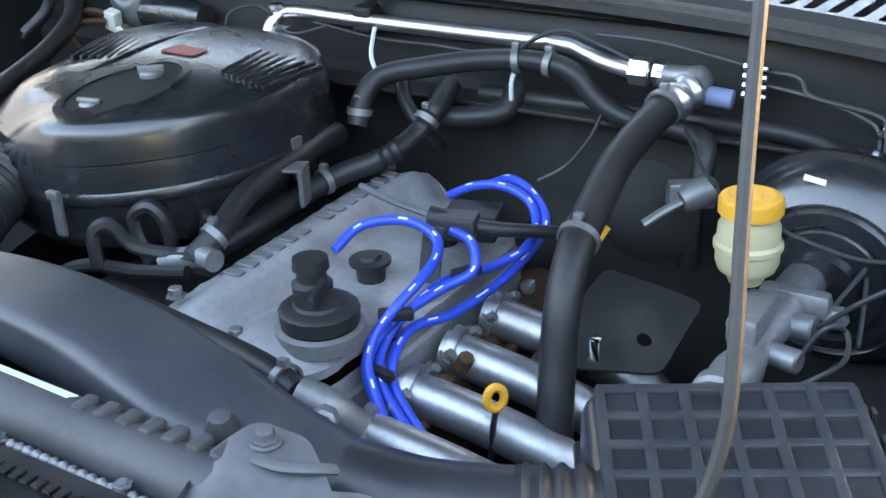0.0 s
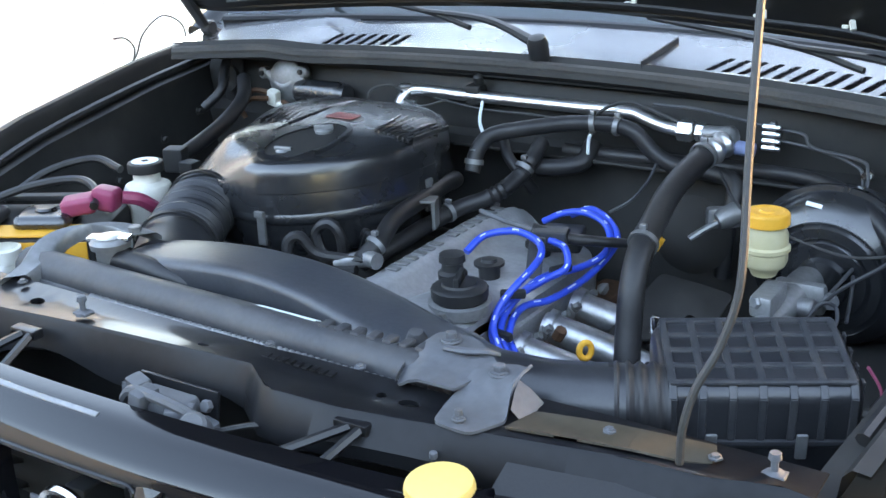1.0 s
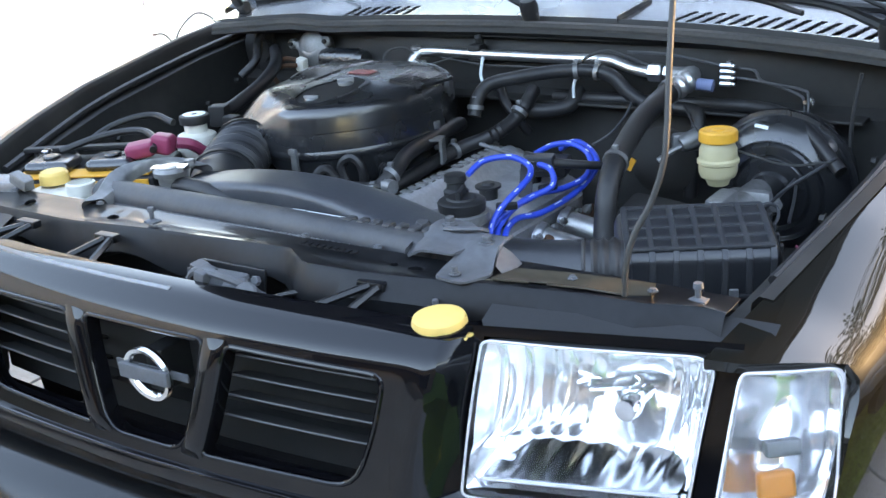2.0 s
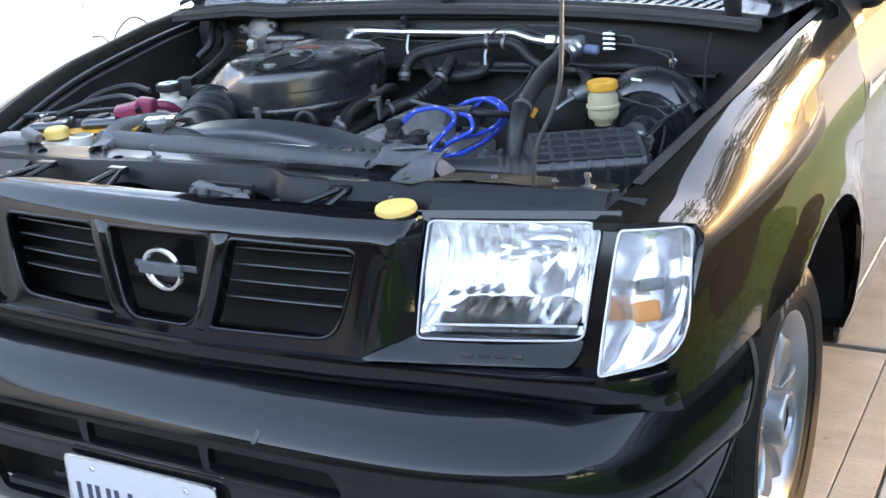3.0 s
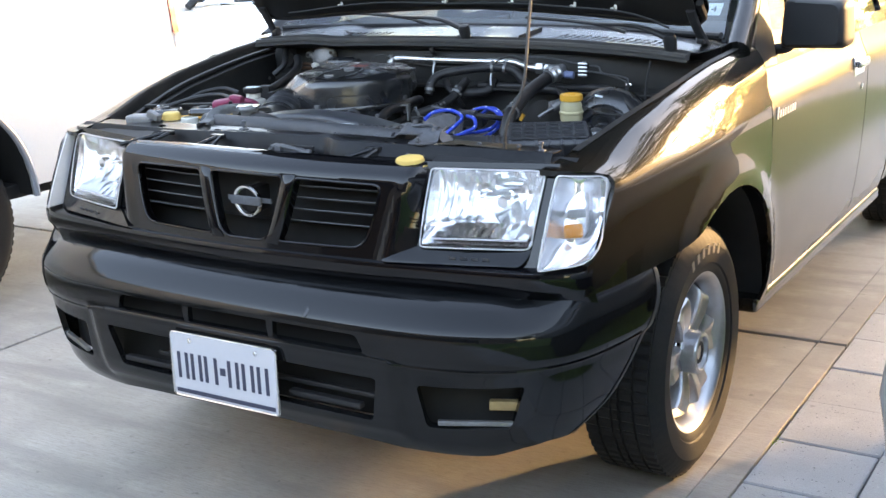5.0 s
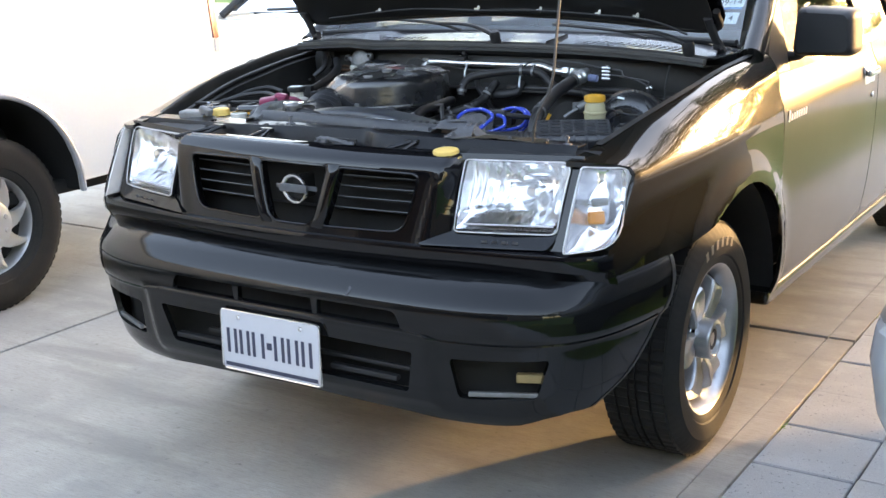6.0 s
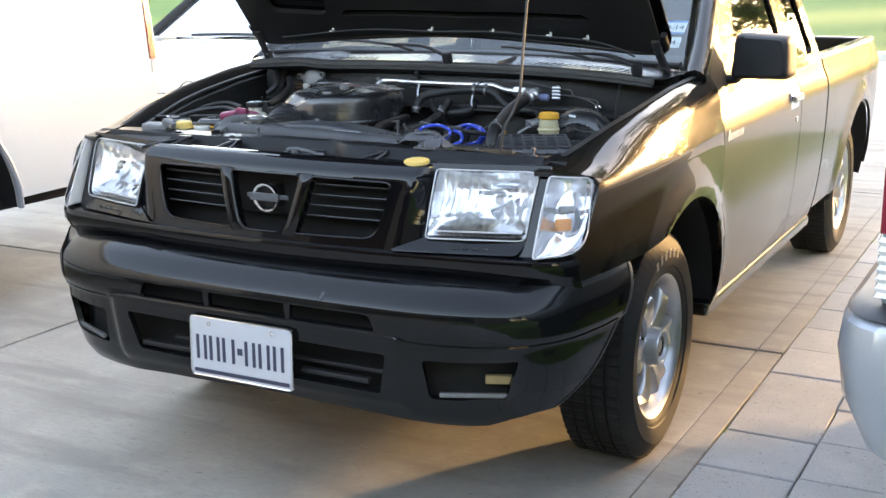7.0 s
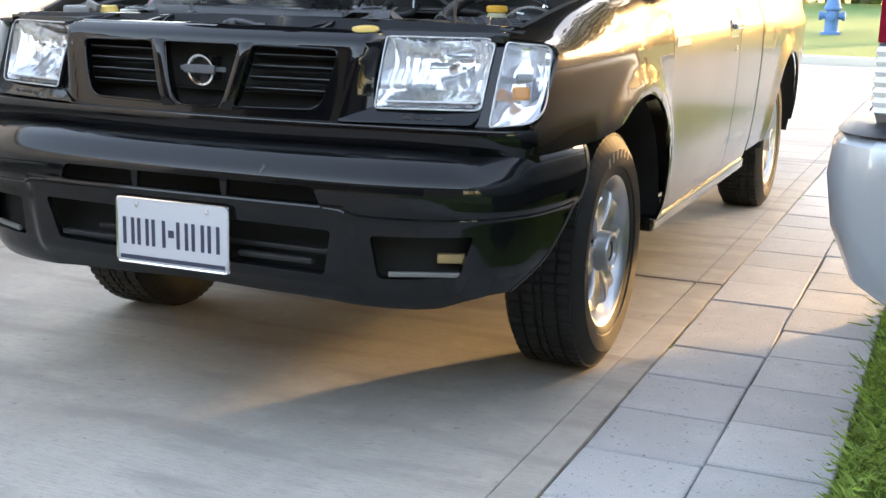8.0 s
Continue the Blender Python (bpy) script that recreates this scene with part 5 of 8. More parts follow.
# hood latch
latch = part("hood_latch", join(box((0.055, 0.205, 0.935), (0.07, 0.035, 0.05), 0.006), box((0.04, 0.19, 0.955), (0.018, 0.03, 0.03), 0.004, turn(0, 12, 0))), "bracket", header, "dusty steel hood latch")
for nm_, bm_ in (("latch_arm", tube([(0.0, 0.20, 0.945), (0.03, 0.19, 0.965), (0.09, 0.19, 0.96), (0.12, 0.20, 0.94)], 0.006, 8)), ("latch_hook", tube([(-0.01, 0.214, 0.955), (-0.005, 0.205, 0.92), (0.02, 0.20, 0.90)], 0.005, 6)),
                 ("latch_pawl", box((0.10, 0.212, 0.915), (0.022, 0.018, 0.05), 0.004, turn(0, 14, 0))), ("latch_lever", box((0.085, 0.195, 0.948), (0.03, 0.025, 0.02), 0.005, turn(0, 0, 30))),
                 ("latch_pivot", lathe(disc_prof(0.016, -0.01, 0.012), (0.115, 0.185, 0.945), (0.2, -0.6, 0.6), 16)), ("latch_ear", box((0.01, 0.215, 0.95), (0.03, 0.02, 0.03), 0.004, turn(10, 0, -20))),
                 ("latch_spring", tube([(0.02 + 0.006 * math.cos(q * 1.3), 0.196 + 0.006 * math.sin(q * 1.3), 0.90 + 0.0016 * q) for q in range(26)], 0.0016, 6, 2)), ("release_cable", tube([(0.12, 0.20, 0.935), (0.17, 0.225, 0.945), (0.24, 0.235, 0.95), (0.33, 0.24, 0.945), (0.45, 0.27, 0.94)], 0.0032, 6))):
    part(nm_, bm_, "rubber" if nm_ == "release_cable" else "bracket", latch)
part("latch_plate", box((0.05, 0.226, 0.928), (0.112, 0.005, 0.07), 0.002, turn(-12, 0, 0)), "core", latch)
for i in range(3):
    part("latch_bolt", lathe(disc_prof(0.007, 0, 0.008, 0.001), (0.05 * i, 0.222, 0.950 - 0.03 * (i % 2)), (0, -1, 0.3), 6), "bracket", latch)
# rubber stops, studs
for x, y, z in ((-0.148, 0.284, 0.978), (0.649, 0.332, 0.968)):
    st_ = part("hood_stop", join(lathe([(0, 0), (0.010, 0), (0.009, 0.004), (0.0035, 0.006), (0.0035, 0.016), (0.006, 0.017), (0.005, 0.023), (0, 0.023)], (x, y, z), (0, 0, 1), 12), box((x, y, z + 0.002), (0.022, 0.015, 0.004), 0.0015)), "bracket", header, "small adjustable hood stop")
for x in (-0.5, -0.3, 0.1, 0.22, 0.5, 0.6):
    bm = bmesh.new()
    bolt(bm, (x, 0.322, 0.977), 0.0045, 0.004)
    part("bolt", bm, "bracket", header)
# thin sheet coloured like a streak of sunlight on the support
part("tape_strip", sheet(round_loop([(0.415, 0.277), (0.53, 0.299), (0.60, 0.318), (0.595, 0.342), (0.50, 0.332), (0.425, 0.318)], 0.004), [], lambda x, y: (x, y, header_fn(x, y)[2] + 0.0035), 0.002, 0.02), "sun_streak", header, "bronze strip painted as leaked sunlight on the support")
for k in range(9):
    part("embossed_bar", box((0.115 + 0.011 * k, 0.300 - 0.0005 * k, 0.9775), (0.007, 0.010, 0.002), 0.0005), "core", header)
# washer bottle neck and cap
cap = part("washer_cap", lathe([(0, 0.012), (0.024, 0.012), (0.030, 0.010), (0.032, 0.004), (0.032, -0.012), (0.028, -0.014), (0, -0.014)], (0.396, 0.196, 0.952), (0, -0.08, 1), 72, lambda k, i: 0.0005 * (i % 2) if k in (2, 3) else 0), "pale_yellow", TRUCK, "faded yellow washer cap")
part("cap_tab", box((0.43, 0.189, 0.947), (0.02, 0.018, 0.004), 0.0015), "pale_yellow", cap)
part("filler_neck", lathe([(0.022, -0.09), (0.022, -0.008)], (0.396, 0.196, 0.952), (0, 0, 1), 20), "tank_white", cap)
part("cap_nub", lathe(disc_prof(0.004, 0, 0.007, 0.001), (0.364, 0.236, 0.955), (0, 0, 1), 10), "bracket", header)

# radiator and its tank
rad = part("radiator", loft([[(x, y, z) for y, z in ((0.342, 0.90), (0.342, 0.955), (0.352, 0.968), (0.376, 0.972), (0.396, 0.964), (0.402, 0.945), (0.402, 0.6))] for x in [-0.33 + 0.56 * i / 16 for i in range(17)]]), "dusty_plastic", TRUCK, "dusty radiator top tank")
for k in range(7):
    part("tank_rib", box((0.145 + 0.021 * k, 0.366, 0.992), (0.012, 0.02, 0.008), 0.003), "dusty_plastic", rad)
part("tank_label", box((0.086, 0.371, 0.9925), (0.088, 0.010, 0.0012), 0, turn(-22, 0, -3)), "sticker", rad, "faded white label")
part("cross_tube", tube([(-0.36, 0.384, 0.968), (-0.1, 0.370, 0.969), (0.1, 0.361, 0.969), (0.30, 0.352, 0.966)], 0.026, 14, 6), "dusty_plastic", TRUCK, "dusty tube along the radiator")
part("crimp_seam", tube([(-0.20, 0.340, 0.969), (-0.05, 0.332, 0.970), (0.12, 0.326, 0.970), (0.32, 0.318, 0.969)], 0.0040, 8, 96, 1.0, True, (0, 1, 0.0014, 64)), "steel", rad, "crimped tank seam")
rc = part("radiator_cap", lathe([(0, -0.03), (0.02, -0.03), (0.020, -0.004), (0.026, -0.002), (0.027, 0.006), (0.023, 0.011), (0.012, 0.013), (0, 0.013)], (-0.250, 0.425, 1.0), (0, 0, 1), 24), "steel", TRUCK, "worn metal radiator cap")
part("cap_tab", box((-0.250, 0.425, 1.010), (0.058, 0.020, 0.006), 0.002, turn(0, 0, 25)), "chrome", rc)
part("cap_label", lathe([(0.018, 0.0125), (0.010, 0.0142), (0.0, 0.0145)], (-0.250, 0.425, 1.0), (0, 0, 1), 24), "pipe", rc, "bright worn cap top")
part("strut_brace", loft([[Vector(p) + Vector((-0.012, -0.014, -0.010)), Vector(p) + Vector((-0.011, -0.013, 0.004)), Vector(p) + Vector((-0.008, -0.010, 0.008)), Vector(p) + Vector((0.010, 0.010, 0.008)), Vector(p) + Vector((0.014, 0.014, 0.003)), Vector(p) + Vector((0.015, 0.015, -0.010))] for p in spline([(-0.245, 0.482, 0.99), (-0.29, 0.472, 1.0), (-0.325, 0.44, 1.003), (-0.338, 0.40, 0.995), (-0.325, 0.36, 0.98), (-0.32, 0.325, 0.972)], 5)]), "steel", TRUCK, "curved grey steel brace")
bm = bmesh.new()
bolt(bm, (-0.26, 0.478, 0.998), 0.009, 0.01)
part("bolt", bm, "steel", header)

# air duct from the air box to the air cleaner
rows = []
DUCT = [(-0.235, 0.480, 0.945, 0.048, 0.038), (-0.19, 0.468, 0.958, 0.048, 0.034), (-0.12, 0.470, 0.970, 0.047, 0.028), (-0.04, 0.475, 0.972, 0.046, 0.026), (0.05, 0.468, 0.966, 0.047, 0.028), (0.13, 0.453, 0.953, 0.049, 0.034), (0.20, 0.438, 0.937, 0.049, 0.042), (0.27, 0.430, 0.928, 0.047, 0.047), (0.33, 0.432, 0.922, 0.045, 0.045)]
DP = spline([d[:3] for d in DUCT], 5)
for i, p in enumerate(DP):
    u = i / (len(DP) - 1) * (len(DUCT) - 1)
    k = min(int(u), len(DUCT) - 2)
    f = u - k
    hw, hh = (DUCT[k][j] * (1 - f) + DUCT[k + 1][j] * f for j in (3, 4))
    d = (DP[min(i + 1, len(DP) - 1)] - DP[max(i - 1, 0)]).normalized()
    side = d.cross(Vector((0, 0, 1))).normalized()
    up = side.cross(d)
    e = 0.36 + 0.64 * smooth_step(0.7, 1.0, i / (len(DP) - 1))
    row = []
    for j in range(24):
        a = 2 * math.pi * j / 24
        c, s = math.cos(a), math.sin(a)
        row.append(p + side * hw * math.copysign(abs(c) ** e, c) + up * hh * math.copysign(abs(s) ** e, s))
    rows.append(row)
duct = part("air_duct", loft(rows, close=True, caps=True), "duct", TRUCK, "flat dusty black air duct")
part("intake_tube", tube([(0.31, 0.432, 0.923), (0.37, 0.437, 0.922), (0.42, 0.452, 0.922), (0.455, 0.468, 0.922)], 0.046, 24, 10), "box_plastic", duct, "smooth black intake tube")
part("intake_bellows", tube([(0.435, 0.459, 0.922), (0.46, 0.471, 0.922), (0.49, 0.486, 0.922)], 0.046, 24, 16, 1.0, True, (0.1, 0.95, 0.0022, 4)), "rubber", duct, "ribbed rubber bellows")
snork = part("corrugated_duct", tube([(-0.353, 0.722, 0.962), (-0.330, 0.668, 0.960), (-0.287, 0.583, 0.950), (-0.255, 0.530, 0.942), (-0.235, 0.495, 0.940)], 0.055, 28, 40, 0.85, True, (0.06, 0.56, 0.0026, 15)), "bellows", TRUCK, "corrugated rubber air duct")
for p, d in (((-0.338, 0.688, 0.961), (0.42, -0.9, -0.05)), ((-0.275, 0.563, 0.947), (0.5, -0.85, -0.15))):
    part("duct_band", lathe([(0.054, -0.004), (0.0575, -0.004), (0.0575, 0.004), (0.054, 0.004)], p, d, 28), "trim", snork)

# air cleaner: a broad domed lid on a pan
AC_OUT = round_loop([(-0.42, 0.72), (-0.20, 0.665), (-0.085, 0.78), (-0.065, 0.95), (-0.13, 1.065), (-0.36, 1.075), (-0.455, 0.98)], [0.10, 0.12, 0.10, 0.07, 0.05, 0.07, 0.12], 8)
AC_C = Vector((-0.265, 0.875))


def ac_ring(k, z, shift=(0, 0)):
    return [(AC_C.x + (x - AC_C.x) * k + shift[0], AC_C.y + (y - AC_C.y) * k + shift[1], z) for x, y in AC_OUT]


def ac_top(x, y):
    r = 0.0
    t = smooth_step(0.62, 0.98, y) * 0.012
    return 1.044 + t - 0.35 * max(0, 0.76 - y) ** 1.4


rows = [ac_ring(0.93, 0.90), ac_ring(0.97, 0.915), ac_ring(0.985, 0.95), ac_ring(1.0, 0.953), ac_ring(1.012, 0.957), ac_ring(1.012, 0.963), ac_ring(1.0, 0.968)]
pan = part("air_cleaner", loft(rows, close=True, caps=True), "air_plastic", TRUCK, "large satin black air cleaner housing")
def ac_snout(x, y):
    """How much of the snout lies in this direction from the lid's middle."""
    t = math.atan2(y - AC_C.y, x - AC_C.x) - math.atan2(-0.16, -0.087)
    t = (t + math.pi) % (2 * math.pi) - math.pi
    return math.exp(-(t / 0.42) ** 2)


AC_LID = split_loop(AC_OUT, 0.012)
rows = []
for k, z in ((1.0, 0.967), (0.995, 0.985), (0.985, 0.998), (0.992, 1.0), (0.988, 1.006), (0.980, 1.022), (0.966, 1.034), (0.945, 1.041), (0.915, 1.0445), (0.86, None), (0.8, None), (0.7, None), (0.6, None), (0.45, None), (0.3, None), (0.15, None)):
    row = []
    for x, y in AC_LID:
        w = ac_snout(x, y)
        kk = k * (1 + 0.05 * w)
        px, py = AC_C.x + (x - AC_C.x) * kk, AC_C.y + (y - AC_C.y) * kk
        top = ac_top(px, max(py, 0.76)) - 0.003 * (min(k, 0.9) / 0.8) ** 4
        side = top if z is None else z
        left = math.exp(-(((math.atan2(y - AC_C.y, x - AC_C.x) % (2 * math.pi)) - 3.55) / 0.75) ** 2)
        side -= left * (max(0, side - max(0.968, 1.05 - 0.075 * max(0, (k - 0.55) / 0.45) ** 1.8)))
        slope = 1.050 - 0.062 * smooth_step(0.62, 1.03, k) - 0.02 * smooth_step(0.985, 1.0, k)
        row.append((px, py, side + (min(slope, top) - side) * w if z is not None or k > 0.4 else top))
    rows.append(row)
lid = part("air_cleaner_lid", loft(rows, close=True, caps=True), "air_plastic", pan, "domed lid that swells into a snout")
# well with a raised rim and a wing nut, louvres, faded label
well = round_loop([(-0.250, 0.715), (-0.272, 0.80), (-0.232, 0.885), (-0.185, 0.868), (-0.160, 0.775), (-0.188, 0.708)], 0.035, 6)
well_c = Vector((-0.216, 0.795))


def well_at(k):
    return [(well_c.x + (x - well_c.x) * k, well_c.y + (y - well_c.y) * k) for x, y in well]


part("well_rim", sheet(well_at(1.08), [well_at(0.93)], lambda x, y: (x, y, ac_top(x, y) + 0.0035), 0.008, 0.012, 0.008), "air_plastic", pan)
# dark sheet laid on the uncut lid paints the shade of a recess
part("well_floor", sheet(well_at(0.95), [], lambda x, y: (x, y, ac_top(x, y) + 0.0012), 0.001, 0.03), "deep", pan)
part("wing_nut", join(lathe(disc_prof(0.014, 0, 0.010), (-0.215, 0.835, 1.049), (0, 0, 1), 12), box((-0.215, 0.835, 1.060), (0.030, 0.006, 0.010), 0.002, turn(0, 0, 35))), "steel", pan, "dull wing nut")
part("wing_nut", join(lathe(disc_prof(0.012, 0, 0.006), (-0.222, 0.745, 1.043), (0, 0, 1), 12), box((-0.222, 0.745, 1.050), (0.03, 0.006, 0.006), 0.002, turn(0, 0, 10))), "steel", pan)
for k in range(8):
    t = k / 7
    part("louvre", box((-0.152 + 0.079 * t, 0.915 - 0.008 * t, 1.0535 - 0.006 * t), (0.0055, 0.095, 0.008), 0.0025, turn(0, 3, 10 - 18 * t)), "air_plastic", pan)
for k in range(7):
    part("louvre", box((-0.366 + 0.0095 * k, 0.892 + 0.005 * k, 1.0515), (0.0045, 0.090, 0.008), 0.002, turn(0, -4, 15)), "air_plastic", pan)
part("lid_rib", tube([(-0.305, 0.78, 1.044), (-0.30, 0.86, 1.052), (-0.30, 0.95, 1.055), (-0.295, 1.02, 1.052)], 0.006, 8, 8, 0.5), "air_plastic", pan)
part("faded_label", sheet(round_loop([(-0.268, 0.905), (-0.215, 0.905), (-0.212, 0.93), (-0.262, 0.935)], 0.006), [], lambda x, y: (x, y, ac_top(x, y) + 0.002), 0.001, 0.03), "dull_red", pan, "faded pale red label")
for x, y, d in ((-0.205, 0.668, 0), (-0.072, 0.90, 80), (-0.43, 0.80, -60)):
    part("lid_clip", join(box((x, y - 0.004 if d == 0 else y, 0.953), (0.014, 0.006, 0.05), 0.002, turn(0, 0, d)), box((x, y - 0.007 if d == 0 else y, 0.975), (0.016, 0.008, 0.010), 0.002, turn(0, 0, d))), "steel", pan, "spring steel clip")

# valve cover and cylinder head
VC = round_loop([(-0.035, 0.60), (0.10, 0.565), (0.165, 0.60), (0.172, 0.72), (0.178, 0.98), (0.10, 1.03), (0.0, 1.045), (-0.04, 0.98)], [0.03, 0.04, 0.04, 0.02, 0.04, 0.03, 0.03, 0.03], 4)
vc_c = Vector((0.07, 0.80))


def vc_ring(k, z):
    return [(vc_c.x + (x - vc_c.x) * k, vc_c.y + (y - vc_c.y) * (1 - (1 - k) * 0.4), z) for x, y in VC]


def vc_z(x, y):
    ridge = 0.030 * (1 - smooth_step(0.02, 0.05, x)) + 0.020 * (1 - smooth_step(0.055, 0.115, math.hypot(x - 0.14, (y - 0.645) * 1.0))) 
    return 0.888 + ridge + 0.012 * (1 - smooth_step(0.6, 0.66, y)) * 0


vc = loft([vc_ring(1.04, 0.80), vc_ring(1.04, 0.835), vc_ring(1.05, 0.838), vc_ring(1.05, 0.850), vc_ring(1.0, 0.853), vc_ring(0.985, 0.870)], close=True)
vcover = part("valve_cover", vc, "cover_grey", TRUCK, "dusty grey painted valve cover")
part("cover_top", sheet([(vc_c.x + (x - vc_c.x) * 0.985, vc_c.y + (y - vc_c.y) * 0.994) for x, y in VC], [], lambda x, y: (x, y, vc_z(x, y) - 0.018 * smooth_step(0.045, 0.0, min(math.hypot(x - a, y - b) for a, b in split_loop(VC, 0.02)))), 0.01, 0.012), "cover_grey", vcover)
for k in range(14):
    if k in (6,):
        continue
    part("raised_bar", box((0.004, 0.69 + 0.022 * k, 0.9195), (0.020, 0.012, 0.003), 0.001, turn(0, 0, 0)), "alloy_dull", vcover)
for x, y in ((-0.02, 0.63), (0.15, 0.94), (-0.015, 1.0), (0.06, 0.62)):
    bm = bmesh.new()
    bolt(bm, (x, y, vc_z(x, y) - 0.003), 0.007, 0.010)
    part("bolt", bm, "steel", vcover)
oil = part("oil_cap", lathe([(0.032, -0.012), (0.036, -0.008), (0.037, 0.006), (0.034, 0.009), (0.024, 0.010), (0.022, 0.013), (0, 0.014)], (0.135, 0.652, 0.924), (0.0, 0, 1), 32, lambda k, i: 0.001 * (i % 2) if k in (1, 2) else 0), "trim", TRUCK, "black ribbed oil filler cap")
part("cap_grip", box((0.135, 0.652, 0.941), (0.008, 0.044, 0.018), 0.003, turn(0, 0, 20)), "trim", oil)
part("filler_ring", lathe([(0.036, -0.03), (0.042, -0.026), (0.042, -0.012), (0.036, -0.010)], (0.135, 0.652, 0.924), (0, 0, 1), 32), "alloy_dull", vcover)
part("breather_valve", lathe([(0.015, -0.02), (0.015, 0.006), (0.019, 0.008), (0.020, 0.020), (0.015, 0.024), (0.014, 0.034), (0.018, 0.036), (0.017, 0.046), (0, 0.048)], (0.106, 0.682, 0.915), (0, 0, 1), 24), "trim", TRUCK, "black breather fitting")
part("plug_boot", lathe([(0.014, -0.03), (0.016, 0.0), (0.022, 0.002), (0.022, 0.006), (0.012, 0.007), (0.010, 0.011), (0, 0.012)], (0.098, 0.790, 0.905), (0, 0, 1), 20), "trim", vcover)
part("plug_boot", lathe([(0.014, -0.03), (0.016, 0.0), (0.022, 0.002), (0.022, 0.008), (0.012, 0.010), (0.010, 0.02), (0, 0.021)], (0.12, 0.90, 0.90), (0, 0, 1), 20), "trim", vcover)
part("cylinder_head", join(box((0.075, 0.80, 0.74), (0.22, 0.46, 0.14), 0.012), box((0.19, 0.80, 0.79), (0.05, 0.44, 0.06), 0.01)), "rust", TRUCK, "dirty cylinder head")
rr_ = random.Random(8)
hd = part("engine_block", box((0.06, 0.80, 0.60), (0.26, 0.50, 0.18), 0.02), "deep", TRUCK, "dark engine block")
for k in range(26):
    p = (0.185 + rr_.uniform(0, 0.05), 0.60 + 0.016 * k, 0.80 + rr_.uniform(-0.02, 0.035))
    part("casting_boss", lathe([(0, 0), (0.009, 0), (0.008, rr_.uniform(0.008, 0.018)), (0, 0.019)], p, (rr_.uniform(0.2, 0.9), rr_.uniform(-0.3, 0.3), 1), 7), "rust" if k % 3 else "alloy_dull", hd)
# four runners with clamp bands
for k, y in enumerate((0.868, 0.782, 0.700, 0.622)):
    rn = part("exhaust_runner", tube([(0.190, y - 0.006, 0.836), (0.225, y, 0.828), (0.29, y + 0.012, 0.808), (0.35, y + 0.02, 0.785), (0.39, y + 0.02, 0.75)], lambda u: 0.0215 + 0.002 * u, 18, 8), "manifold", TRUCK, "bare metal manifold runner")
    part("flange", lathe([(0.020, -0.006), (0.028, -0.006), (0.028, 0.004), (0.020, 0.006)], (0.20, y - 0.004, 0.834), (1, 0.15, -0.3), 20), "manifold", rn)
    for dy in (-0.026, 0.026):
        bm = bmesh.new()
        bolt(bm, (0.205, y + dy, 0.842), 0.006, 0.010, (0.8, 0, 0.6))
        part("flange_bolt", bm, "steel", rn)
part("fitting", join(tube([(0.315, 0.84, 0.815), (0.33, 0.83, 0.835)], 0.007, 8, 3), box((0.333, 0.828, 0.845), (0.012, 0.012, 0.03), 0.003)), "chrome", TRUCK, "bright sensor fitting")
# dipstick
ds = part("dipstick", tube([(0.299, 0.686, 0.852), (0.292, 0.69, 0.82), (0.283, 0.70, 0.76)], 0.003, 6), "trim", TRUCK, "oil dipstick with a yellow loop")
bm = bmesh.new()
C_ = [(0.299 + 0.007 * math.cos(a) * 0.8, 0.684 + 0.006 * math.cos(a), 0.862 + 0.011 * math.sin(a)) for a in [2 * math.pi * i / 14 for i in range(15)]]
add_tube(bm, C_, 0.0042, 8, 2, 1, False)
part("dipstick_loop", bm, "yellow", ds, "yellow plastic loop")

# blue ignition leads
LEADS = [
    [(0.097, 0.732, 0.945), (0.108, 0.765, 0.96), (0.145, 0.785, 0.965), (0.176, 0.788, 0.955), (0.192, 0.769, 0.945), (0.195, 0.733, 0.935), (0.188, 0.698, 0.92), (0.178, 0.679, 0.90), (0.179, 0.66, 0.88), (0.199, 0.641, 0.86), (0.231, 0.617, 0.83)],
    [(0.105, 0.941, 0.925), (0.139, 0.939, 0.943), (0.175, 0.936, 0.95), (0.206, 0.934, 0.94), (0.225, 0.915, 0.925), (0.228, 0.883, 0.91), (0.207, 0.848, 0.90), (0.184, 0.797, 0.902), (0.178, 0.737, 0.897), (0.176, 0.693, 0.88), (0.193, 0.66, 0.86), (0.25, 0.633, 0.82)],
    [(0.124, 0.998, 0.92), (0.166, 0.973, 0.943), (0.205, 0.95, 0.94), (0.233, 0.922, 0.925), (0.226, 0.90, 0.90), (0.217, 0.842, 0.885), (0.201, 0.777, 0.878), (0.183, 0.734, 0.88), (0.186, 0.694, 0.87), (0.201, 0.67, 0.85), (0.256, 0.647, 0.81)],
    [(0.177, 0.823, 0.945), (0.204, 0.815, 0.94), (0.215, 0.797, 0.92), (0.195, 0.771, 0.908), (0.181, 0.726, 0.90), (0.174, 0.683, 0.888), (0.18, 0.656, 0.868), (0.215, 0.637, 0.83)]]
lead_obs = []
for pts in LEADS:
    ld = part("ignition_lead", tube(pts, 0.0052, 10, 8), "blue", TRUCK, "bright blue ignition lead")
    L = spline(pts, 8)
    for k in range(6, len(L) - 6, 9):
        d = (L[k + 1] - L[k]).normalized()
        up = Vector((0.35, -0.45, 0.8))
        up = (up - d * up.dot(d)).normalized()
        part("printed_dash", tube([L[k] + up * 0.0036, L[k + 1] + up * 0.0036, L[k + 2] + up * 0.0036], 0.0019, 6, 3), "print", ld)
    lead_obs.append(ld)
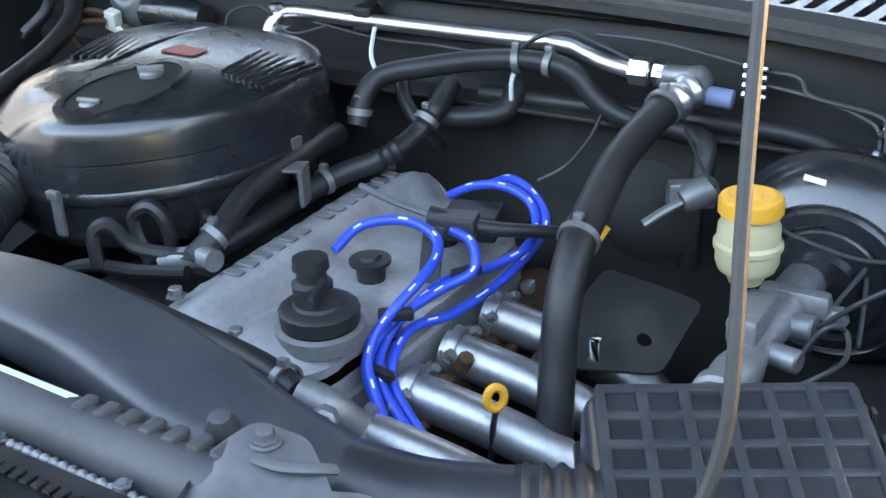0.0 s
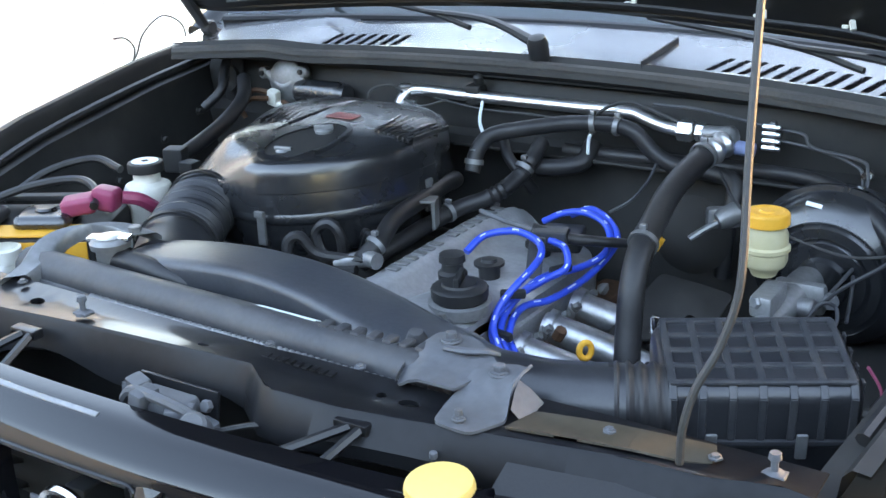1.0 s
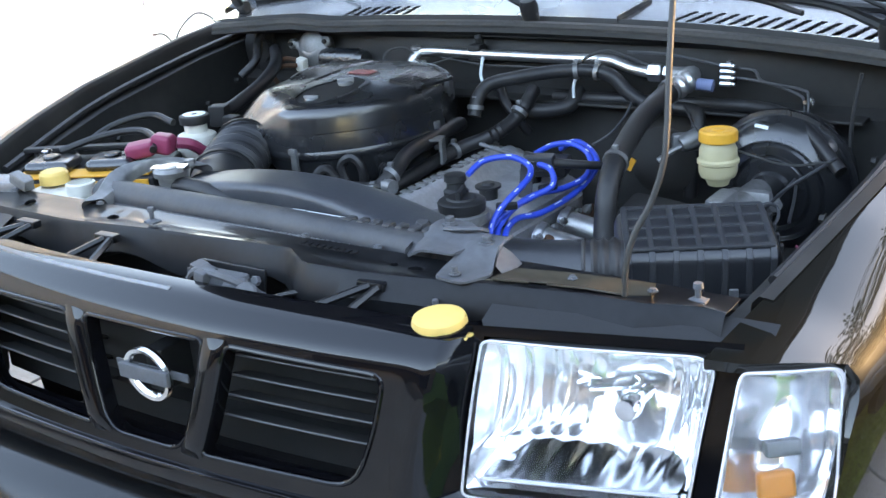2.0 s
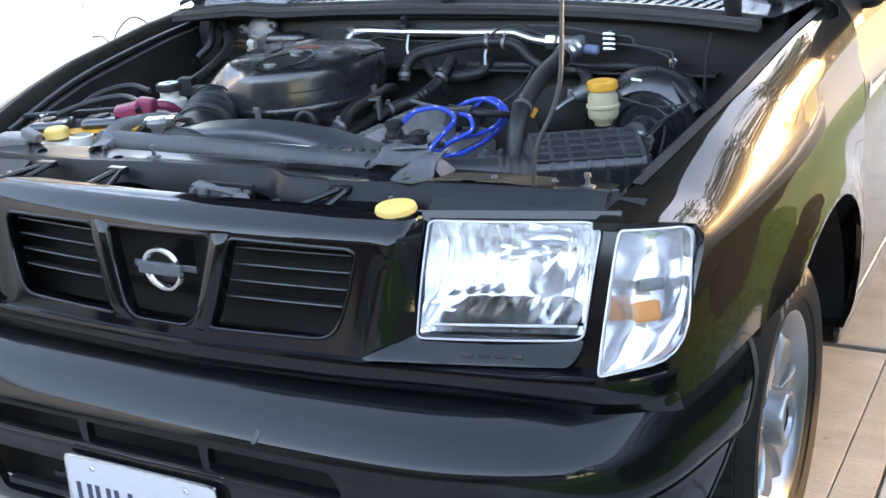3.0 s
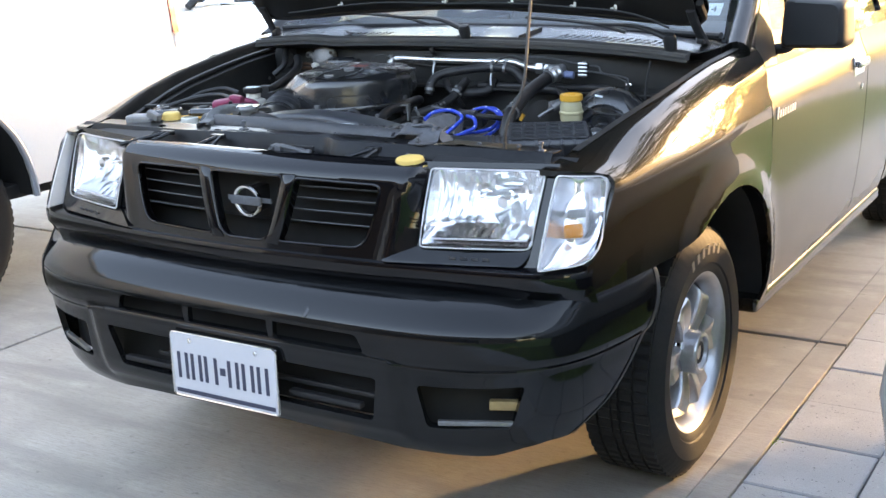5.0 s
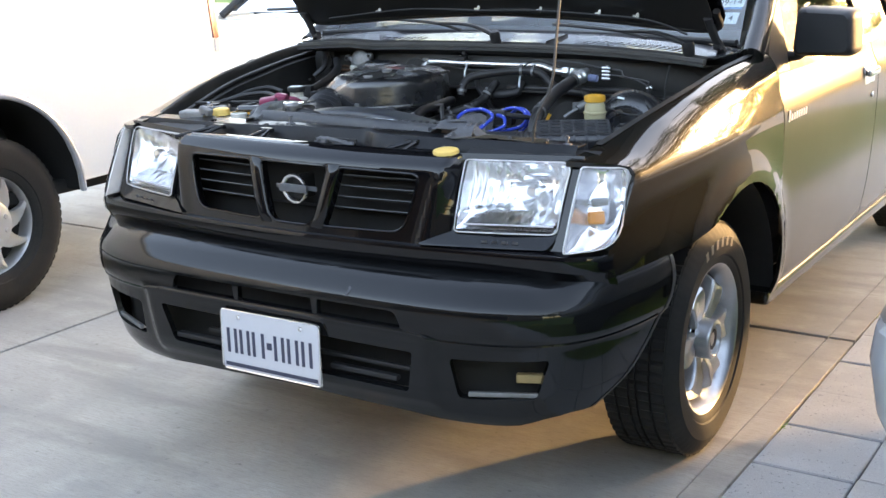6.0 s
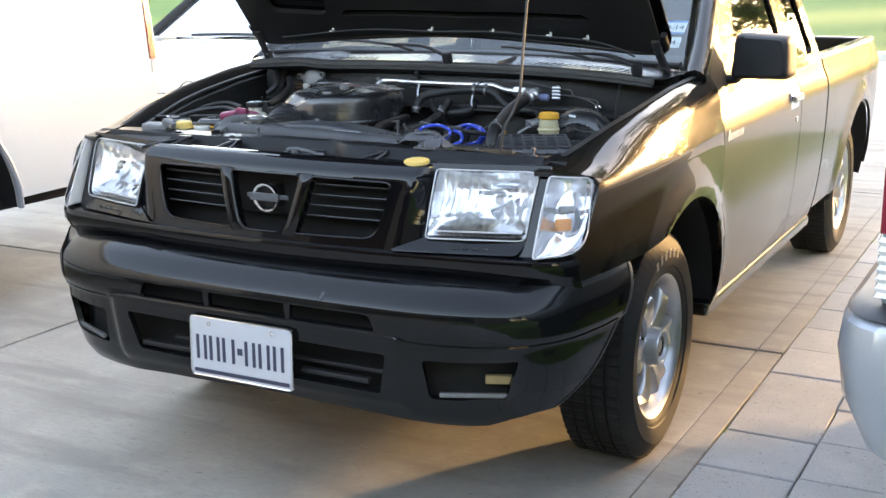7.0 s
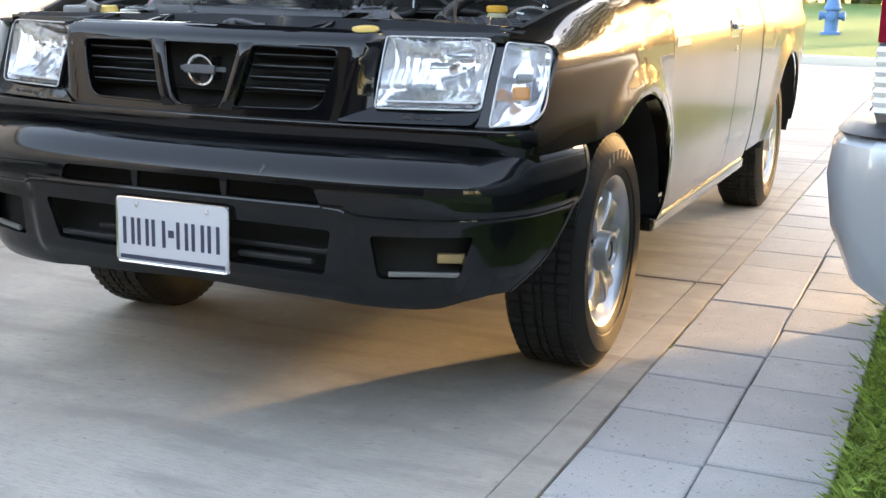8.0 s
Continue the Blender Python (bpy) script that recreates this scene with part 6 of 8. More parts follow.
for p, d in (((0.188, 0.698, 0.913), 30), ((0.188, 0.665, 0.868), -10), ((0.205, 0.80, 0.915), 60)):
    part("lead_separator", box(p, (0.034, 0.010, 0.012), 0.003, turn(10, 0, d)), "trim", lead_obs[0])
part("lead_bracket", join(box((0.166, 0.80, 0.925), (0.022, 0.006, 0.06), 0.002, turn(-8, 6, 20)), box((0.172, 0.835, 0.945), (0.05, 0.03, 0.025), 0.004, turn(0, 0, 15))), "dusty_plastic", TRUCK, "black lead bracket")
part("cross_rod", tube([(0.052, 0.847, 0.962), (0.10, 0.836, 0.957), (0.145, 0.833, 0.952)], 0.0038, 8, 6), "bracket", TRUCK, "thin steel rod over the valve cover")
part("cable_sleeve", tube([(0.145, 0.833, 0.952), (0.197, 0.845, 0.943), (0.264, 0.895, 0.93), (0.30, 0.915, 0.925)], lambda u: 0.010 - 0.005 * u, 10, 8), "rubber", TRUCK, "black cable sleeve")
part("coil_block", box((0.155, 0.905, 0.918), (0.06, 0.05, 0.03), 0.005, turn(0, 0, 15)), "trim", vcover)

# hoses
HOSES = [
    ("big_hose", 0.0178, "rubber", "thick black rubber hose", [(0.322, 1.075, 1.032), (0.312, 1.03, 1.022), (0.302, 0.95, 0.998), (0.308, 0.87, 0.973), (0.314, 0.82, 0.957), (0.320, 0.78, 0.92), (0.325, 0.757, 0.86), (0.333, 0.735, 0.80), (0.34, 0.72, 0.72)]),
    ("heater_hose", 0.0125, "rubber", "dusty heater hose", [(-0.045, 0.985, 0.97), (-0.044, 1.0, 1.0), (-0.03, 1.022, 1.022), (0.02, 1.045, 1.033), (0.08, 1.075, 1.04), (0.14, 1.09, 1.041), (0.182, 1.09, 1.034), (0.214, 1.09, 1.006), (0.252, 1.09, 0.988), (0.309, 1.095, 0.982), (0.346, 1.08, 0.978), (0.352, 1.06, 0.945), (0.348, 1.05, 0.90), (0.345, 1.05, 0.84)]),
    ("wall_hose", 0.011, "rubber", "dusty hose along the firewall", [(0.05, 1.118, 0.983), (0.197, 1.12, 0.985), (0.334, 1.12, 0.987), (0.445, 1.10, 0.992), (0.513, 1.06, 0.990), (0.56, 1.02, 0.975), (0.62, 0.98, 0.93)]),
    ("coolant_hose", 0.0135, "rubber", "dusty coolant hose", [(-0.06, 0.70, 0.915), (-0.05, 0.735, 0.935), (-0.066, 0.80, 0.948), (-0.07, 0.87, 0.952), (-0.075, 0.95, 0.955), (-0.08, 0.99, 0.952), (-0.115, 1.01, 0.94)]),
    ("lower_hose", 0.013, "rubber", "dusty hose beside the valve cover", [(-0.10, 0.752, 0.885), (-0.078, 0.821, 0.90), (-0.067, 0.881, 0.91), (-0.042, 0.937, 0.925), (-0.002, 0.973, 0.94), (0.019, 1.017, 0.96), (0.031, 1.044, 0.985), (0.025, 1.085, 1.0)]),
    ("vacuum_hose", 0.014, "rubber", "curled black hose", [(0.10, 1.12, 1.0), (0.095, 1.09, 0.975), (0.06, 1.07, 0.968), (0.03, 1.06, 0.968)]),
    ("vacuum_hose", 0.009, "rubber", "thin vacuum hose", [(-0.03, 1.06, 1.01), (-0.01, 1.04, 0.985), (0.02, 1.03, 0.96), (0.03, 1.05, 0.93)]),
    ("upper_radiator_hose", 0.014, "rubber", "long black hose behind the duct", [(-0.16, 0.63, 0.89), (-0.05, 0.606, 0.905), (0.06, 0.578, 0.914), (0.14, 0.560, 0.916), (0.19, 0.545, 0.912)]),
    ("fuel_hose", 0.008, "rubber", "small looped hose", [(-0.12, 0.70, 0.90), (-0.135, 0.70, 0.945), (-0.115, 0.705, 0.962), (-0.10, 0.71, 0.945), (-0.105, 0.72, 0.90)]),
    ("fuel_hose", 0.008, "rubber", "small looped hose", [(-0.16, 0.665, 0.90), (-0.165, 0.67, 0.935), (-0.15, 0.68, 0.945), (-0.13, 0.69, 0.92), (-0.09, 0.70, 0.915), (-0.05, 0.70, 0.92)]),
    ("fuel_hose", 0.0075, "rubber", "small hose", [(-0.22, 0.63, 0.88), (-0.18, 0.66, 0.90), (-0.12, 0.68, 0.898), (-0.06, 0.69, 0.905)]),
    ("fuel_hose", 0.0065, "rubber", "small hose", [(-0.10, 0.76, 0.90), (-0.08, 0.75, 0.935), (-0.065, 0.74, 0.925), (-0.06, 0.72, 0.90)]),
    ("fuel_hose", 0.0065, "rubber", "small hose", [(-0.12, 0.78, 0.90), (-0.10, 0.77, 0.93), (-0.085, 0.755, 0.92), (-0.08, 0.735, 0.89)]),
    ("side_hose", 0.013, "rubber", "black hose at the inner fender", [(-0.50, 0.80, 0.985), (-0.51, 0.87, 0.995), (-0.53, 0.96, 1.01), (-0.56, 1.04, 1.03), (-0.60, 1.09, 1.05)]),
    ("side_hose", 0.009, "rubber", "black wiring sleeve by the hinge", [(-0.66, 1.13, 1.10), (-0.655, 1.10, 1.06), (-0.64, 1.07, 1.03), (-0.66, 1.04, 1.0)]),
    ("radiator_hose", 0.016, "rubber", "black hose at the radiator cap", [(-0.250, 0.425, 0.982), (-0.20, 0.425, 0.980), (-0.14, 0.43, 0.968), (-0.08, 0.455, 0.94)]),
    ("battery_cable", 0.0065, "rubber", "black battery cable", [(-0.60, 0.50, 0.985), (-0.56, 0.56, 1.0), (-0.51, 0.60, 1.005), (-0.46, 0.59, 1.0), (-0.42, 0.55, 0.99)]),
    ("battery_cable", 0.0065, "rubber", "black battery cable", [(-0.62, 0.55, 0.97), (-0.60, 0.62, 1.0), (-0.56, 0.68, 1.01), (-0.50, 0.68, 1.0)]),
    ("thin_wire", 0.0028, "copper_loop", "thin looping wire", [(0.09, 1.11, 0.995), (0.105, 1.105, 1.03), (0.125, 1.10, 1.06), (0.16, 1.115, 1.073), (0.20, 1.11, 1.066), (0.26, 1.10, 1.05)]),
    ("thin_wire", 0.0024, "dusty_plastic", "thin grey cable", [(0.225, 1.09, 1.0), (0.22, 1.06, 0.97), (0.205, 1.03, 0.945), (0.175, 1.02, 0.925)]),
    ("thin_wire", 0.002, "copper_loop", "thin wire", [(-0.20, 1.12, 1.045), (-0.10, 1.118, 1.035), (0.0, 1.118, 1.035), (0.12, 1.11, 1.03)]),
    ("thin_wire", 0.002, "copper_loop", "thin wire", [(-0.24, 1.09, 1.045), (-0.20, 1.08, 1.04), (-0.16, 1.10, 1.05)]),
    ("thin_wire", 0.0024, "copper_loop", "arched thin wire", [(-0.30, 1.06, 1.03), (-0.295, 1.07, 1.06), (-0.27, 1.09, 1.067), (-0.25, 1.10, 1.055)]),
    ("thin_wire", 0.002, "copper_loop", "thin wire", [(0.335, 1.05, 1.0), (0.37, 1.0, 0.985), (0.40, 0.96, 0.98)]),
    ("thin_wire", 0.002, "copper_loop", "thin wire", [(0.29, 0.86, 0.97), (0.275, 0.87, 0.94), (0.27, 0.88, 0.90), (0.28, 0.90, 0.86)]),
    ("thin_wire", 0.002, "copper_loop", "thin wire", [(0.44, 0.92, 0.98), (0.50, 0.90, 0.97), (0.56, 0.91, 0.955), (0.62, 0.93, 0.96)]),
    ("thin_wire", 0.002, "red", "thin red wire", [(0.635, 0.72, 0.90), (0.655, 0.70, 0.885), (0.67, 0.66, 0.87)]),
]
for nm, r, mat, lab, pts in HOSES:
    ribs = (0.55, 0.82, 0.0016, 9) if nm == "lower_hose" else None
    part(nm, tube(pts, r, 14 if r > 0.008 else 8, 10, 1.0, True, ribs), mat, TRUCK, lab)
for p, d, r in (((0.312, 0.83, 0.960), (0.05, -0.9, -0.35), 0.0195), ((0.313, 1.04, 1.025), (0.1, 1, 0.3), 0.0195), ((-0.052, 0.728, 0.931), (0.3, 1, 0.6), 0.0145), ((0.115, 1.085, 1.041), (1, 0.3, 0.1), 0.0135), ((0.155, 1.09, 1.040), (1, 0.05, -0.1), 0.0135),
                ((-0.05, 0.92, 0.922), (0.4, 1, 0.2), 0.014), ((0.17, 0.553, 0.915), (1, -0.3, 0), 0.015), ((0.024, 1.03, 0.972), (0.2, 0.6, 0.6), 0.0145), ((-0.045, 0.992, 0.985), (0, 0.3, 1), 0.0135)):
    ring_at(p, d, r)
part("hose_fitting", join(tube([(0.19, 0.546, 0.912), (0.215, 0.55, 0.905), (0.23, 0.565, 0.88)], 0.016, 12, 6), lathe(disc_prof(0.012, 0, 0.02), (0.222, 0.538, 0.905), (0.4, -0.8, 0.2), 8)), "alloy_dull", TRUCK, "cast water neck")
part("water_pipe", tube([(-0.10, 0.70, 0.905), (-0.055, 0.705, 0.918), (-0.03, 0.70, 0.92)], 0.012, 12, 5), "alloy_dull", TRUCK, "cast pipe stub")
part("hose_bracket", join(box((-0.045, 0.875, 0.935), (0.006, 0.03, 0.045), 0.002, turn(0, 0, 20)), box((-0.055, 0.87, 0.957), (0.03, 0.03, 0.004), 0.001, turn(0, 0, 20))), "steel", TRUCK, "small steel bracket")
# intake plumbing under the air cleaner
part("intake_manifold", join(box((-0.13, 0.80, 0.83), (0.16, 0.36, 0.08), 0.03), *[tube([(-0.02, 0.66 + 0.1 * k, 0.83), (-0.08, 0.66 + 0.1 * k, 0.855), (-0.16, 0.68 + 0.09 * k, 0.86)], 0.022, 10, 4) for k in range(4)]), "bay", TRUCK, "dirty cast intake manifold")

# refrigerant pipe along the firewall
acp = part("refrigerant_pipe", tube([(-0.255, 1.085, 1.0), (-0.255, 1.09, 1.02), (-0.253, 1.108, 1.047), (-0.232, 1.123, 1.055), (-0.13, 1.128, 1.053), (0.055, 1.128, 1.053), (0.155, 1.123, 1.055), (0.19, 1.115, 1.050), (0.215, 1.108, 1.045), (0.25, 1.10, 1.042), (0.275, 1.10, 1.042)], 0.0098, 14, 8), "pipe", TRUCK, "bright aluminium refrigerant pipe")
part("pipe_nut", join(lathe(disc_prof(0.0165, -0.012, 0.012, 0.002), (0.262, 1.10, 1.042), (1, 0, 0), 6), lathe(disc_prof(0.014, 0, 0.014, 0.002), (0.278, 1.10, 1.042), (1, 0, 0), 6)), "pipe", acp)
part("pipe_union", tube([(0.285, 1.10, 1.041), (0.318, 1.10, 1.042), (0.332, 1.095, 1.045), (0.335, 1.085, 1.038), (0.328, 1.07, 1.033)], 0.013, 12, 6), "steel", acp, "grey pipe elbow")
part("hose_ferrule", tube([(0.33, 1.078, 1.036), (0.317, 1.045, 1.026)], lambda u: 0.019 + 0.002 * math.sin(u * 12), 16, 12), "pipe", acp, "bright crimped ferrule")
part("pipe_grommet", join(box((-0.125, 1.135, 1.055), (0.03, 0.03, 0.034), 0.006), lathe(disc_prof(0.008, 0, 0.02), (-0.12, 1.14, 1.07), (0, -0.4, 1), 12)), "bay", acp)
part("pipe_cap", join(lathe(disc_prof(0.012, 0, 0.008), (-0.252, 1.112, 1.058), (0, 0, 1), 12), box((-0.235, 1.10, 1.035), (0.02, 0.012, 0.012), 0.002)), "pipe", acp)
part("blue_plug", lathe(disc_prof(0.011, 0, 0.03, 0.002), (0.343, 1.085, 1.03), (1, 0.1, -0.1), 12), "plate_blue", TRUCK, "dull blue plastic plug")
# tie straps
for pts in ([(-0.10, 1.115, 1.05), (-0.098, 1.10, 1.02), (-0.085, 1.09, 1.0)], [(0.105, 1.09, 0.99), (0.11, 1.085, 1.02), (0.125, 1.09, 1.05)]):
    part("tie_strap", tube(pts, 0.003, 6), "sticker", TRUCK, "pale cable tie")

# blower motor and relays at the firewall's far corner
mot = part("wiper_motor", lathe([(0, -0.055), (0.020, -0.055), (0.023, -0.05), (0.023, 0.04), (0.020, 0.046), (0.018, 0.06), (0.01, 0.062), (0, 0.064)], (-0.445, 1.125, 1.030), (1, -0.05, 0.02), 24), "air_plastic", TRUCK, "black wiper motor cylinder")
part("motor_gearbox", join(lathe([(0, -0.02), (0.036, -0.02), (0.04, -0.01), (0.04, 0.012), (0.03, 0.02), (0, 0.022)], (-0.525, 1.135, 1.045), (0, -1, 0.1), 24), tube([(-0.57, 1.13, 1.055), (-0.53, 1.12, 1.035), (-0.50, 1.125, 1.05)], 0.010, 10)), "alloy_dull", mot)
for x, z in ((-0.580, 1.055), (-0.488, 1.064)):
    part("mount_bush", lathe(disc_prof(0.011, 0, 0.018, 0.003), (x, 1.138, z), (0, -1, 0.1), 16), "steel", mot)
    part("bush_bolt", lathe(disc_prof(0.005, 0.016, 0.024, 0.001), (x, 1.138, z), (0, -1, 0.1), 6), "trim", mot)
part("motor_plug", join(box((-0.535, 1.095, 1.020), (0.022, 0.018, 0.030), 0.004, turn(10, 12, 0)), box((-0.515, 1.09, 1.005), (0.016, 0.014, 0.018), 0.003)), "tank_white", mot, "stained white connector")
for pts in ([(-0.54, 1.09, 1.03), (-0.57, 1.08, 1.033), (-0.60, 1.07, 1.01), (-0.595, 1.08, 0.98)], [(-0.54, 1.085, 1.02), (-0.565, 1.06, 1.02), (-0.59, 1.05, 0.99)], [(-0.51, 1.09, 1.015), (-0.49, 1.08, 1.012), (-0.48, 1.08, 0.99)]):
    part("loom_wire", tube(pts, 0.005, 6), "rust", mot)
part("hinge_grommet", join(lathe([(0.012, 0), (0.024, 0.004), (0.026, 0.014), (0.012, 0.016)], (-0.665, 1.13, 1.04), (0, -1, 0.1), 16), box((-0.665, 1.137, 1.035), (0.05, 0.01, 0.09), 0.006)), "rubber", TRUCK, "rubber grommet on the firewall")

# brake booster, master cylinder, reservoir
boost = part("brake_booster", lathe([(0, -0.062), (0.035, -0.062), (0.038, -0.052), (0.058, -0.050), (0.062, -0.045), (0.066, -0.050), (0.078, -0.047), (0.083, -0.040), (0.087, -0.044), (0.098, -0.036), (0.108, -0.026), (0.113, -0.016), (0.116, 0.0), (0.123, 0.002), (0.123, 0.010), (0.114, 0.013), (0.108, 0.05), (0.07, 0.065), (0, 0.068)], (0.508, 1.045, 0.885), (0.04, 1, 0.10), 56), "air_plastic", TRUCK, "round black brake booster", sharp=25)
part("booster_label", box((0.488, 1.005, 0.985), (0.028, 0.002, 0.006), 0, turn(-40, 10, 4)), "sticker", boost, "small pale label")
mc = part("master_cylinder", join(tube([(0.478, 0.775, 0.868), (0.482, 0.85, 0.874), (0.49, 0.99, 0.884)], lambda u: 0.020 + 0.004 * math.sin(u * 9), 18, 10), lathe(disc_prof(0.027, -0.008, 0.012, 0.004), (0.477, 0.765, 0.867), (0.03, 1, 0.08), 20), box((0.495, 0.93, 0.882), (0.07, 0.02, 0.045), 0.008),
            lathe(disc_prof(0.012, 0, 0.04, 0.002), (0.485, 0.855, 0.872), (1, -0.2, 0), 10), lathe(disc_prof(0.013, 0, 0.036, 0.002), (0.487, 0.905, 0.876), (1, -0.1, 0.1), 10), box((0.474, 0.86, 0.90), (0.03, 0.07, 0.03), 0.006)), "alloy_dull", TRUCK, "cast aluminium brake master cylinder")
part("cylinder_bolt", lathe(disc_prof(0.011, 0, 0.016, 0.002), (0.535, 0.93, 0.885), (0.3, -1, 0), 6), "steel", mc)
part("cylinder_bolt", lathe(disc_prof(0.009, 0, 0.014, 0.002), (0.472, 0.835, 0.905), (-0.5, -1, 0.2), 6), "steel", mc)
rsv = part("brake_fluid_reservoir", lathe([(0, -0.062), (0.016, -0.060), (0.020, -0.050), (0.027, -0.046), (0.030, -0.038), (0.030, -0.026), (0.0325, -0.024), (0.0325, -0.019), (0.0295, -0.016), (0.029, -0.002), (0.026, 0.004), (0.025, 0.012), (0, 0.012)], (0.455, 0.895, 0.979), (0, 0, 1), 32), "tank", TRUCK, "translucent yellowed brake fluid reservoir")
cap_ = part("reservoir_cap", lathe([(0.026, -0.009), (0.029, -0.007), (0.029, 0.006), (0.0275, 0.009), (0.022, 0.0105), (0.020, 0.009), (0.010, 0.009), (0.008, 0.011), (0, 0.011)], (0.455, 0.895, 0.997), (0, 0, 1), 40, lambda k, i: 0.0012 * (i % 2) if k in (1, 2) else 0), "yellow", rsv, "ribbed yellow cap")
for k in range(10):
    a = 2 * math.pi * k / 10
    part("cap_lug", box((0.455 + 0.026 * math.cos(a), 0.895 + 0.026 * math.sin(a), 1.003), (0.006, 0.005, 0.006), 0.002, turn(0, 0, math.degrees(a))), "yellow", cap_)
# brake lines
for pts in ([(0.385, 1.13, 1.05), (0.431, 1.12, 1.05), (0.448, 1.115, 1.033), (0.515, 1.11, 1.024), (0.53, 1.10, 1.01), (0.54, 1.06, 0.946), (0.554, 1.02, 0.925), (0.53, 0.95, 0.886), (0.517, 0.90, 0.876)],
            [(0.385, 1.13, 1.035), (0.445, 1.12, 1.031), (0.50, 1.115, 1.018), (0.523, 1.105, 1.0), (0.532, 1.05, 0.94), (0.55, 0.98, 0.89), (0.56, 0.92, 0.86)],
            [(0.52, 0.855, 0.872), (0.54, 0.86, 0.905), (0.556, 0.875, 0.898), (0.562, 0.85, 0.883), (0.545, 0.80, 0.885), (0.52, 0.79, 0.87)],
            [(0.525, 0.905, 0.88), (0.56, 0.89, 0.92), (0.60, 0.90, 0.95), (0.62, 0.95, 0.96)],
            [(0.20, 1.12, 1.072), (0.27, 1.125, 1.07), (0.33, 1.13, 1.06), (0.38, 1.135, 1.05)]):
    part("brake_line", tube(pts, 0.0026, 8, 8), "dusty_plastic", TRUCK, "thin bent steel brake line")
cb = part("line_connector", box((0.385, 1.128, 1.040), (0.010, 0.012, 0.045), 0.003), "steel", TRUCK, "row of bright line fittings")
for k in range(4):
    part("line_fitting", join(lathe(disc_prof(0.0043, -0.012, 0.009, 0.001), (0.384, 1.118, 1.056 - 0.0105 * k), (1, 0, 0), 6), lathe(disc_prof(0.0034, 0.009, 0.015, 0.0008), (0.384, 1.118, 1.056 - 0.0105 * k), (1, 0, 0), 8)), "pipe", cb)
part("line_clip", join(box((0.538, 1.06, 0.955), (0.02, 0.014, 0.02), 0.004), lathe(disc_prof(0.008, 0, 0.014, 0.002), (0.538, 1.05, 0.955), (0.2, -1, 0.2), 8)), "tank_white", TRUCK, "white line clip")
part("wall_stud", join(lathe(disc_prof(0.010, 0, 0.012, 0.002), (0.525, 1.128, 1.0), (0, -1, 0.1), 10), lathe(disc_prof(0.005, 0.012, 0.03, 0.001), (0.525, 1.128, 1.0), (0, -1, 0.2), 8)), "chrome", TRUCK, "bright stud on the firewall")
part("speed_actuator", join(lathe([(0, -0.02), (0.012, -0.02), (0.016, -0.01), (0.016, 0.012), (0.008, 0.02), (0, 0.02)], (0.375, 0.985, 0.96), (0.6, 0.6, 0.3), 16), tube([(0.37, 0.98, 0.955), (0.35, 0.965, 0.945), (0.33, 0.95, 0.93)], 0.005, 8), box((0.365, 0.99, 0.955), (0.05, 0.02, 0.03), 0.005, turn(0, 0, 30))), "steel", TRUCK, "small cast cable end")
part("yellow_tag", box((0.305, 0.90, 0.935), (0.010, 0.004, 0.022), 0.001, turn(0, 30, 0)), "yellow", TRUCK, "small yellow tag")
part("steering_shield", sheet(round_loop([(0.27, 0.80), (0.40, 0.83), (0.405, 0.93), (0.29, 0.95)], 0.012), [small_hole(0.37, 0.86, 0.008, 0.006)], lambda x, y: (x, y, 0.845 + 0.3 * (y - 0.86) + 0.02 * math.exp(-((x - 0.35) / 0.03) ** 2 - ((y - 0.89) / 0.03) ** 2)), 0.004, 0.02), "bay", TRUCK, "dusty rubber shield")
part("clutch_dust_cover", lathe([(0, 0.0), (0.05, 0.004), (0.06, 0.02), (0.04, 0.04), (0, 0.045)], (0.30, 1.06, 0.90), (0, -1, 0.1), 24), "deep", TRUCK, "dusty round cover on the firewall")

# air box with waffle lid
AB = Matrix.Translation((0.555, 0.556, 0)) @ turn(0, 0, 28).to_4x4() @ Matrix.Translation((0, 0.07, 0.982)) @ turn(8, 0, 0).to_4x4() @ Matrix.Translation((0, -0.07, -0.982))


def on_box(bm):
    bmesh.ops.transform(bm, matrix=AB, verts=bm.verts[:])
    return bm


airbox = part("air_box", on_box(join(box((0, 0, 0.915), (0.204, 0.140, 0.132), 0.020, seg=4), box((0, 0, 0.915), (0.212, 0.148, 0.010), 0.004), box((0, -0.01, 0.78), (0.18, 0.11, 0.16), 0.02))), "box_plastic", TRUCK, "black plastic air box with a waffle-ribbed lid")
for k in range(7):
    x = -0.089 + 0.0297 * k
    part("rib", on_box(join(box((x, 0, 0.9808), (0.0085, 0.118, 0.0055), 0.0022), box((x, -0.0695, 0.938), (0.0085, 0.004, 0.062), 0.0018), box((x, -0.0635, 0.9745), (0.0085, 0.018, 0.004), 0.0018, turn(45, 0, 0)))), "box_rib", airbox)
for k in range(5):
    y = -0.057 + 0.0290 * k
    part("rib", on_box(box((0, y, 0.9806), (0.184, 0.0085, 0.0055), 0.0022)), "box_rib", airbox)
for k in range(4):
    part("rib", on_box(box((0.1015, -0.045 + 0.029 * k, 0.95), (0.004, 0.0085, 0.05), 0.0018)), "box_rib", airbox)
for x in (-0.05, 0.04):
    part("box_clip", on_box(box((x, -0.0755, 0.915), (0.012, 0.005, 0.03), 0.002)), "steel", airbox)

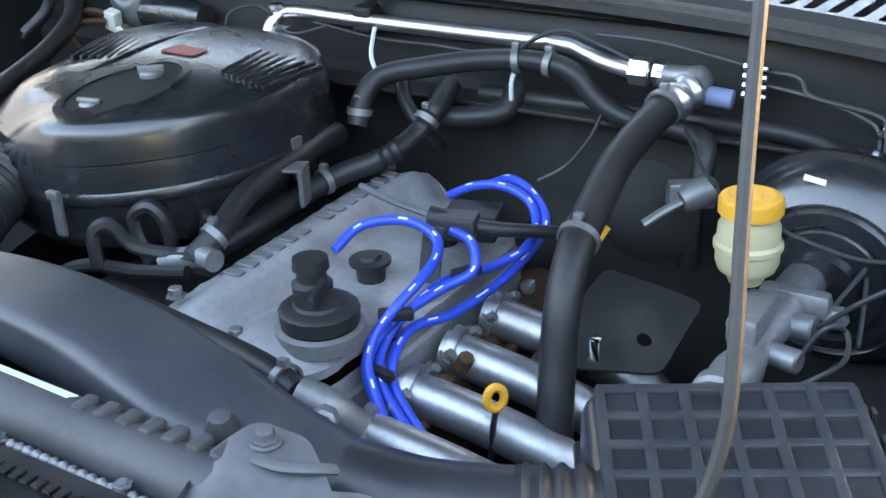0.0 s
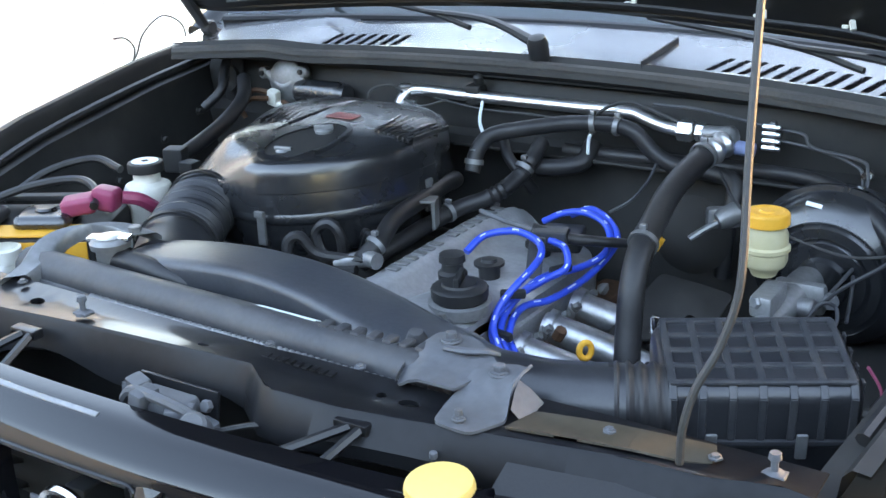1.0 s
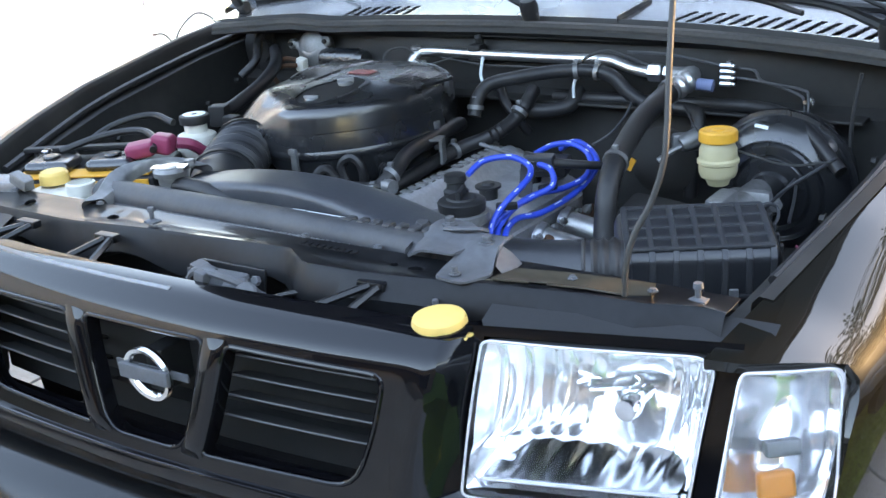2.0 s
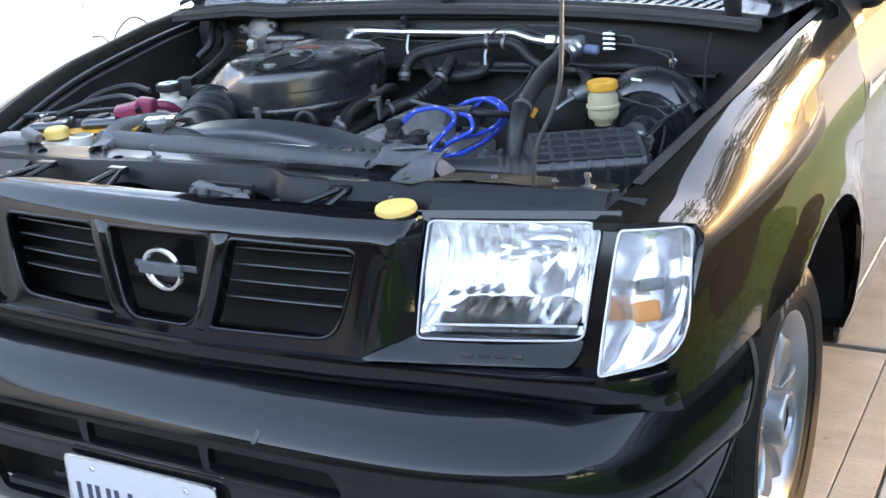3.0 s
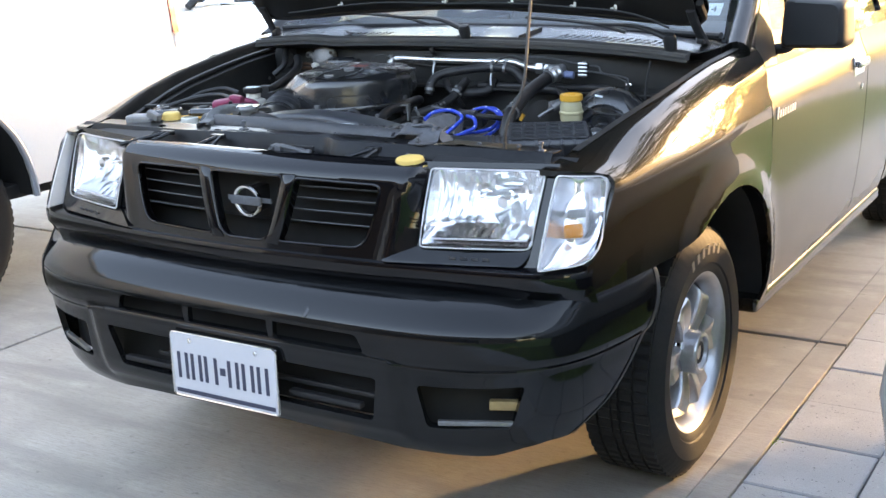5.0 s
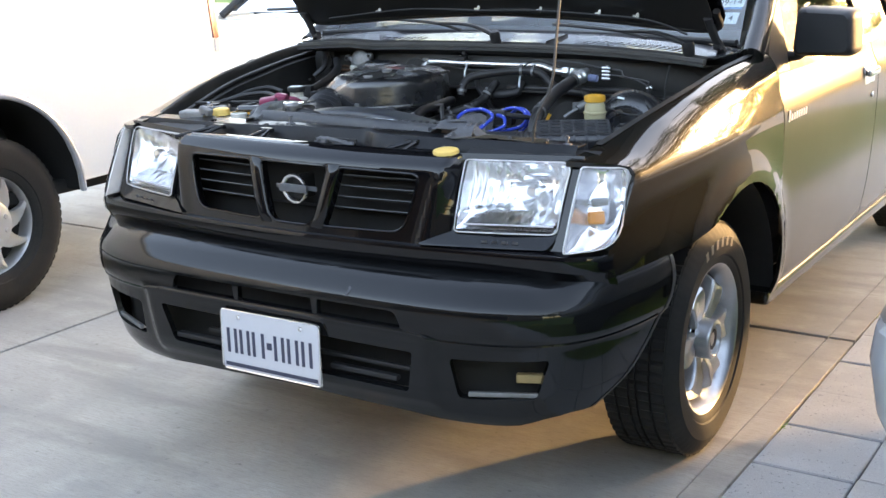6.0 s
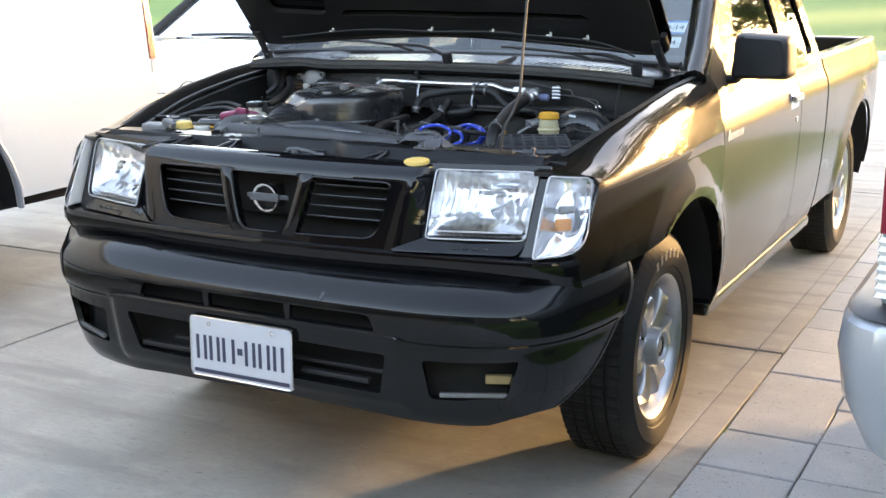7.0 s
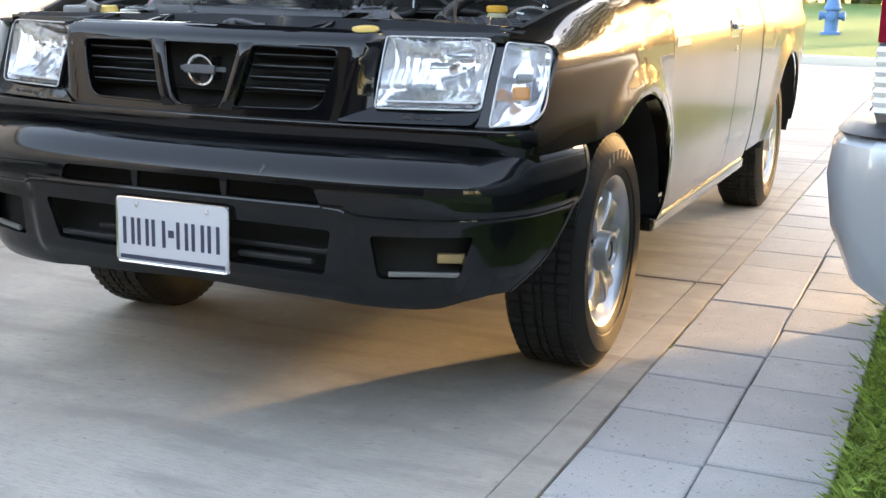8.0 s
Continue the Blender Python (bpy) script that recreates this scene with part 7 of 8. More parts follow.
# grey bracket over the duct with bolts
brk = part("duct_bracket", sheet(round_loop([(0.281, 0.300), (0.254, 0.362), (0.278, 0.398), (0.318, 0.396), (0.347, 0.372), (0.372, 0.350), (0.356, 0.335), (0.349, 0.300)], [0.004, 0.006, 0.008, 0.01, 0.006, 0.006, 0.006, 0.004]), [],
            lambda x, y: (x, y, 0.994 + 0.006 * smooth_step(0.33, 0.37, y) - 0.012 * smooth_step(0.285, 0.255, x + 0.35 * (y - 0.36))), 0.003, 0.010), "bracket", TRUCK, "bent grey steel bracket")
part("bracket_leaf", sheet(round_loop([(0.352, 0.254), (0.344, 0.289), (0.350, 0.352), (0.385, 0.366), (0.402, 0.357), (0.397, 0.326), (0.412, 0.285), (0.394, 0.250)], [0.010, 0.006, 0.006, 0.008, 0.004, 0.02, 0.006, 0.010]), [],
            lambda x, y: (x, y, 0.982 + 0.017 * smooth_step(0.285, 0.345, y) + 0.010 * smooth_step(0.392, 0.404, x) * smooth_step(0.30, 0.34, y)), 0.003, 0.009), "bracket", brk, "folded front leaf with a raised edge")
part("bracket_flap", loft([[(0.398, 0.338, 0.998), (0.404, 0.318, 0.996), (0.412, 0.296, 0.989)], [(0.410, 0.340, 0.990), (0.414, 0.320, 0.985), (0.418, 0.300, 0.979)], [(0.424, 0.338, 0.980), (0.424, 0.320, 0.977), (0.423, 0.302, 0.974)], [(0.422, 0.340, 0.974), (0.422, 0.320, 0.971), (0.421, 0.302, 0.968)]]), "bracket", brk)
part("bracket_ridge", tube([(0.300, 0.362, 1.000), (0.325, 0.358, 1.004), (0.345, 0.366, 1.004), (0.352, 0.378, 0.998)], 0.005, 8, 5, 0.6), "bracket", brk)
part("bracket_foot", loft([[(0.281, 0.300, 0.992), (0.255, 0.362, 0.984)], [(0.279, 0.299, 0.984), (0.252, 0.362, 0.972)]]), "bracket", brk)
for x, y, z in ((0.297, 0.378, 1.000), (0.374, 0.342, 0.996), (0.374, 0.266, 0.983)):
    bm = bmesh.new()
    add_lathe(bm, disc_prof(0.011 if y > 0.3 else 0.007, 0, 0.003, 0.001), (x, y, z), (0, 0, 1), 20)
    bolt(bm, (x, y, z + 0.003), 0.0065 if y > 0.3 else 0.004, 0.008)
    part("bracket_bolt", bm, "bracket", brk)
part("rubber_cone", lathe([(0, 0), (0.013, 0), (0.012, 0.008), (0.008, 0.018), (0, 0.02)], (0.235, 0.405, 0.972), (0.1, -0.2, 1), 16), "dusty_plastic", duct, "rubber mount")

# battery, terminal cover, reservoirs
bt = Matrix.Translation((-0.54, 0.525, 0.004)) @ turn(0, 0, 28).to_4x4()


def on_bat(bm):
    bmesh.ops.transform(bm, matrix=bt, verts=bm.verts[:])
    return bm


bat = part("battery", on_bat(box((0, 0, 0.86), (0.26, 0.17, 0.19), 0.01)), "trim", TRUCK, "black battery with a yellow top label")
part("battery_label", on_bat(join(box((0, -0.055, 0.9565), (0.24, 0.05, 0.003), 0.001), box((0.0, -0.0858, 0.935), (0.24, 0.003, 0.03), 0.001))), "yellow", bat, "worn yellow label")
for x in (-0.07, 0.04):
    part("vent_cap", on_bat(join(box((x, -0.02, 0.966), (0.085, 0.075, 0.022), 0.012, seg=3), lathe(disc_prof(0.016, 0, 0.006), (x, -0.02, 0.976), (0, 0, 1), 16))), "air_plastic", bat, "black battery cap")
part("terminal_post", on_bat(lathe(disc_prof(0.010, 0, 0.03, 0.002), (-0.10, 0.03, 0.95), (0, 0, 1), 12)), "chrome", bat)
part("hold_down", on_bat(join(box((-0.01, 0.05, 0.975), (0.28, 0.018, 0.008), 0.002), tube([(-0.13, 0.05, 0.975), (-0.135, 0.05, 0.8)], 0.004, 6))), "trim", bat, "black hold-down bar")
part("terminal_cover", join(box((-0.452, 0.552, 0.988), (0.052, 0.034, 0.026), 0.008, turn(8, -8, 32), 3), box((-0.425, 0.580, 0.993), (0.038, 0.034, 0.034), 0.008, turn(0, 10, 20), 3), tube([(-0.41, 0.595, 0.992), (-0.395, 0.615, 0.985), (-0.39, 0.64, 0.965)], 0.010, 8)), "red", bat, "red rubber terminal cover")
ps = part("steering_fluid_reservoir", lathe([(0, -0.11), (0.03, -0.11), (0.034, -0.10), (0.035, -0.055), (0.038, -0.048), (0.038, -0.026), (0.034, -0.018), (0.021, -0.013), (0.021, 0.004)], (-0.455, 0.690, 0.998), (0, 0, 1), 28), "tank_white", TRUCK, "stained white fluid reservoir")
part("reservoir_cap", lathe([(0.020, -0.004), (0.0275, -0.003), (0.028, 0.008), (0.0265, 0.0115), (0.022, 0.0125), (0.018, 0.010), (0, 0.010)], (-0.455, 0.690, 1.004), (0, 0, 1), 28), "trim", ps, "black screw cap")
part("cap_print", lathe([(0.021, 0.0132), (0.006, 0.0132)], (-0.455, 0.690, 1.004), (0, 0, 1), 28), "sticker", ps)
part("coolant_bottle", join(box((-0.475, 0.395, 0.886), (0.13, 0.08, 0.15), 0.015, turn(0, 0, 10), 3), lathe([(0.024, 0.0), (0.024, 0.018), (0.02, 0.02)], (-0.43, 0.395, 0.958), (0, 0, 1), 20)), "tank_white", TRUCK, "white plastic coolant bottle")
part("bottle_cap", lathe([(0, 0.014), (0.02, 0.014), (0.024, 0.010), (0.025, -0.006), (0, -0.006)], (-0.505, 0.405, 0.972), (0, 0, 1), 24), "pale_yellow", TRUCK, "small faded yellow cap")
part("relay_box", join(box((-0.50, 0.80, 0.985), (0.035, 0.03, 0.04), 0.004, turn(0, 0, 20)), box((-0.46, 0.79, 0.975), (0.03, 0.025, 0.03), 0.004)), "trim", TRUCK, "black relay")
part("bracket_block", join(box((-0.56, 0.35, 0.965), (0.08, 0.05, 0.04), 0.008, turn(0, 0, 15)), box((-0.51, 0.345, 0.985), (0.04, 0.02, 0.02), 0.004, turn(0, 20, 0))), "alloy_dull", TRUCK, "grey cast bracket")
part("thin_stud", tube([(0.64, 0.95, 0.98), (0.642, 0.952, 1.03), (0.65, 0.96, 1.09)], 0.003, 6), "trim", TRUCK)

# ---- the place: ground, driveway, street ----
def flat(name, x0, x1, y0, y1, z, mat, label, category, cuts=1, kind="structure"):
    bm = bmesh.new()
    bmesh.ops.create_grid(bm, x_segments=cuts, y_segments=cuts, size=0.5)
    bmesh.ops.transform(bm, matrix=Matrix.Translation(((x0 + x1) / 2, (y0 + y1) / 2, z)) @ Matrix.Diagonal((x1 - x0, y1 - y0, 1, 1)), verts=bm.verts[:])
    return tagged(part(name, bm, mat), label, category, kind=kind)


ground = flat("ground", -400, 400, -400, 400, -0.055, "lawn", "green lawn ground reaching the horizon", "ground")
road = flat("road", -120, 120, 8.2, 17.6, -0.05, "street", "pale concrete street behind the driveway", "road")
drive = tagged(part("driveway", box((-1.6, -0.5, -0.075), (5.08, 18.0, 0.05)), "joint"), "pale concrete driveway with joints", "driveway", kind="structure")


def slab(x0, x1, y0, y1, parent, mat, name="slab", gap=(0.008, 0.008), bev=0.006):
    bm = box(((x0 + x1) / 2, (y0 + y1) / 2, -0.03), (x1 - x0 - gap[0], y1 - y0 - gap[1], 0.06), bev)
    return part(name, bm, mat, parent)


for xa, xb in ((-5.6, -1.768), (-1.768, 0.847), (0.847, 0.942)):
    for ya, yb in ((-9.0, 2.042), (2.042, 5.6), (5.6, 8.2)):
        slab(xa, xb + (0.006 if xb == 0.847 else 0), ya, yb, drive, "concrete", gap=(0.014, 0.022) if xb < 0.9 else (0.002, 0.022), bev=0.007 if xb < 0.9 else 0.003)

path = tagged(part("paver_path", box((1.225, 2.0, -0.054), (0.60, 12.6, 0.05)), "soil"), "two rows of square grey concrete pavers", "pavement", kind="structure")
rng = random.Random(4)
paver_me = None
for col, xc in enumerate((1.086, 1.372)):
    for k in range(-12, 26):
        yc = (0.281, 0.300)[col] + 0.3085 * k + 0.154
        if paver_me is None:
            ob = part("paver", box((xc, yc, -0.028), (0.2815, 0.3025, 0.05), 0.004, seg=1), "paver", path)
            paver_me = ob.data
            paver_me.transform(Matrix.Translation(-Vector((xc, yc, -0.028))))
            ob.location = (xc, yc, -0.028)
        else:
            ob = new("paver", paver_me)
            ob.parent = path
            ob.location = (xc, yc, -0.028)
        ob.location.z += rng.uniform(-0.003, 0.002)
        ob.location.x += rng.uniform(-0.003, 0.003)
        ob.rotation_euler = (rng.uniform(-0.006, 0.006), rng.uniform(-0.006, 0.006), rng.uniform(-0.008, 0.008))

kerb = tagged(part("kerb", box((0, 17.75, -0.0), (200, 0.35, 0.16), 0.04), "street"), "pale concrete kerb along the lawn", "kerb", kind="structure")
far_lawn = tagged(part("far_lawn", loft([[(-120, 17.9, 0.06), (120, 17.9, 0.06)], [(-120, 26, 0.16), (120, 26, 0.16)], [(-120, 90, 0.6), (120, 90, 0.6)]]), "lawn"), "mown green lawn beyond the street", "lawn", kind="structure")


def grass(name, x0, x1, y0, y1, count, h, seed, label, z=-0.03, edge=0.0):
    r = random.Random(seed)
    V, F = [], []
    for _ in range(count):
        x, y = r.uniform(x0, x1) , r.uniform(y0, y1)
        x += edge * (math.sin(y * 9) * 0.5 + math.sin(y * 23 + 1) * 0.5)
        a, hh, w = r.uniform(0, 6.28), h * r.uniform(0.45, 1.2), 0.0046 * r.uniform(0.7, 1.5)
        lx, ly = r.gauss(0, 0.85) * hh, r.gauss(0, 0.85) * hh
        i = len(V)
        V += [(x - w * math.cos(a), y - w * math.sin(a), z), (x + w * math.cos(a), y + w * math.sin(a), z), (x + lx * 0.4, y + ly * 0.4, z + hh * 0.65), (x + lx, y + ly, z + hh)]
        F += [(i, i + 1, i + 2), (i + 2, i + 1, i + 3), ]
    me = bpy.data.meshes.new(name)
    me.from_pydata(V, [], F)
    me.materials.append(M["blade"])
    return tagged(new(name, me), label, "grass", kind="stuff")


grass("grass_verge", 1.515, 2.5, -2.0, 3.2, 85000, 0.034, 5, "short green grass beside the pavers", -0.026, 0.018)
for i, (x, y) in enumerate(((0.94, 1.2), (0.94, 2.35), (0.945, 4.2), (0.935, 3.25), (1.24, 3.1))):
    grass("weed_tuft", x - 0.012, x + 0.012, y - 0.05, y + 0.05, 60, 0.017, 20 + i, "tuft of weeds in a paving joint", -0.02)

# blue hydrant on the far lawn
hyd = thing("fire_hydrant", (-1.15, 25.6, 0.14), "blue painted fire hydrant on the lawn", "hydrant")
part("barrel", lathe([(0, 0.1), (0.22, 0.1), (0.22, 0.16), (0.15, 0.18), (0.14, 0.62), (0.19, 0.64), (0.19, 0.69), (0.16, 0.72), (0.13, 0.84), (0.05, 0.90), (0.05, 0.95), (0, 0.95)], (-1.15, 25.6, 0.05), (0, 0, 1), 24), "hydrant", hyd)
for dx, dy in ((1, 0), (-1, 0), (0, -1)):
    part("outlet", lathe([(0, 0), (0.075, 0), (0.075, 0.12), (0.1, 0.125), (0.1, 0.19), (0.03, 0.2), (0, 0.2)], (-1.15 + 0.08 * dx, 25.6 + 0.08 * dy, 0.56), (dx, dy, 0), 16), "hydrant", hyd)

# ---- the white van beside the truck: its rear corner ----
VAN = thing("white_van", (-3.1, -0.4, 0), "white van parked beside the truck, overexposed in the sun", "van")
VX = -2.13


def van_side(y, z):
    return (VX - 0.10 * max(0, z - 1.0) - 0.10 * max(0, 0.62 - z) ** 1.5 - 0.02 * smooth_step(1.9, 2.2, y), y, z)


varch = [(0.82 + 0.44 * math.cos(a), 0.43 + 0.46 * math.sin(a)) for a in [math.pi * i / 18 for i in range(19)]]
loop = [(2.20, 0.49), (1.27, 0.47)] + varch + [(0.36, 0.47), (-2.9, 0.47), (-2.9, 1.95), (2.16, 1.95), (2.21, 1.0)]
part("van_side_panel", sheet(loop, [], lambda y, z: van_side(y, z), 0.02, 0.12), "white_paint", VAN, "smooth white side panel")
part("van_arch_trim", tube([(VX + 0.005, a, b) for a, b in varch], 0.014, 8, 2), "silver_paint", VAN, "grey wheel arch lip")
part("van_rear", loft([[(VX - 0.02, 2.20, 0.5), (VX - 0.02, 2.2, 1.0), (VX - 0.11, 2.15, 1.95)], [(VX - 0.2, 2.27, 0.5), (VX - 0.2, 2.27, 1.0), (VX - 0.3, 2.2, 1.95)], [(VX - 1.9, 2.27, 0.5), (VX - 1.9, 2.27, 1.0), (VX - 1.8, 2.2, 1.95)]]), "white_paint", VAN, "white rear door")
part("van_roof", box((VX - 1.0, -0.4, 1.96), (1.9, 5.2, 0.06), 0.02), "white_paint", VAN)
part("van_far_side", box((VX - 1.93, -0.4, 1.2), (0.03, 5.1, 1.5), 0.01), "white_paint", VAN)
part("van_front", box((VX - 1.0, -2.92, 1.0), (1.9, 0.04, 1.1), 0.02), "white_paint", VAN)
part("van_underside", box((VX - 1.0, -0.35, 0.44), (1.8, 4.9, 0.06), 0.01), "deep", VAN)
part("van_wheel_well", loft([[(x, 0.82 + 0.44 * math.cos(a), 0.43 + 0.46 * math.sin(a)) for a in [math.pi * i / 18 for i in range(19)]] for x in (VX - 0.02, VX - 0.4)] + [[(VX - 0.4, 0.82 + 0.01 * math.cos(a), 0.43 + 0.01 * math.sin(a)) for a in [math.pi * i / 18 for i in range(19)]]]), "deep", VAN)
lampm = part("tail_lamp", sheet(round_loop([(2.150, 1.0), (2.187, 1.0), (2.187, 1.5), (2.150, 1.5)], 0.008), [], lambda y, z: (van_side(y, z)[0] + 0.008, y, z), 0.008, 0.1), "lamp_red", VAN, "tall thin red tail lamp")
part("reverse_lens", sheet(round_loop([(2.160, 0.935), (2.183, 0.935), (2.185, 0.996), (2.158, 0.996)], 0.006), [], lambda y, z: (van_side(y, z)[0] + 0.008, y, z), 0.008, 0.1), "lamp_clear", lampm, "clear lower lens")


def van_wheel(at):
    R, rr, w = 0.36, 0.215, 0.23
    face = Matrix.Translation(at) @ Matrix(((0, 0, 1, 0), (1, 0, 0, 0), (0, 1, 0, 0), (0, 0, 0, 1)))

    def put(bm):
        bmesh.ops.transform(bm, matrix=face, verts=bm.verts[:])
        return bm
    ty = part("van_tyre", put(tyre_mesh(R, rr, w)), "tyre", VAN, "black tyre", sharp=30)
    part("rim", put(lathe([(0.17, 0.02), (0.19, 0.03), (0.2, 0.085), (rr, 0.1), (rr + 0.004, 0.09)], (0, 0, 0), (0, 0, 1), 48)), "wheel_van", ty)
    for k in range(8):
        a = 2 * math.pi * k / 8
        rows = []
        for r, hw, z, sw in ((0.085, 0.040, 0.088, 0), (0.13, 0.030, 0.092, 0.08), (0.17, 0.018, 0.090, 0.2), (0.206, 0.010, 0.084, 0.32)):
            rows.append([(r * math.cos(a + sw) - t * hw * math.sin(a + sw), r * math.sin(a + sw) + t * hw * math.cos(a + sw), z + dz) for t, dz in ((-1, -0.03), (-1, -0.006), (0, 0), (1, -0.006), (1, -0.03))])
        part("cover_fin", put(loft(rows)), "wheel_van", ty)
    part("cover_back", put(lathe([(0, 0.04), (0.19, 0.03)], (0, 0, 0), (0, 0, 1), 32)), "deep", ty)
    part("hub_cap", put(lathe([(0.108, 0.06), (0.108, 0.086), (0.098, 0.096), (0.05, 0.104), (0, 0.107)], (0, 0, 0), (0, 0, 1), 40)), "wheel_van", ty)
    for k in range(8):
        a = 2 * math.pi * (k + 0.5) / 8
        part("lug_cap", put(lathe(disc_prof(0.011, 0, 0.010, 0.002), (0.075 * math.cos(a), 0.075 * math.sin(a), 0.096), (0, 0, 1), 10)), "wheel_van", ty)


for pts in ([(VX - 0.05, 2.23, 0.70), (VX + 0.02, 2.235, 0.76), (VX + 0.03, 2.27, 0.83), (VX + 0.03, 2.36, 0.875), (VX + 0.03, 2.44, 0.845), (VX + 0.03, 2.465, 0.79), (VX + 0.02, 2.44, 0.72)],
            [(VX + 0.02, 2.15, 0.835), (VX + 0.03, 2.19, 0.83), (VX + 0.035, 2.22, 0.79), (VX + 0.03, 2.20, 0.735), (VX - 0.02, 2.20, 0.70)]):
    part("trailer_wire", tube(pts, 0.0032, 6, 8), "copper_loop", VAN, "thin black trailer wire loop")
van_wheel((VX - 0.15, 0.82, 0.36))
van_wheel((VX - 0.15, -2.2, 0.36))

# ---- white car farther back, its nose and windshield ----
CAR = thing("white_car", (-3.6, 6.0, 0), "white car with dark wipers parked behind the van", "car")
rows = []
for y, z, w in ((3.65, 0.55, 0.80), (3.62, 0.75, 0.84), (3.70, 0.84, 0.86), (4.0, 0.885, 0.87), (4.5, 0.915, 0.88), (4.62, 0.925, 0.88)):
    rows.append([(-3.55 + w * t, y + 0.05 * t * t, z - 0.06 * abs(t) ** 3) for t in [-1 + 2 * i / 12 for i in range(13)]])
part("car_hood", loft(rows), "white_paint", CAR, "white hood")
rows = []
for y, z, w in ((4.62, 0.93, 0.80), (4.95, 1.15, 0.72), (5.3, 1.38, 0.62)):
    rows.append([(-3.55 + w * t, y + 0.10 * t * t, z) for t in [-1 + 2 * i / 12 for i in range(13)]])
g = part("car_windshield", loft(rows), "glass", CAR, "pale windshield")
part("car_roof", loft([[(-3.55 + w * t, y, z - 0.04 * t * t) for t in [-1 + 2 * i / 8 for i in range(9)]] for y, z, w in ((5.3, 1.39, 0.62), (5.7, 1.43, 0.62), (6.8, 1.40, 0.6), (7.6, 1.0, 0.7))]), "white_paint", CAR)
for t in (-1, 1):
    part("car_pillar", tube([(-3.55 + 0.83 * t, 4.66, 0.90), (-3.55 + 0.74 * t, 5.03, 1.15), (-3.55 + 0.63 * t, 5.4, 1.38)], 0.03, 8), "trim" if t < 0 else "white_paint", CAR)
    part("car_side", loft([[(-3.55 + 0.88 * t, y, z) for z in (0.3, 0.6, 0.9)] for y in (3.75, 5.0, 6.5, 7.8)]), "white_paint", CAR)
part("car_wiper", tube([(-3.9, 4.62, 0.95), (-3.5, 4.64, 0.962), (-3.05, 4.66, 0.955)], 0.012, 6), "trim", CAR, "black wiper")
part("car_wiper", tube([(-3.3, 4.60, 0.95), (-2.95, 4.62, 0.96), (-2.8, 4.66, 0.955)], 0.014, 6), "trim", CAR, "black wiper")
part("car_dash", box((-3.55, 5.1, 0.92), (1.4, 0.5, 0.06), 0.02), "cloth", CAR)
for wx in (-4.35, -2.75):
    for wy_ in (4.3, 6.9):
        part("car_tyre", lathe([(0.0, 0.06), (0.19, 0.07), (0.2, 0.09), (0.30, 0.1), (0.31, 0.08), (0.31, -0.08), (0.30, -0.1), (0, -0.1)], (wx, wy_, 0.29), (1, 0, 0), 36), "tyre", CAR)
part("car_bumper", box((-3.55, 3.7, 0.45), (1.66, 0.2, 0.3), 0.06), "white_paint", CAR)

# ---- silver vehicle: rear corner at the path ----
SX, SY = 1.488, -0.36
SIL = thing("silver_vehicle", (2.36, 1.1, 0), "small silver car with rounded rear bumper beside the path", "car")
# SL: unseen length, stretched until the car's shadow covers the near driveway
SW, SL = 1.74, 3.27
prof = [(0.32, 0.44), (0.14, 0.50), (0.05, 0.58), (0.012, 0.68), (0.0, 0.77), (0.006, 0.825), (0.02, 0.842)]


def car_ring(inset, z, rad):
    ol = round_loop([(SX + inset, SY + inset), (SX + inset, SY + SL - inset), (SX + SW - inset, SY + SL - inset), (SX + SW - inset, SY + inset)], rad, 6)
    return [(x, y, z) for x, y in ol]


part("rear_bumper", loft([car_ring(i_, z_, 0.16) for i_, z_ in prof], close=True), "silver_paint", SIL, "rounded silver rear bumper")
part("bumper_pad", loft([car_ring(i_, z_, 0.15) for i_, z_ in ((0.012, 0.842), (0.03, 0.86), (0.10, 0.865), (0.20, 0.865))], close=True, caps=False), "dusty_plastic", SIL, "grey bumper top pad")
rows = []
for dy, wd, top in ((0.085, 0.76, 0.90), (0.09, 0.76, 1.04), (0.14, 0.74, 1.12), (0.36, 0.70, 1.42), (0.6, 0.68, 1.50), (1.5, 0.68, 1.50), (1.85, 0.70, 1.42), (2.25, 0.76, 1.06), (2.75, 0.75, 0.99), (2.88, 0.70, 0.90)):
    belt = min(top - 0.02, 1.02)
    rows.append([(SX + SW / 2 + sg * w_, SY + dy, z) for sg, w_, z in ((-1, 0.79, 0.855), (-1, 0.80, belt), (-1, wd, top - 0.03), (-1, wd - 0.08, top), (1, wd - 0.08, top), (1, wd, top - 0.03), (1, 0.80, belt), (1, 0.79, 0.855))])
part("rear_body", loft(rows, caps=True), "silver_paint", SIL, "silver body")
for sg in (-1, 1):
    part("side_glass", loft([[(SX + SW / 2 + sg * 0.792, SY + dy, 1.06) for dy in (0.3, 1.0, 2.0)], [(SX + SW / 2 + sg * 0.702, SY + dy, 1.43) for dy in (0.5, 1.0, 1.7)]]), "trim", SIL, "dark side glass")
tl = part("tail_lamp", loft([[(SX + 0.066, SY + 0.10, z), (SX + 0.07, SY + 0.05, z), (SX + 0.13, SY + 0.035, z), (SX + 0.22, SY + 0.05, z)] for z in (0.99, 1.03, 1.06, 1.10)]), "lamp_red", SIL, "red tail lamp")
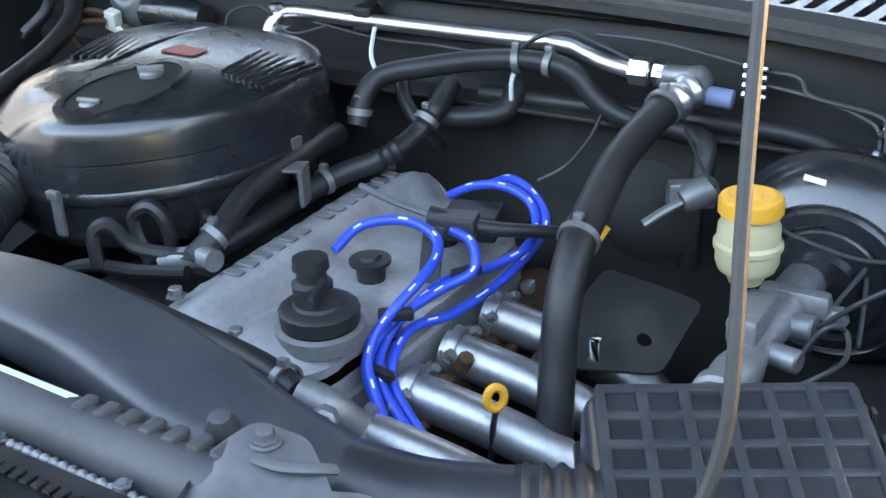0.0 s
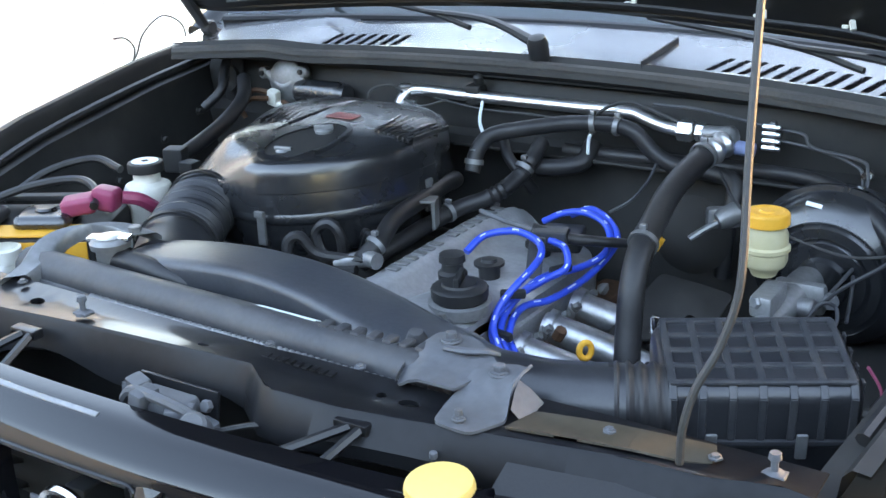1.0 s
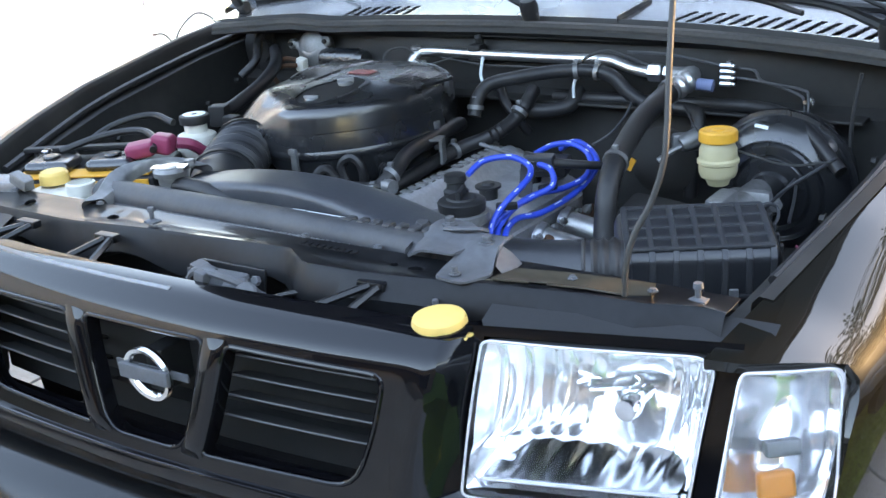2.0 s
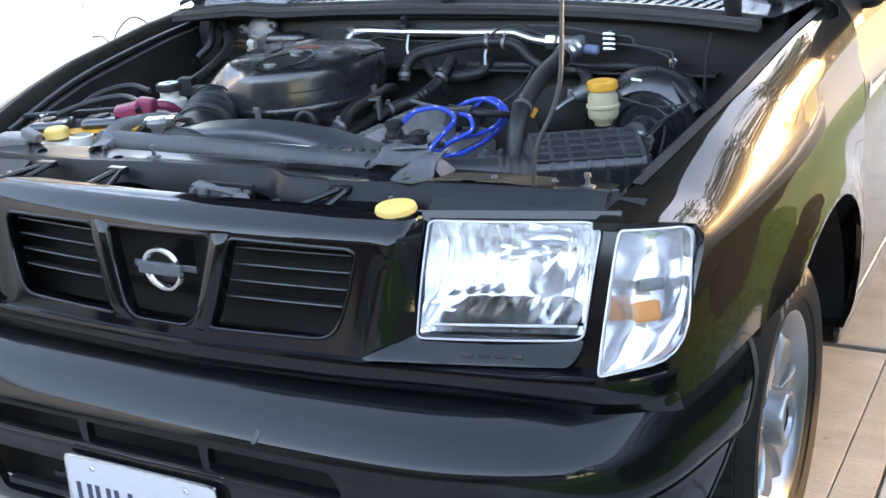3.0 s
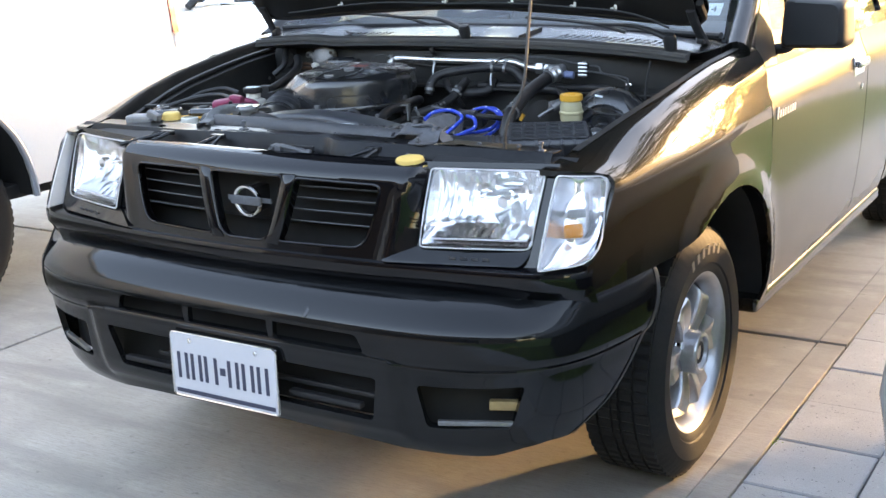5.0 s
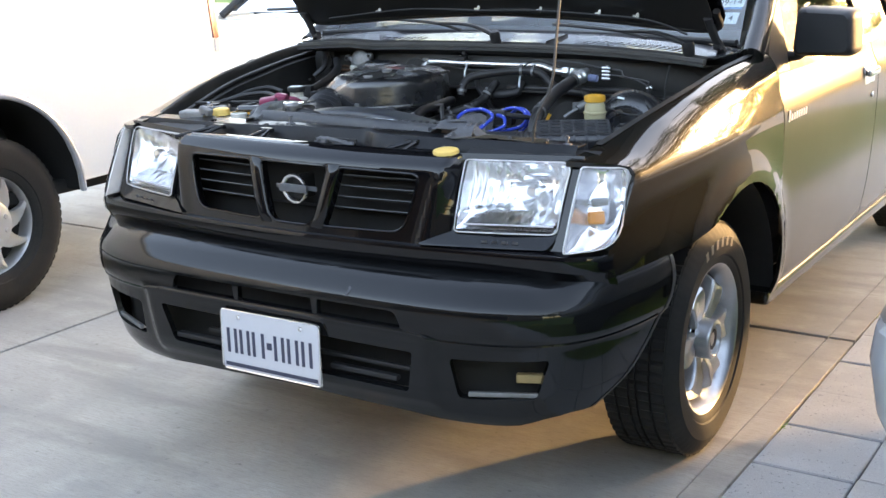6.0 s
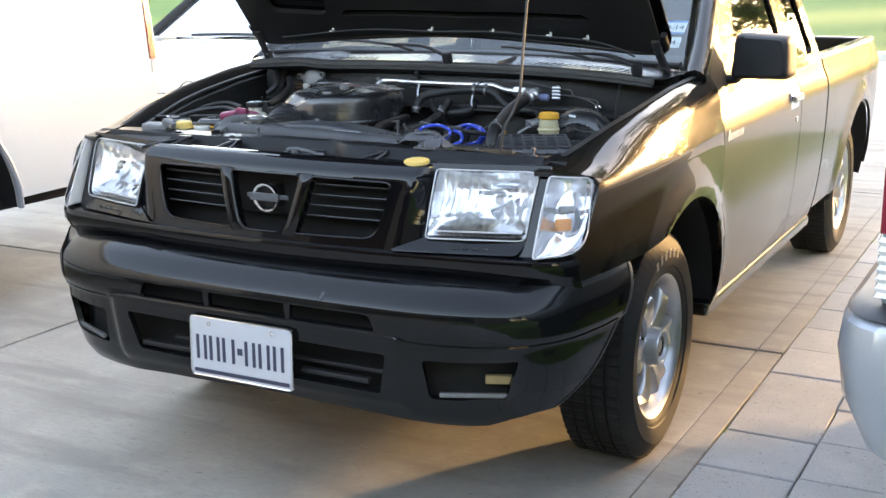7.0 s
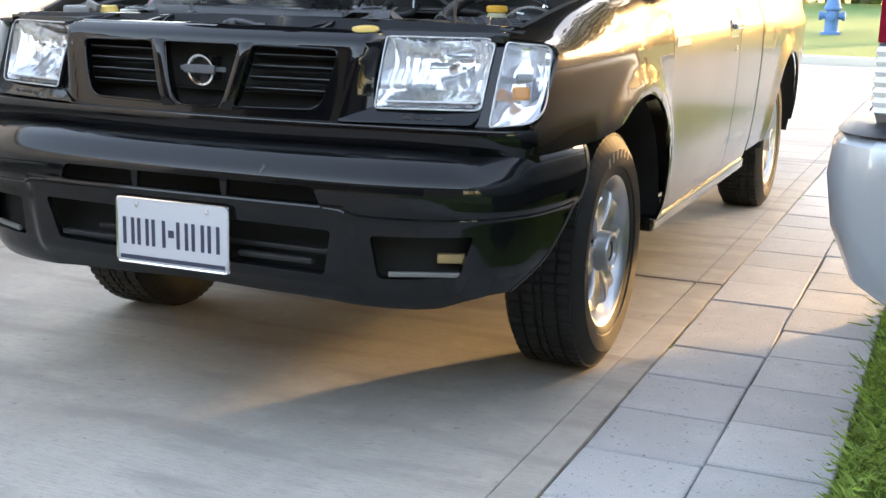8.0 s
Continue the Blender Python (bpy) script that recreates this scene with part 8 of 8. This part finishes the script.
part("ribbed_lens", loft([[(SX + 0.064 + 0.004 * (k % 2), SY + 0.10, 0.88 + 0.008 * k), (SX + 0.068 + 0.004 * (k % 2), SY + 0.048 + 0.004 * (k % 2), 0.88 + 0.008 * k), (SX + 0.13, SY + 0.033 + 0.004 * (k % 2), 0.88 + 0.008 * k), (SX + 0.22, SY + 0.048, 0.88 + 0.008 * k)] for k in range(14)]), "lamp_clear", tl, "ribbed clear lens")
part("lower_body", box((SX + SW / 2, SY + SL / 2, 0.40), (SW - 0.35, SL - 0.5, 0.30), 0.05), "deep", SIL)
for wy_ in (0.62, 2.35):
    for wx in (0.26, SW - 0.26):
        part("silver_tyre", lathe([(0, -0.06), (0.19, -0.085), (0.28, -0.085), (0.30, -0.07), (0.30, 0.07), (0.28, 0.085), (0.19, 0.085), (0, 0.06)], (SX + wx, SY + wy_, 0.25), (1, 0, 0), 40), "tyre", SIL)

# unseen garage added before the truck, open and dark inside, to shape reflections
GAR = tagged(thing("garage", (0, -11, 0), "unseen house garage with an open door, added for dark reflections", "garage"), kind="structure")
for name, c, sz, mt in (("garage_wall", (-4.6, -5.6, 1.4), (2.6, 0.2, 2.9), "brick_wall"), ("garage_wall", (5.1, -5.6, 1.4), (5.0, 0.2, 2.9), "brick_wall"), ("garage_lintel", (-0.35, -5.6, 2.65), (5.9, 0.2, 0.6), "brick_wall"),
                        ("garage_side", (-3.4, -8.6, 1.4), (0.15, 5.8, 2.9), "cloth"), ("garage_side", (2.7, -8.6, 1.4), (0.15, 5.8, 2.9), "cloth"), ("garage_back", (-0.35, -11.5, 1.4), (6.2, 0.15, 2.9), "cloth"), ("garage_ceiling", (-0.35, -8.6, 2.9), (6.2, 6.0, 0.1), "cloth"),
                        ("garage_roof", (0.8, -8.4, 3.25), (14.0, 6.6, 0.5), "brick_wall"), ("garage_floor", (-0.35, -8.8, -0.03), (6.0, 5.6, 0.05), "concrete")):
    part(name, box((c[0], c[1] - 0.9, c[2]), sz, 0.01), mt, GAR)


# trees beside the driveway, and unseen ones added across the street to dim reflections
def leaves(bm, c, r, count, size, seed):
    rd = random.Random(seed)
    for _ in range(count):
        d = Vector((rd.gauss(0, 1), rd.gauss(0, 1), rd.gauss(0, 1))).normalized() * rd.uniform(0.35, 1.0)
        p = Vector(c) + Vector((d.x * r[0], d.y * r[1], d.z * r[2]))
        m = Euler((rd.uniform(0, 6), rd.uniform(0, 6), rd.uniform(0, 6))).to_matrix()
        k = size * rd.uniform(0.6, 1.4)
        bm.faces.new([bm.verts.new(p + m @ Vector(q) * k) for q in ((-1, 0, 0), (0, -0.45, 0.1), (1, 0, 0), (0, 0.45, 0.1))])


TREE = thing("tree", (11.0, -1.0, -0.05), "leafy green tree on the lawn beside the driveway", "tree", "trees beside the driveway")
tb = bmesh.new()
for pts, ra, rb in (([(11, -1, -0.1), (11.05, -0.9, 1.2), (10.95, -1.0, 2.4), (11.0, -1.1, 4.2)], 0.22, 0.08), ([(11, -1, 2.0), (11.6, -0.4, 3.0), (12.2, 0.2, 3.9)], 0.10, 0.03), ([(11, -1, 2.2), (10.4, -1.7, 3.1), (9.9, -2.3, 3.8)], 0.10, 0.03), ([(11, -1, 2.4), (11.2, -2.0, 3.3), (11.4, -2.8, 4.0)], 0.09, 0.03)):
    add_tube(tb, [Vector(p) for p in pts], (lambda a, b: lambda u: a + (b - a) * u)(ra, rb), 10, 5, 1, True)
part("trunk", tb, "bark", TREE)
cb_ = bmesh.new()
rt = random.Random(31)
for k in range(16):
    a = rt.uniform(0, 6.28)
    q = rt.uniform(0.3, 1.7)
    leaves(cb_, (11 + q * math.cos(a), -1 + q * math.sin(a), rt.uniform(2.2, 5.0)), (rt.uniform(0.6, 1.0), rt.uniform(0.6, 1.0), rt.uniform(0.45, 0.8)), 190, 0.10, 40 + k)
part("crown", cb_, "leaf", TREE, "uneven leafy crown", smooth=False)
# the last five copies are added out of view to block bright sky
for i, (dx, dy, a, k) in enumerate(((1.0, 4.4, 80, 1.35), (-0.5, -5.0, 160, 1.1), (2.0, 9.0, 30, 1.5), (3.5, -9.0, 250, 1.3), (5.0, 1.6, 120, 1.7), (3.0, 13.0, 200, 1.6), (6.0, 6.0, 300, 1.8), (6.0, 18.0, 20, 1.9), (10.0, 13.0, 140, 2.0), (-5.5, 35.0, 10, 1.9), (-0.8, 37.0, 75, 2.0), (3.6, 39.0, 130, 1.9), (-3.5, 21.0, 50, 3.4), (3.0, 18.5, 220, 3.5))):
    copy_thing(TREE, Matrix.Translation((11.0 + dx, -1.0 + dy, -0.05)) @ Matrix.Rotation(radians(a), 4, "Z") @ Matrix.Scale(k, 4))
# unseen tree line, added to darken the low sky mirrored in the doors
wb = bmesh.new()
for k in range(90):
    x = -60 + 2.0 * k + rt.uniform(-1, 1)
    leaves(wb, (x, 66 + rt.uniform(-5, 5), rt.uniform(1.5, 8.0)), (2.8, 2.2, 2.6), 130, 0.5, 200 + k)
    leaves(wb, (x + 1, 70, 3.0), (3.0, 1.0, 4.0), 110, 0.6, 400 + k)
tagged(part("far_woods", wb, "leaf", None, smooth=False), "unseen row of leafy trees added beyond the far lawn to darken reflections", "woods", kind="stuff")
